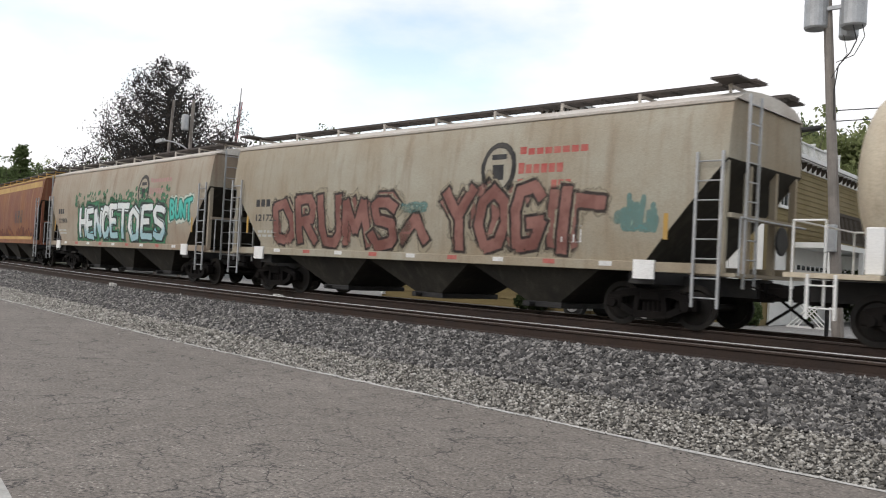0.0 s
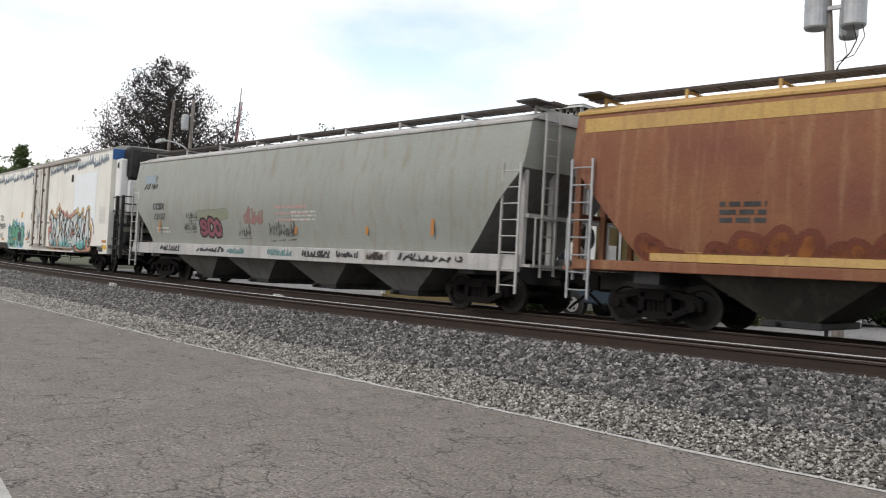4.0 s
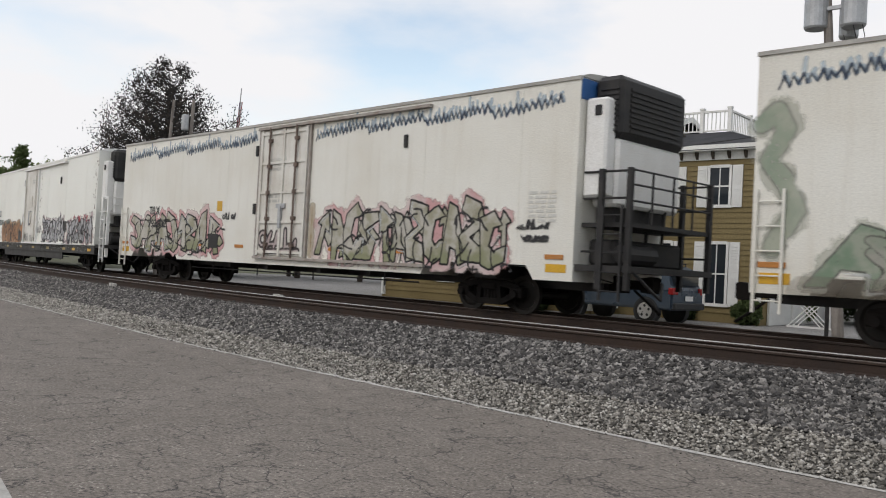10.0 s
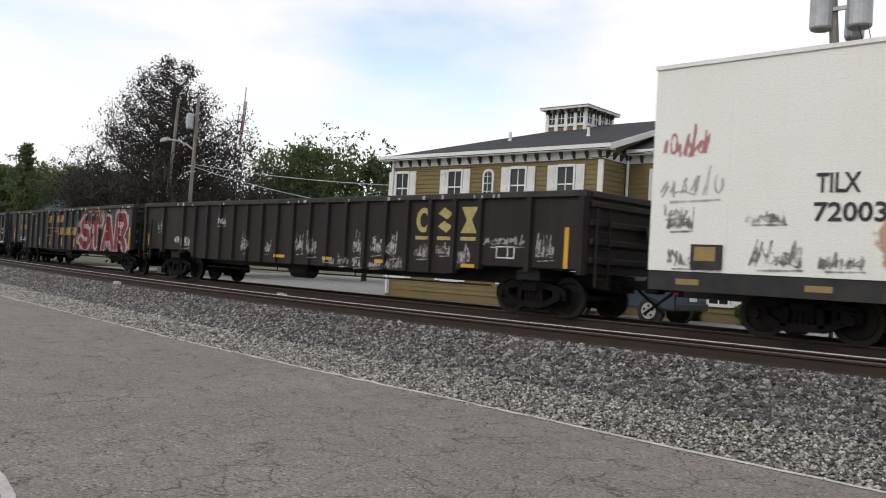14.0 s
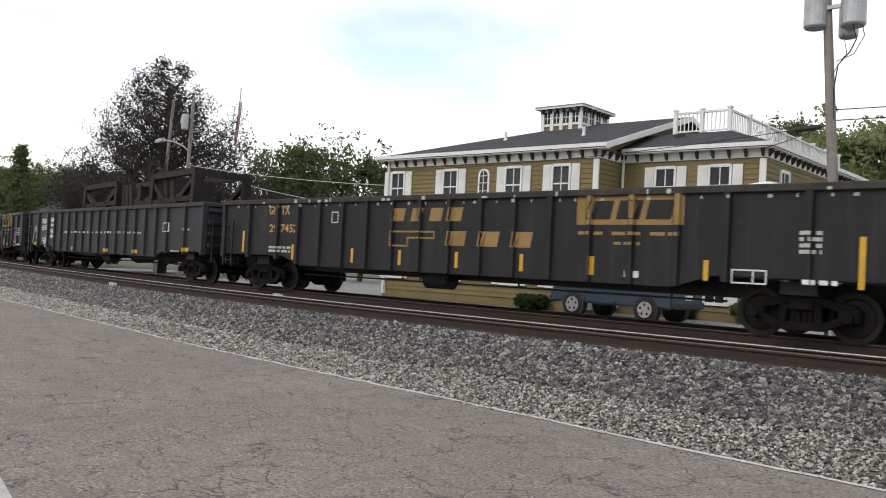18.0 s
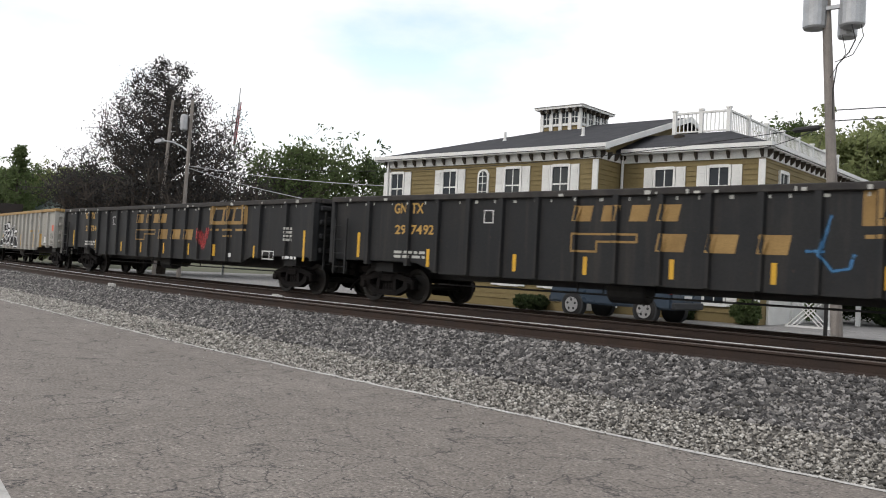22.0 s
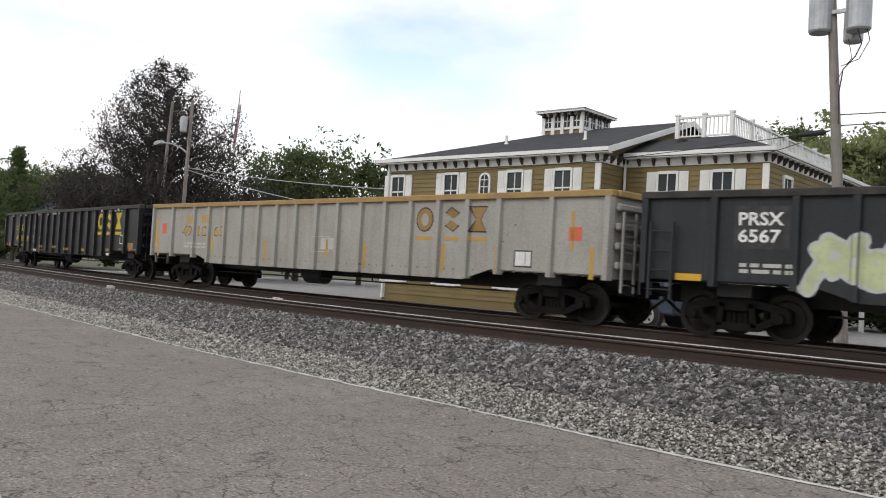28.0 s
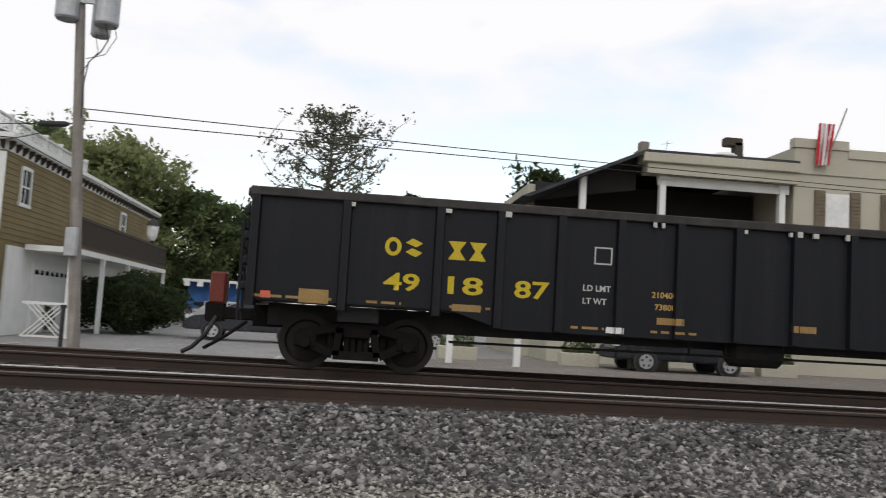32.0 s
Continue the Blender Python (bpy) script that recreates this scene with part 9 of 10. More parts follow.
def rail_marks(car, number, bars, panel=True):
    amber_word(car, -1.85, 0.55, 2.02, 2.32, 4, AMBER)
    for x in (-0.05, 0.88, 1.75):
        painted(car, x, x + 0.5, 1.48, 1.8, AMBER, "letter_block", 0.06)
    for a, b, c, d in ((-1.85, -0.45, 1.76, 1.8), (-1.85, -1.81, 1.45, 1.8), (-1.85, -1.3, 1.43, 1.47), (-1.34, -1.3, 1.43, 1.66), (-1.34, -0.45, 1.62, 1.66), (-0.49, -0.45, 1.62, 1.8)):
        painted(car, a, b, c, d, AMBER, "outline_mark")
    if panel:
        painted(car, 3.35, 5.6, 1.95, 2.5, AMBER, "painted_panel", label="amber painted panel with dark blocks")
        for k in range(3):
            painted(car, 3.6 + k * 0.62, 4.1 + k * 0.62, 2.05, 2.4, P_BLK, "letter_block", 0.08, out=0.007)
        for a, b in ((3.4, 3.95), (4.15, 4.75), (4.95, 5.55)):
            small_print(car, a, 1.76, b - a, 0.1, AMBER, 1, 2)
        small_print(car, 4.2, 1.58, 0.55, 0.09, AMBER, 1, 3)
    for x, (z0, z1) in bars:
        painted(car, x, x + 0.09, z0, z1, YELLOW, "reflector")
    lettering(car, "GN", -6.85, 2.2, 0.4, 0.24, OCHRE)
    lettering(car, "TX", -6.3, 2.2, 0.4, 0.24, OCHRE)
    lettering(car, number[:2], -6.8, 1.72, 0.36, 0.22, OCHRE)
    lettering(car, number[2:4], -6.28, 1.72, 0.36, 0.22, OCHRE)
    lettering(car, number[4:], -5.89, 1.72, 0.33, 0.22, OCHRE)
    frame_mark(car, -4.12, -3.86, 1.98, 2.26, LETTER_WHITE, 0.022)
    small_print(car, -6.8, 1.18, 1.0, 0.2, GREYL, 2, 5)
    frame_mark(car, 6.5, 7.1, 0.98, 1.22, LETTER_WHITE, 0.025, True)
    small_print(car, 7.6, 1.5, 0.35, 0.4, GREYL, 4, 6)
    small_print(car, 7.7, 1.02, 0.5, 0.12, LETTER_WHITE, 1, 7)
    plate(car, "data_plate", 4.6, 1.05, 0.3, 0.12, LETTER_WHITE, -1.516, 0.003)


BARS = [(-8.1, (1.15, 1.75)), (-5.75, (1.0, 1.4)), (-3.3, (1.0, 1.35)), (-1.6, (1.0, 1.35)), (0.2, (1.0, 1.35)), (2.0, (1.0, 1.35)), (3.7, (1.0, 1.35)), (6.0, (1.0, 1.35)), (8.5, (0.98, 1.78))]
rail_marks(gon_2, "297297", BARS, True)
rail_marks(gon_3, "297452", BARS)
rail_marks(gon_5, "297492", BARS)
rail_marks(gon_6, "297340", BARS)
S_STAR = spray("spray_star", (0.2, 0.03, 0.04), (0.2, 0.025, 0.035), (0.4, 0.37, 0.37), ((0.35, 0.3, 0.3), (0.25, 0.05, 0.06)), edge=0.04, reach=0.12, fade=0.8)
graffiti(gon_2, strokes_of("STAR", 2.75, 8.3, 1.05, 2.25, 17, 0.04), 0.2, S_STAR, 0.35, 0.03, label="dark red graffiti letters with white outlines", zmin=0.9)
S_BLUEL = spray("tag_blue", (0.05, 0.15, 0.28), (0.06, 0.18, 0.3), (0.05, 0.15, 0.28), edge=0.012, fade=0.8)
graffiti(gon_5, [((2.9, 2.1), (2.75, 1.5)), ((2.75, 1.5), (2.95, 1.25)), ((2.95, 1.25), (3.2, 1.3)), ((3.2, 1.3), (3.25, 1.5)), ((2.55, 1.55), (2.8, 1.55))], 0.014, S_BLUEL, 0.04, 0.016, "tag")
graffiti(gon_5, scribble(6.6, 7.4, 1.4, 1.9, 101, 5), 0.03, spray("tag_purple", (0.3, 0.06, 0.3), (0.4, 0.12, 0.35), (0.3, 0.06, 0.3), edge=0.015, fade=0.7), 0.06, 0.03, "tag")
graffiti(gon_6, [((2.65, 1.75), (3.0, 1.3)), ((3.0, 1.3), (3.25, 1.75)), ((2.85, 1.65), (3.05, 1.4))], 0.1, spray("spray_red_fade", (0.4, 0.05, 0.05), (0.3, 0.05, 0.05), (0.3, 0.04, 0.04), edge=0.02, fade=0.6), 0.12, 0.03, "spray_mark")

# dark brown gondola: yellow letter blocks, chalk tags
STRAW = surface("letter_straw", (0.42, 0.36, 0.13), (0.3, 0.25, 0.1), (6, 40), 0.7, 0, 0.9)
for k, (a, b) in enumerate(((4.42, 5.0), (5.13, 5.68), (5.85, 6.42))):
    plain_mark(gon_1, a + 0.04, b - 0.04, 1.76, 2.33, STRAW, k)
    painted(gon_1, a + 0.04, b - 0.04, 1.6, 1.68, STRAW, "letter_block")
for x in (-0.96, 1.16, 3.25, 6.15):
    painted(gon_1, x - 0.2, x + 0.2, 1.02, 1.1, YELLOW, "reflector")
painted(gon_1, 8.7, 8.8, 1.1, 1.9, YELLOW, "reflector")
painted(gon_1, -8.95, -8.87, 1.2, 1.6, YELLOW, "reflector")
frame_mark(gon_1, 6.95, 7.45, 1.25, 1.5, LETTER_WHITE, 0.025, True)
S_CHALK = spray("tag_chalk", (0.42, 0.42, 0.41), (0.3, 0.3, 0.3), (0.42, 0.42, 0.41), edge=0.004, fade=0.75)
for k, (a, b, c, d) in enumerate(((-8.3, -7.8, 1.7, 2.1), (-6.6, -6.0, 1.2, 1.6), (-4.4, -3.9, 1.9, 2.2), (-3.0, -2.6, 1.15, 1.8), (-1.75, -1.4, 1.15, 1.6), (-0.3, 0.1, 1.2, 1.75), (0.35, 0.7, 1.15, 1.8), (1.0, 1.5, 0.92, 1.2), (1.6, 2.05, 0.92, 1.25), (2.2, 2.62, 1.2, 1.8), (2.2, 2.65, 0.9, 1.2), (2.88, 3.3, 1.25, 1.75), (2.8, 3.3, 0.9, 1.12), (3.5, 3.85, 1.2, 1.8), (3.5, 4.1, 0.9, 1.25), (4.45, 5.0, 1.2, 1.56), (5.15, 5.65, 1.28, 1.56), (5.85, 6.2, 1.1, 1.56), (6.6, 7.8, 1.52, 1.82), (8.0, 8.5, 1.3, 1.8))):
    graffiti(gon_1, scribble(a, b, c, d, 110 + k, 6) + scribble(a + 0.05, b, c, d, 410 + k, 4), 0.0055, S_CHALK, 0.03, 0.013, "chalk_tag")
lettering(gon_1, "49", -7.1, 1.3, 0.34, 0.22, GREYL)
lettering(gon_1, "08", -6.55, 1.3, 0.3, 0.22, GREYL)

# slate gondolas: number boards, dotted line, chalk
for car, num in ((gon_4, "6559"), (gon_8, "6567")):
    painted(car, -7.32, -6.4, 1.65, 2.35, LETTER_BLACK, "number_board")
    lettering(car, "PRSX", -7.24, 2.03, 0.74, 0.22, LETTER_WHITE, -1.52)
    lettering(car, num, -7.24, 1.75, 0.7, 0.22, LETTER_WHITE, -1.52)
    for x in (-8.1, -2.95, 0.75, 3.6, 7.7):
        painted(car, x - 0.24, x + 0.24, 0.94 + (0.14 if abs(x) > 6 else 0), 1.06 + (0.14 if abs(x) > 6 else 0), YELLOW, "reflector")
    frame_mark(car, 5.9, 6.4, 1.7, 2.0, LETTER_WHITE, 0.025, True)
    small_print(car, -7.2, 1.25, 0.9, 0.2, GREYL, 2, 8)
    small_print(car, 6.6, 1.05, 0.7, 0.08, GREYL, 1, 9)
    small_print(car, 7.5, 1.75, 0.5, 0.08, GREYL, 1, 10)
for i in range(46):
    x = -4.2 + i * 0.19
    if i % 5 != 4:
        painted(gon_4, x, x + 0.08, 1.63 + 0.01 * math.sin(i), 1.7 + 0.01 * math.sin(i), LETTER_WHITE, "paint_dot")
S_WHITE = spray("tag_white", (0.65, 0.65, 0.63), (0.5, 0.5, 0.5), (0.65, 0.65, 0.63), edge=0.012, fade=0.85)
for k, (a, b, c, d) in enumerate(((-8.3, -7.7, 1.75, 1.95), (-6.05, -5.35, 2.15, 2.3), (-6.05, -5.35, 1.92, 2.08), (-6.05, -5.35, 1.68, 1.84), (-6.0, -5.35, 1.42, 1.6), (-6.9, -6.4, 1.1, 1.5))):
    graffiti(gon_4, scribble(a, b, c, d, 130 + k, 5), 0.018, S_WHITE, 0.05, 0.025, "chalk_tag")
graffiti(gon_4, [((-8.05, 1.7), (-7.85, 1.4)), ((-7.85, 1.7), (-8.05, 1.4))], 0.02, S_WHITE, 0.05, 0.025, "chalk_tag")
graffiti(gon_4, [((-8.6, 1.2), (-8.45, 1.5)), ((-8.45, 1.5), (-8.3, 1.9))], 0.015, S_WHITE, 0.05, 0.025, "chalk_tag")
pastel = [((0.42, 0.46, 0.3), (0.55, 0.6, 0.35)), ((0.55, 0.42, 0.48), (0.6, 0.52, 0.55)), ((0.55, 0.42, 0.42), (0.62, 0.55, 0.52)), ((0.34, 0.5, 0.5), (0.45, 0.58, 0.56))]
for k, (a, b) in enumerate(((-6.1, -3.6), (-3.3, -0.9), (-0.8, 2.3), (3.5, 5.9))):
    graffiti(gon_8, wild_strokes(4, a, b, 1.05, 1.95, 140 + k), 0.11, spray("spray_pastel_%s" % "abcd"[k], pastel[k][0], pastel[k][1], (0.5, 0.52, 0.5), edge=0.03, fade=0.85), 0.12, 0.035, label="pale pastel graffiti letters", zmin=0.9)
for k, (a, b, c, d) in enumerate(((2.5, 3.2, 1.5, 1.8), (2.5, 3.1, 1.05, 1.35), (6.1, 6.8, 1.95, 2.3), (6.2, 7.3, 1.1, 1.5), (7.5, 8.2, 1.3, 1.8), (5.2, 5.8, 1.3, 1.8))):
    graffiti(gon_8, scribble(a, b, c, d, 150 + k, 5), 0.01, S_CHALK, 0.04, 0.018, "chalk_tag")

# beige gondolas
for car, digits in ((gon_7, ("49", "10", "29")), (gon_9, ("49", "10", "69"))):
    dx = 0.0 if car is gon_7 else -0.15
    for k, (a, b) in enumerate(((3.85, 4.4), (4.75, 5.2), (5.5, 6.0))):
        plain_mark(car, a + dx, b + dx, 1.86, 2.42, LETTER_BLACK, k, "letter_outline")
        plain_mark(car, a + dx + 0.03, b + dx - 0.03, 1.89, 2.39, AMBER, k, out=0.007)
        painted(car, a + dx, b + dx, 1.68, 1.76, OCHRE, "letter_block")
    for k, d in enumerate(digits):
        lettering(car, d, -6.825 + 0.95 * k + dx, 1.655, 0.57, 0.31, LETTER_BLACK, name="letter_outline")
        lettering(car, d, -6.8 + 0.95 * k + dx, 1.68, 0.52, 0.26, OCHRE)
    for k in range(2):
        for j in range(2):
            painted(car, -6.75 + 0.95 * k + 0.3 * j, -6.52 + 0.95 * k + 0.3 * j, 2.06, 2.3, OCHRE, "letter_block")
    for x in (-8.55, -2.35, 1.9, 4.55, 6.1, 8.45):
        painted(car, x, x + 0.1, 1.0, 1.6, OCHRE, "reflector")
    painted(car, 6.65, 7.05, 1.2, 1.48, LETTER_WHITE, "data_panel")
    frame_mark(car, 6.62, 7.08, 1.17, 1.51, LETTER_BLACK, 0.025, True)
    painted(car, 7.95, 8.25, 1.72, 1.98, HOT, "painted_patch", label="small red-orange square")
    for k in range(60):
        x = -8.3 + 16.6 * k / 59
        painted(car, x, x + 0.035, 1.05, 1.08, IRON_BROWN, "rivet")
    small_print(car, -6.8, 1.3, 1.4, 0.2, GREYL, 2, 15)
S_INK = spray("spray_ink", (0.025, 0.025, 0.028), (0.04, 0.04, 0.042), (0.7, 0.7, 0.69), ((0.03, 0.03, 0.03),), edge=0.032, reach=0.06)
for k, sh in enumerate([[(-3.1, 0.95), (-2.2, 1.0), (-1.9, 1.5), (-2.6, 1.3)]] + spiky(4, -2.3, 0.7, 0.95, 2.15, 23) + [[(0.5, 1.0), (1.5, 0.95), (0.9, 1.5), (0.6, 1.35)]]):
    graffiti(gon_7, [], 0.0, S_INK, 0.1, 0.03, "graffiti_shape", "black angular graffiti with white outlines" if k == 0 else "", zmin=0.88, out=0.005 + 0.0006 * k, polys=[sh])
graffiti(gon_7, scribble(7.75, 8.5, 1.38, 1.68, 161, 6) + scribble(7.7, 8.5, 1.18, 1.38, 162, 6), 0.007, S_FINE, 0.03, 0.014, "tag")
graffiti(gon_7, scribble(-7.6, -6.9, 1.1, 1.7, 163, 3), 0.01, S_BLACKT, 0.04, 0.016, "tag")
frame_mark(gon_9, -0.2, 0.55, 1.32, 1.72, GREYL, 0.02)
painted(gon_9, 0.2, 0.75, 1.4, 1.68, GREYL, "data_panel")
painted(gon_9, 8.0, 8.07, 1.5, 2.3, OCHRE, "reflector")
for car in (gon_7, gon_9):
    painted(car, -8.3, -8.0, 1.72, 2.05, HOT, "sticker", label="faded red sticker")
    for x in (-8.72, -5.2, 0.4):
        painted(car, x, x + 0.1, 1.25 if x > -8 else 1.3, 1.65 if x > -8 else 2.2, YELLOW, "reflector")

# the last, black gondola
for k, (a, b) in enumerate(((4.66, 5.28), (5.67, 6.1), (6.55, 7.18))):
    plain_mark(gon_10, a, b, 1.86, 2.46, GOLD, k)
    painted(gon_10, a, b, 1.66, 1.77, GOLD, "letter_block")
for k, (a, b) in enumerate(((-7.08, -6.84), (-6.78, -6.53), (-6.16, -5.9), (-5.85, -5.6))):
    plain_mark(gon_10, a, b, 1.83, 2.1, GOLD, (0, 1, 2, 2)[k])
for d, a in (("49", -7.07), ("18", -6.14), ("87", -5.16)):
    lettering(gon_10, d, a, 1.33, 0.52, 0.26, GOLD)
frame_mark(gon_10, -3.99, -3.72, 1.9, 2.16, GREYL, 0.022)
frame_mark(gon_10, 7.08, 7.54, 1.34, 1.66, LETTER_WHITE, 0.025, True)
lettering(gon_10, "LD LMT", -4.14, 1.5, 0.42, 0.09, GREYL)
lettering(gon_10, "LT WT", -4.14, 1.31, 0.36, 0.09, GREYL)
lettering(gon_10, "210400", -3.1, 1.46, 0.38, 0.09, OCHRE)
lettering(gon_10, "73800", -3.05, 1.28, 0.32, 0.09, OCHRE)
for x, z, w in ((-8.05, 1.18, 0.42), (-5.85, 1.14, 0.42), (-2.8, 1.12, 0.42), (-0.75, 1.12, 0.42), (1.0, 1.06, 0.4), (3.05, 1.06, 0.4), (5.9, 1.1, 0.45), (8.15, 1.28, 0.5)):
    painted(gon_10, x - w / 2, x + w / 2, z - (0.1 if abs(x) > 8 else 0.05), z + (0.1 if abs(x) > 8 else 0.05), AMBER, "reflector")
painted(gon_10, -3.77, -3.5, 0.9, 0.99, LETTER_WHITE, "data_panel")
painted(gon_10, 5.75, 6.05, 0.9, 0.98, LETTER_WHITE, "data_panel")
painted(gon_10, 8.0, 8.2, 0.98 + 0.12, 1.09 + 0.12, HOT, "data_panel")
painted(gon_10, -8.8, -8.66, 1.12, 1.22, HOT, "data_panel")
for x, w in ((-8.9, 1.1), (-7.3, 0.5), (-6.1, 0.6), (-4.3, 0.5), (-3.1, 0.7), (7.0, 0.4), (8.0, 0.9)):
    small_print(gon_10, x, 0.94 if abs(x) < 5.5 else 1.13, w, 0.06, AMBER, 1, int(x * 10))
# scraped paint along the top rails
scr = random.Random(9)
for car in (gon_1, gon_2, gon_3, gon_5, gon_6, gon_10):
    for k in range(16):
        x = scr.uniform(-8.6, 8.6)
        w = scr.uniform(0.03, 0.12)
        bm = bmesh.new()
        box(bm, x, x + w, -HALF - 0.001, -HALF + 0.05, 2.5, 2.5 + scr.uniform(0.04, 0.1))
        part("scraped_paint", bm, GREYL, car)
# pale lashing eyes under the rim
for car in (gon_2, gon_3, gon_5, gon_6):
    for k in range(34):
        x = -8.5 + 17.0 * k / 33 + scr.uniform(-0.12, 0.12)
        w = scr.choice((0.03, 0.035, 0.04, 0.08))
        painted(car, x, x + w, 2.4, 2.45 + scr.uniform(0, 0.02), GREYL, "lashing_eye", out=0.006)
# end-of-train device on the last coupler
bm = bmesh.new()
box(bm, -9.75, -9.5, -0.15, 0.15, 1.0, 1.5, bevel=0.03)
part("end_of_train_box", bm, surface("device_red", (0.16, 0.035, 0.025), (0.12, 0.035, 0.025), (3, 30), 0.6), gon_10, "red end-of-train marker box")
bm = bmesh.new()
pts = [(-9.6, -0.2, 0.8), (-9.75, -0.25, 0.5), (-9.95, -0.2, 0.3), (-10.1, -0.15, 0.22)]
for a, b in zip(pts, pts[1:]):
    rod(bm, a, b, 0.035, n=8)
part("air_hose", bm, BLACK, gon_10)

# ---------------------------------------------------------------- loads
SCRAP = surface("scrap_steel", (0.018, 0.015, 0.014), (0.032, 0.026, 0.022), (2, 30), 0.8, 0, 0.8, (0.05, 0.035, 0.028), 0.3)


def beam(bm, p, q, w=0.11):
    p, q = Vector(p), Vector(q)
    m = (q - p).to_track_quat("X", "Z").to_matrix().to_4x4()
    m.translation = p
    L = (q - p).length
    box(bm, 0, L, -w, w, -w, w, m)


def trestle(car, x0, x1, zt, lean):
    for y in (-1.05, 0.75):
        bm = bmesh.new()
        beam(bm, (x0, y, 1.2), (x0 + lean, y, zt), 0.12)
        beam(bm, (x1 - lean, y, 1.2), (x1, y, zt), 0.12)
        beam(bm, (x0 + lean, y, zt), (x1, y, zt + 0.05), 0.1)
        beam(bm, (x0 + 0.2, y, zt - 0.2), (x0 + 1.5, y, 2.6), 0.08)
        beam(bm, (x1 - 0.2, y, zt - 0.2), (x1 - 1.6, y, 2.6), 0.08)
        beam(bm, (x0, y, 2.75), (x1, y, 2.85), 0.08)
        part("load_frame", bm, SCRAP, car, "dark rusty steel trestle frame")
    for x in (x0 + lean, x1):
        bm = bmesh.new()
        beam(bm, (x, -1.05, zt), (x, 0.75, zt), 0.1)
        part("load_brace", bm, SCRAP, car)


trestle(gon_4, -3.2, 0.5, 3.52, 0.25)
trestle(gon_4, 3.65, 7.25, 3.66, 0.3)


def slab(car, x, w, z, lean, y=-1.0, depth=1.5):
    """A heavy plate that leans between the frames."""
    bm = bmesh.new()
    prism(bm, [(x, 2.2), (x + w, 2.2), (x + w - lean, z), (x - lean, z)], y, y + 0.07)
    prism(bm, [(x + w - 0.05, 2.2), (x + w, 2.2), (x + w - lean, z), (x + w - 0.05 - lean, z)], y + 0.07, y + depth)
    part("load_plate", bm, SCRAP, car, "dark rusty leaning plate")


slab(gon_4, -0.35, 0.9, 3.5, 0.25)
for x, w, z, lean in ((0.75, 0.3, 3.5, 0.15), (1.15, 0.28, 3.48, 0.2), (1.55, 0.3, 3.5, 0.25), (4.2, 0.42, 3.55, 0.35), (4.75, 0.3, 3.6, 0.3), (5.2, 0.32, 3.58, 0.2)):
    slab(gon_4, x, w, z, lean)
bm = bmesh.new()
box(bm, 1.2, 3.75, -0.95, 0.4, 2.3, 3.02, bevel=0.12)
part("load_drum", bm, SCRAP, gon_4, "dark rusty boxed girder")
bm = bmesh.new()
beam(bm, (1.95, -0.9, 3.42), (3.75, -0.9, 3.47), 0.09)
beam(bm, (2.5, -0.9, 2.9), (2.5, -0.9, 3.42), 0.16)
beam(bm, (3.5, -0.9, 2.9), (3.5, -0.9, 3.42), 0.12)
beam(bm, (5.5, -0.9, 2.95), (7.3, -0.9, 2.98), 0.07)
part("load_beam", bm, SCRAP, gon_4)


def trough(car, x0, x1, zt):
    bm = bmesh.new()
    out = [(x0 + 0.12, 2.2), (x1, 2.2), (x1 - 0.55, zt), (x0 - 0.08, zt - 0.07)]
    prism(bm, out, -1.0, -0.94)
    prism(bm, out, 0.94, 1.0)
    for a, b in ((out[0], out[3]), (out[1], out[2])):
        d = 0.05 if b[0] > a[0] else -0.05
        prism(bm, [a, (a[0] + d, a[1]), (b[0] + d, b[1]), b], -0.94, 0.94)
    part("load_trough", bm, SCRAP, car, "dark steel trough lying across the wagon")
    bm = bmesh.new()
    prism(bm, [(x0 - 0.12, zt - 0.2), (x1 - 0.5, zt - 0.12), (x1 - 0.5, zt + 0.02), (x0 - 0.12, zt - 0.06)], -1.08, -1.0)
    for k in range(9):
        x = x0 + 0.1 + (x1 - x0 - 0.8) * k / 8
        box(bm, x - 0.1, x + 0.1, -1.06, -0.98, zt - 0.04 + 0.008 * k, zt + 0.035 + 0.002 * k)
    part("load_rim", bm, SCRAP, car)
    for p, q in (((x1 - 1.15, 2.2), (x1 - 1.15, zt - 0.1)), ((x0 + 0.15, zt - 0.3), (x0 + 1.15, 2.5)), ((x1 - 1.3, zt - 0.4), (x1 - 2.3, 2.5))):
        bm = bmesh.new()
        beam(bm, (p[0], -1.05, p[1]), (q[0], -1.05, q[1]), 0.06)
        part("load_rib", bm, SCRAP, car)


trough(gon_8, -3.8, 1.3, 3.5)
trough(gon_8, 3.6, 8.05, 3.66)
for k, (a, b, za, zb) in enumerate(((1.2, 3.5, 3.0, 3.12), (1.1, 2.3, 2.85, 3.0), (7.8, 8.95, 3.12, 3.24), (7.7, 9.05, 3.0, 3.05), (7.8, 8.8, 2.85, 2.95), (7.6, 8.7, 2.72, 2.8))):
    bm = bmesh.new()
    beam(bm, (a, -0.8 + 0.12 * k, za), (b, -0.7 + 0.1 * k, zb), 0.05)
    part("load_plank", bm, SCRAP, gon_8)
# pale heap showing over one rim
bm = bmesh.new()
turned(bm, [(1.0, 2.3), (0.7, 2.55), (0.35, 2.78), (0.1, 2.84)], "z", 14, (6.4, 0, 0))
part("load_heap", bm, LETTER_WHITE, gon_3, "pale heap of scrap over the rim")


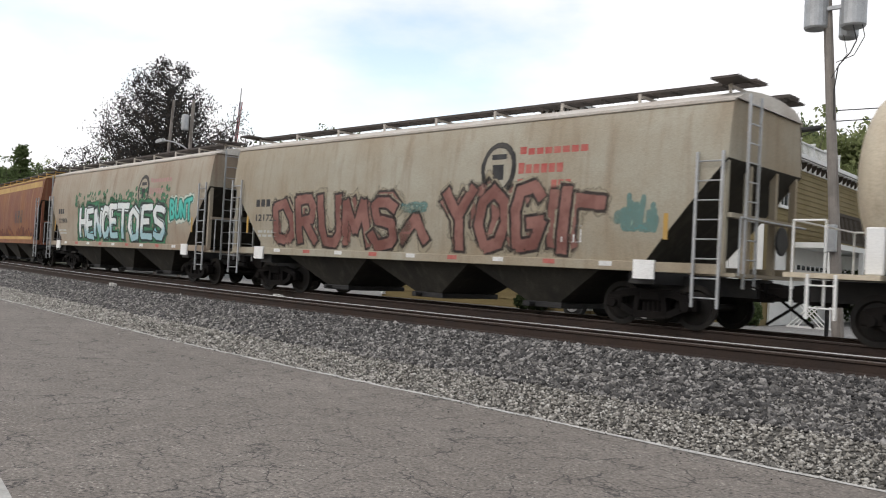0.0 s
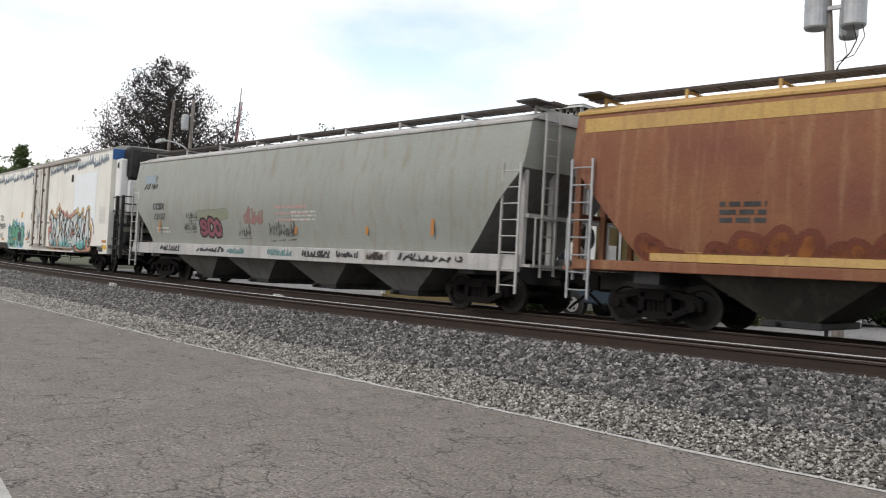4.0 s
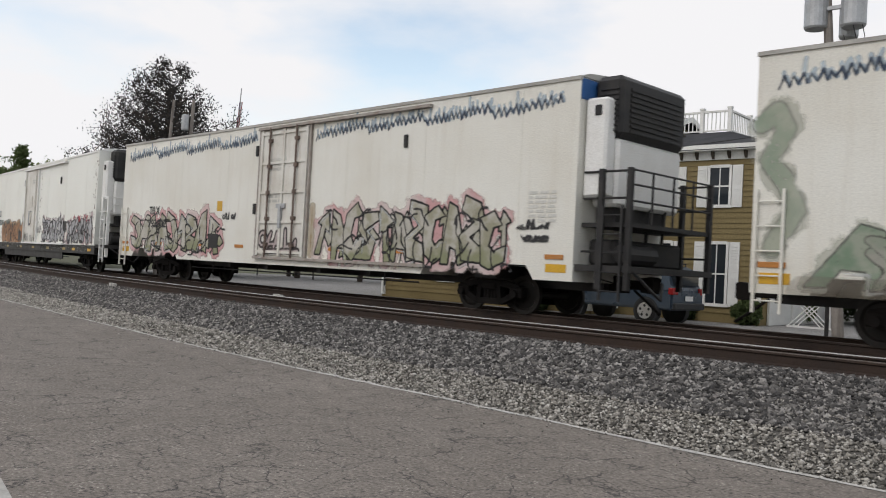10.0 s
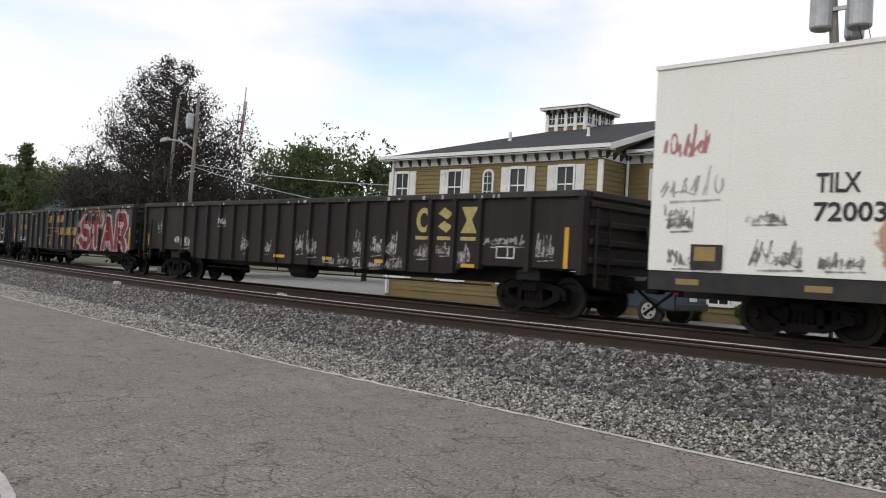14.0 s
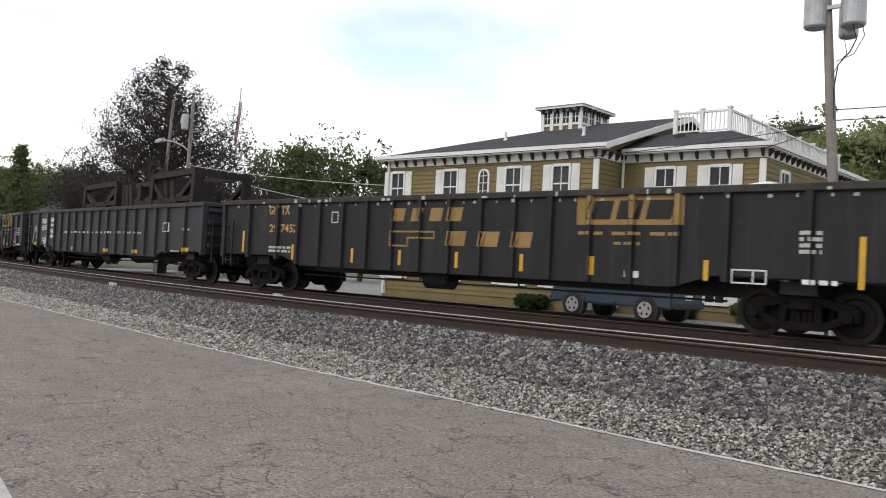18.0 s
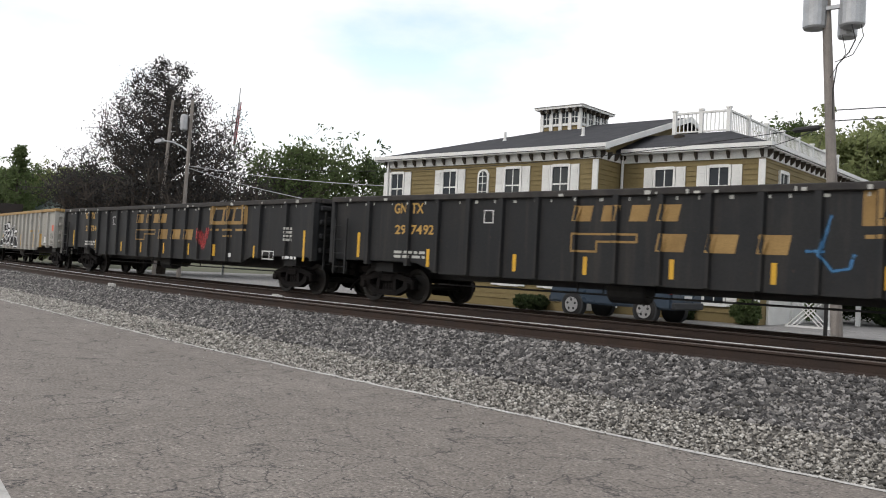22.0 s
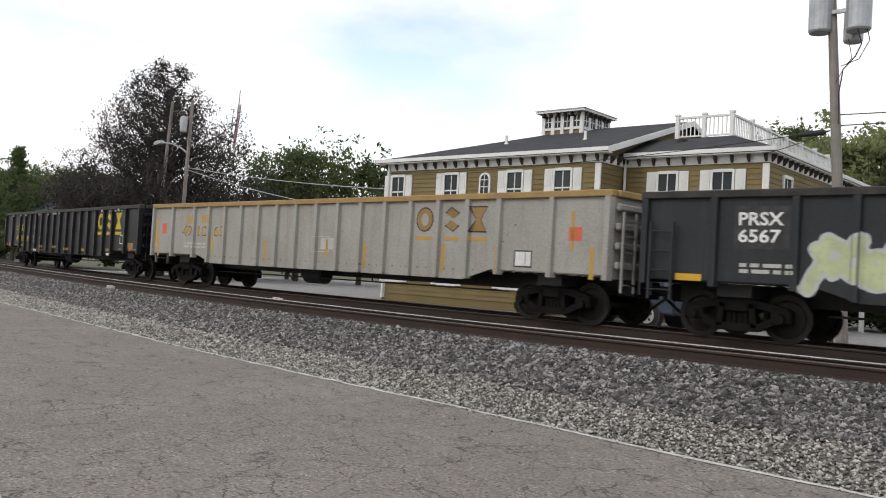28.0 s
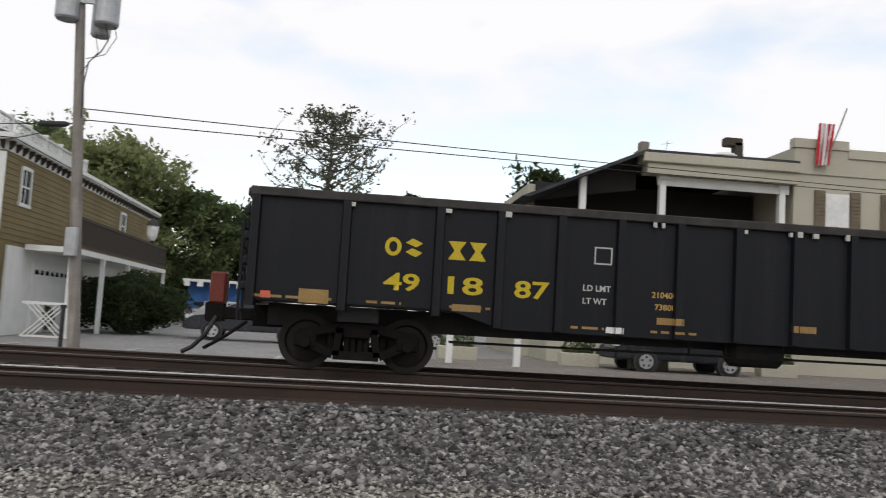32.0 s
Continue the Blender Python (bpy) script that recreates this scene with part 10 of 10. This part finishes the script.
# ---------------------------------------------------------------- sleepers and small trackside things
ties = thing("sleepers", "dark weathered timber sleepers under the rails", "sleepers", kind="structure")
for i in range(150):
    x = -52 + i * 0.5
    put("tie", "sleeper", lambda b: box(b, -0.115, 0.115, -1.1, 1.1, -0.14, 0.0, bevel=0.012), TIE, ties,
        pose(x + pick.uniform(-0.02, 0.02), TRACK_Y + bow(x) + pick.uniform(-0.04, 0.04), RAIL_TOP - 0.16, 0, 0, math.degrees(math.atan(slope_at(x))) + pick.uniform(-0.6, 0.6)))
    lean = math.degrees(math.atan(near_y(x + 0.5) - near_y(x - 0.5)))
    put("tie_near", "sleeper", lambda b: box(b, -0.115, 0.115, -0.85, 0.95, -0.14, 0.0, bevel=0.012), TIE, ties,
        pose(x + pick.uniform(-0.02, 0.02), near_y(x) - 0.65 + pick.uniform(-0.04, 0.04), RAIL_TOP - 0.145, 0, 0, lean + pick.uniform(-0.6, 0.6)))
for x, y, z in ((-22.9, near_y(-22.9) - 1.5, 0.54), (-16.5, near_y(-16.5) + 0.12, 0.62)):
    m = thing("track_marker", "small pale box clipped beside the rail", "track fitting", pose(x, y, z))
    bm = bmesh.new()
    box(bm, -0.16, -0.02, -0.06, 0.06, 0, 0.12, bevel=0.01)
    box(bm, 0.03, 0.12, -0.05, 0.05, 0, 0.11, bevel=0.01)
    part("box", bm, PALE, m)


# ---------------------------------------------------------------- motion
SPEED, SLOWING = 10.854, 0.00254


def reach_at(s, t):
    return s + SPEED * (t - 13) - SLOWING * (t - 13) ** 2


def car_pose(s, base, t):
    x = reach_at(s, t)
    xa, xb = x - base, x + base
    ya, yb = bow(xa), bow(xb)
    return pose(x, TRACK_Y + (ya + yb) / 2, RAIL, 0, 0, math.degrees(math.atan2(yb - ya, xb - xa)))


def motions():
    for car, s, base in CARS:
        walk(car, [(t, car_pose(s, base, t)) for t in [0.5 * i for i in range(65)]])
    start = {car: s for car, s, _ in CARS}
    for w, car, off in WHEELS:
        s = start[car] + off
        rows = []
        for k in range(961):
            t = k / 30
            x = reach_at(s, t)
            if k in (0, 960) or -75 < x < 26:
                rows.append((t, pose(off, 0, AXLE, 0, math.degrees(min(max(x, -75), 26) / (0.457 * TRUCK_SIZE)), 0)))
        walk(w, rows)


motions()
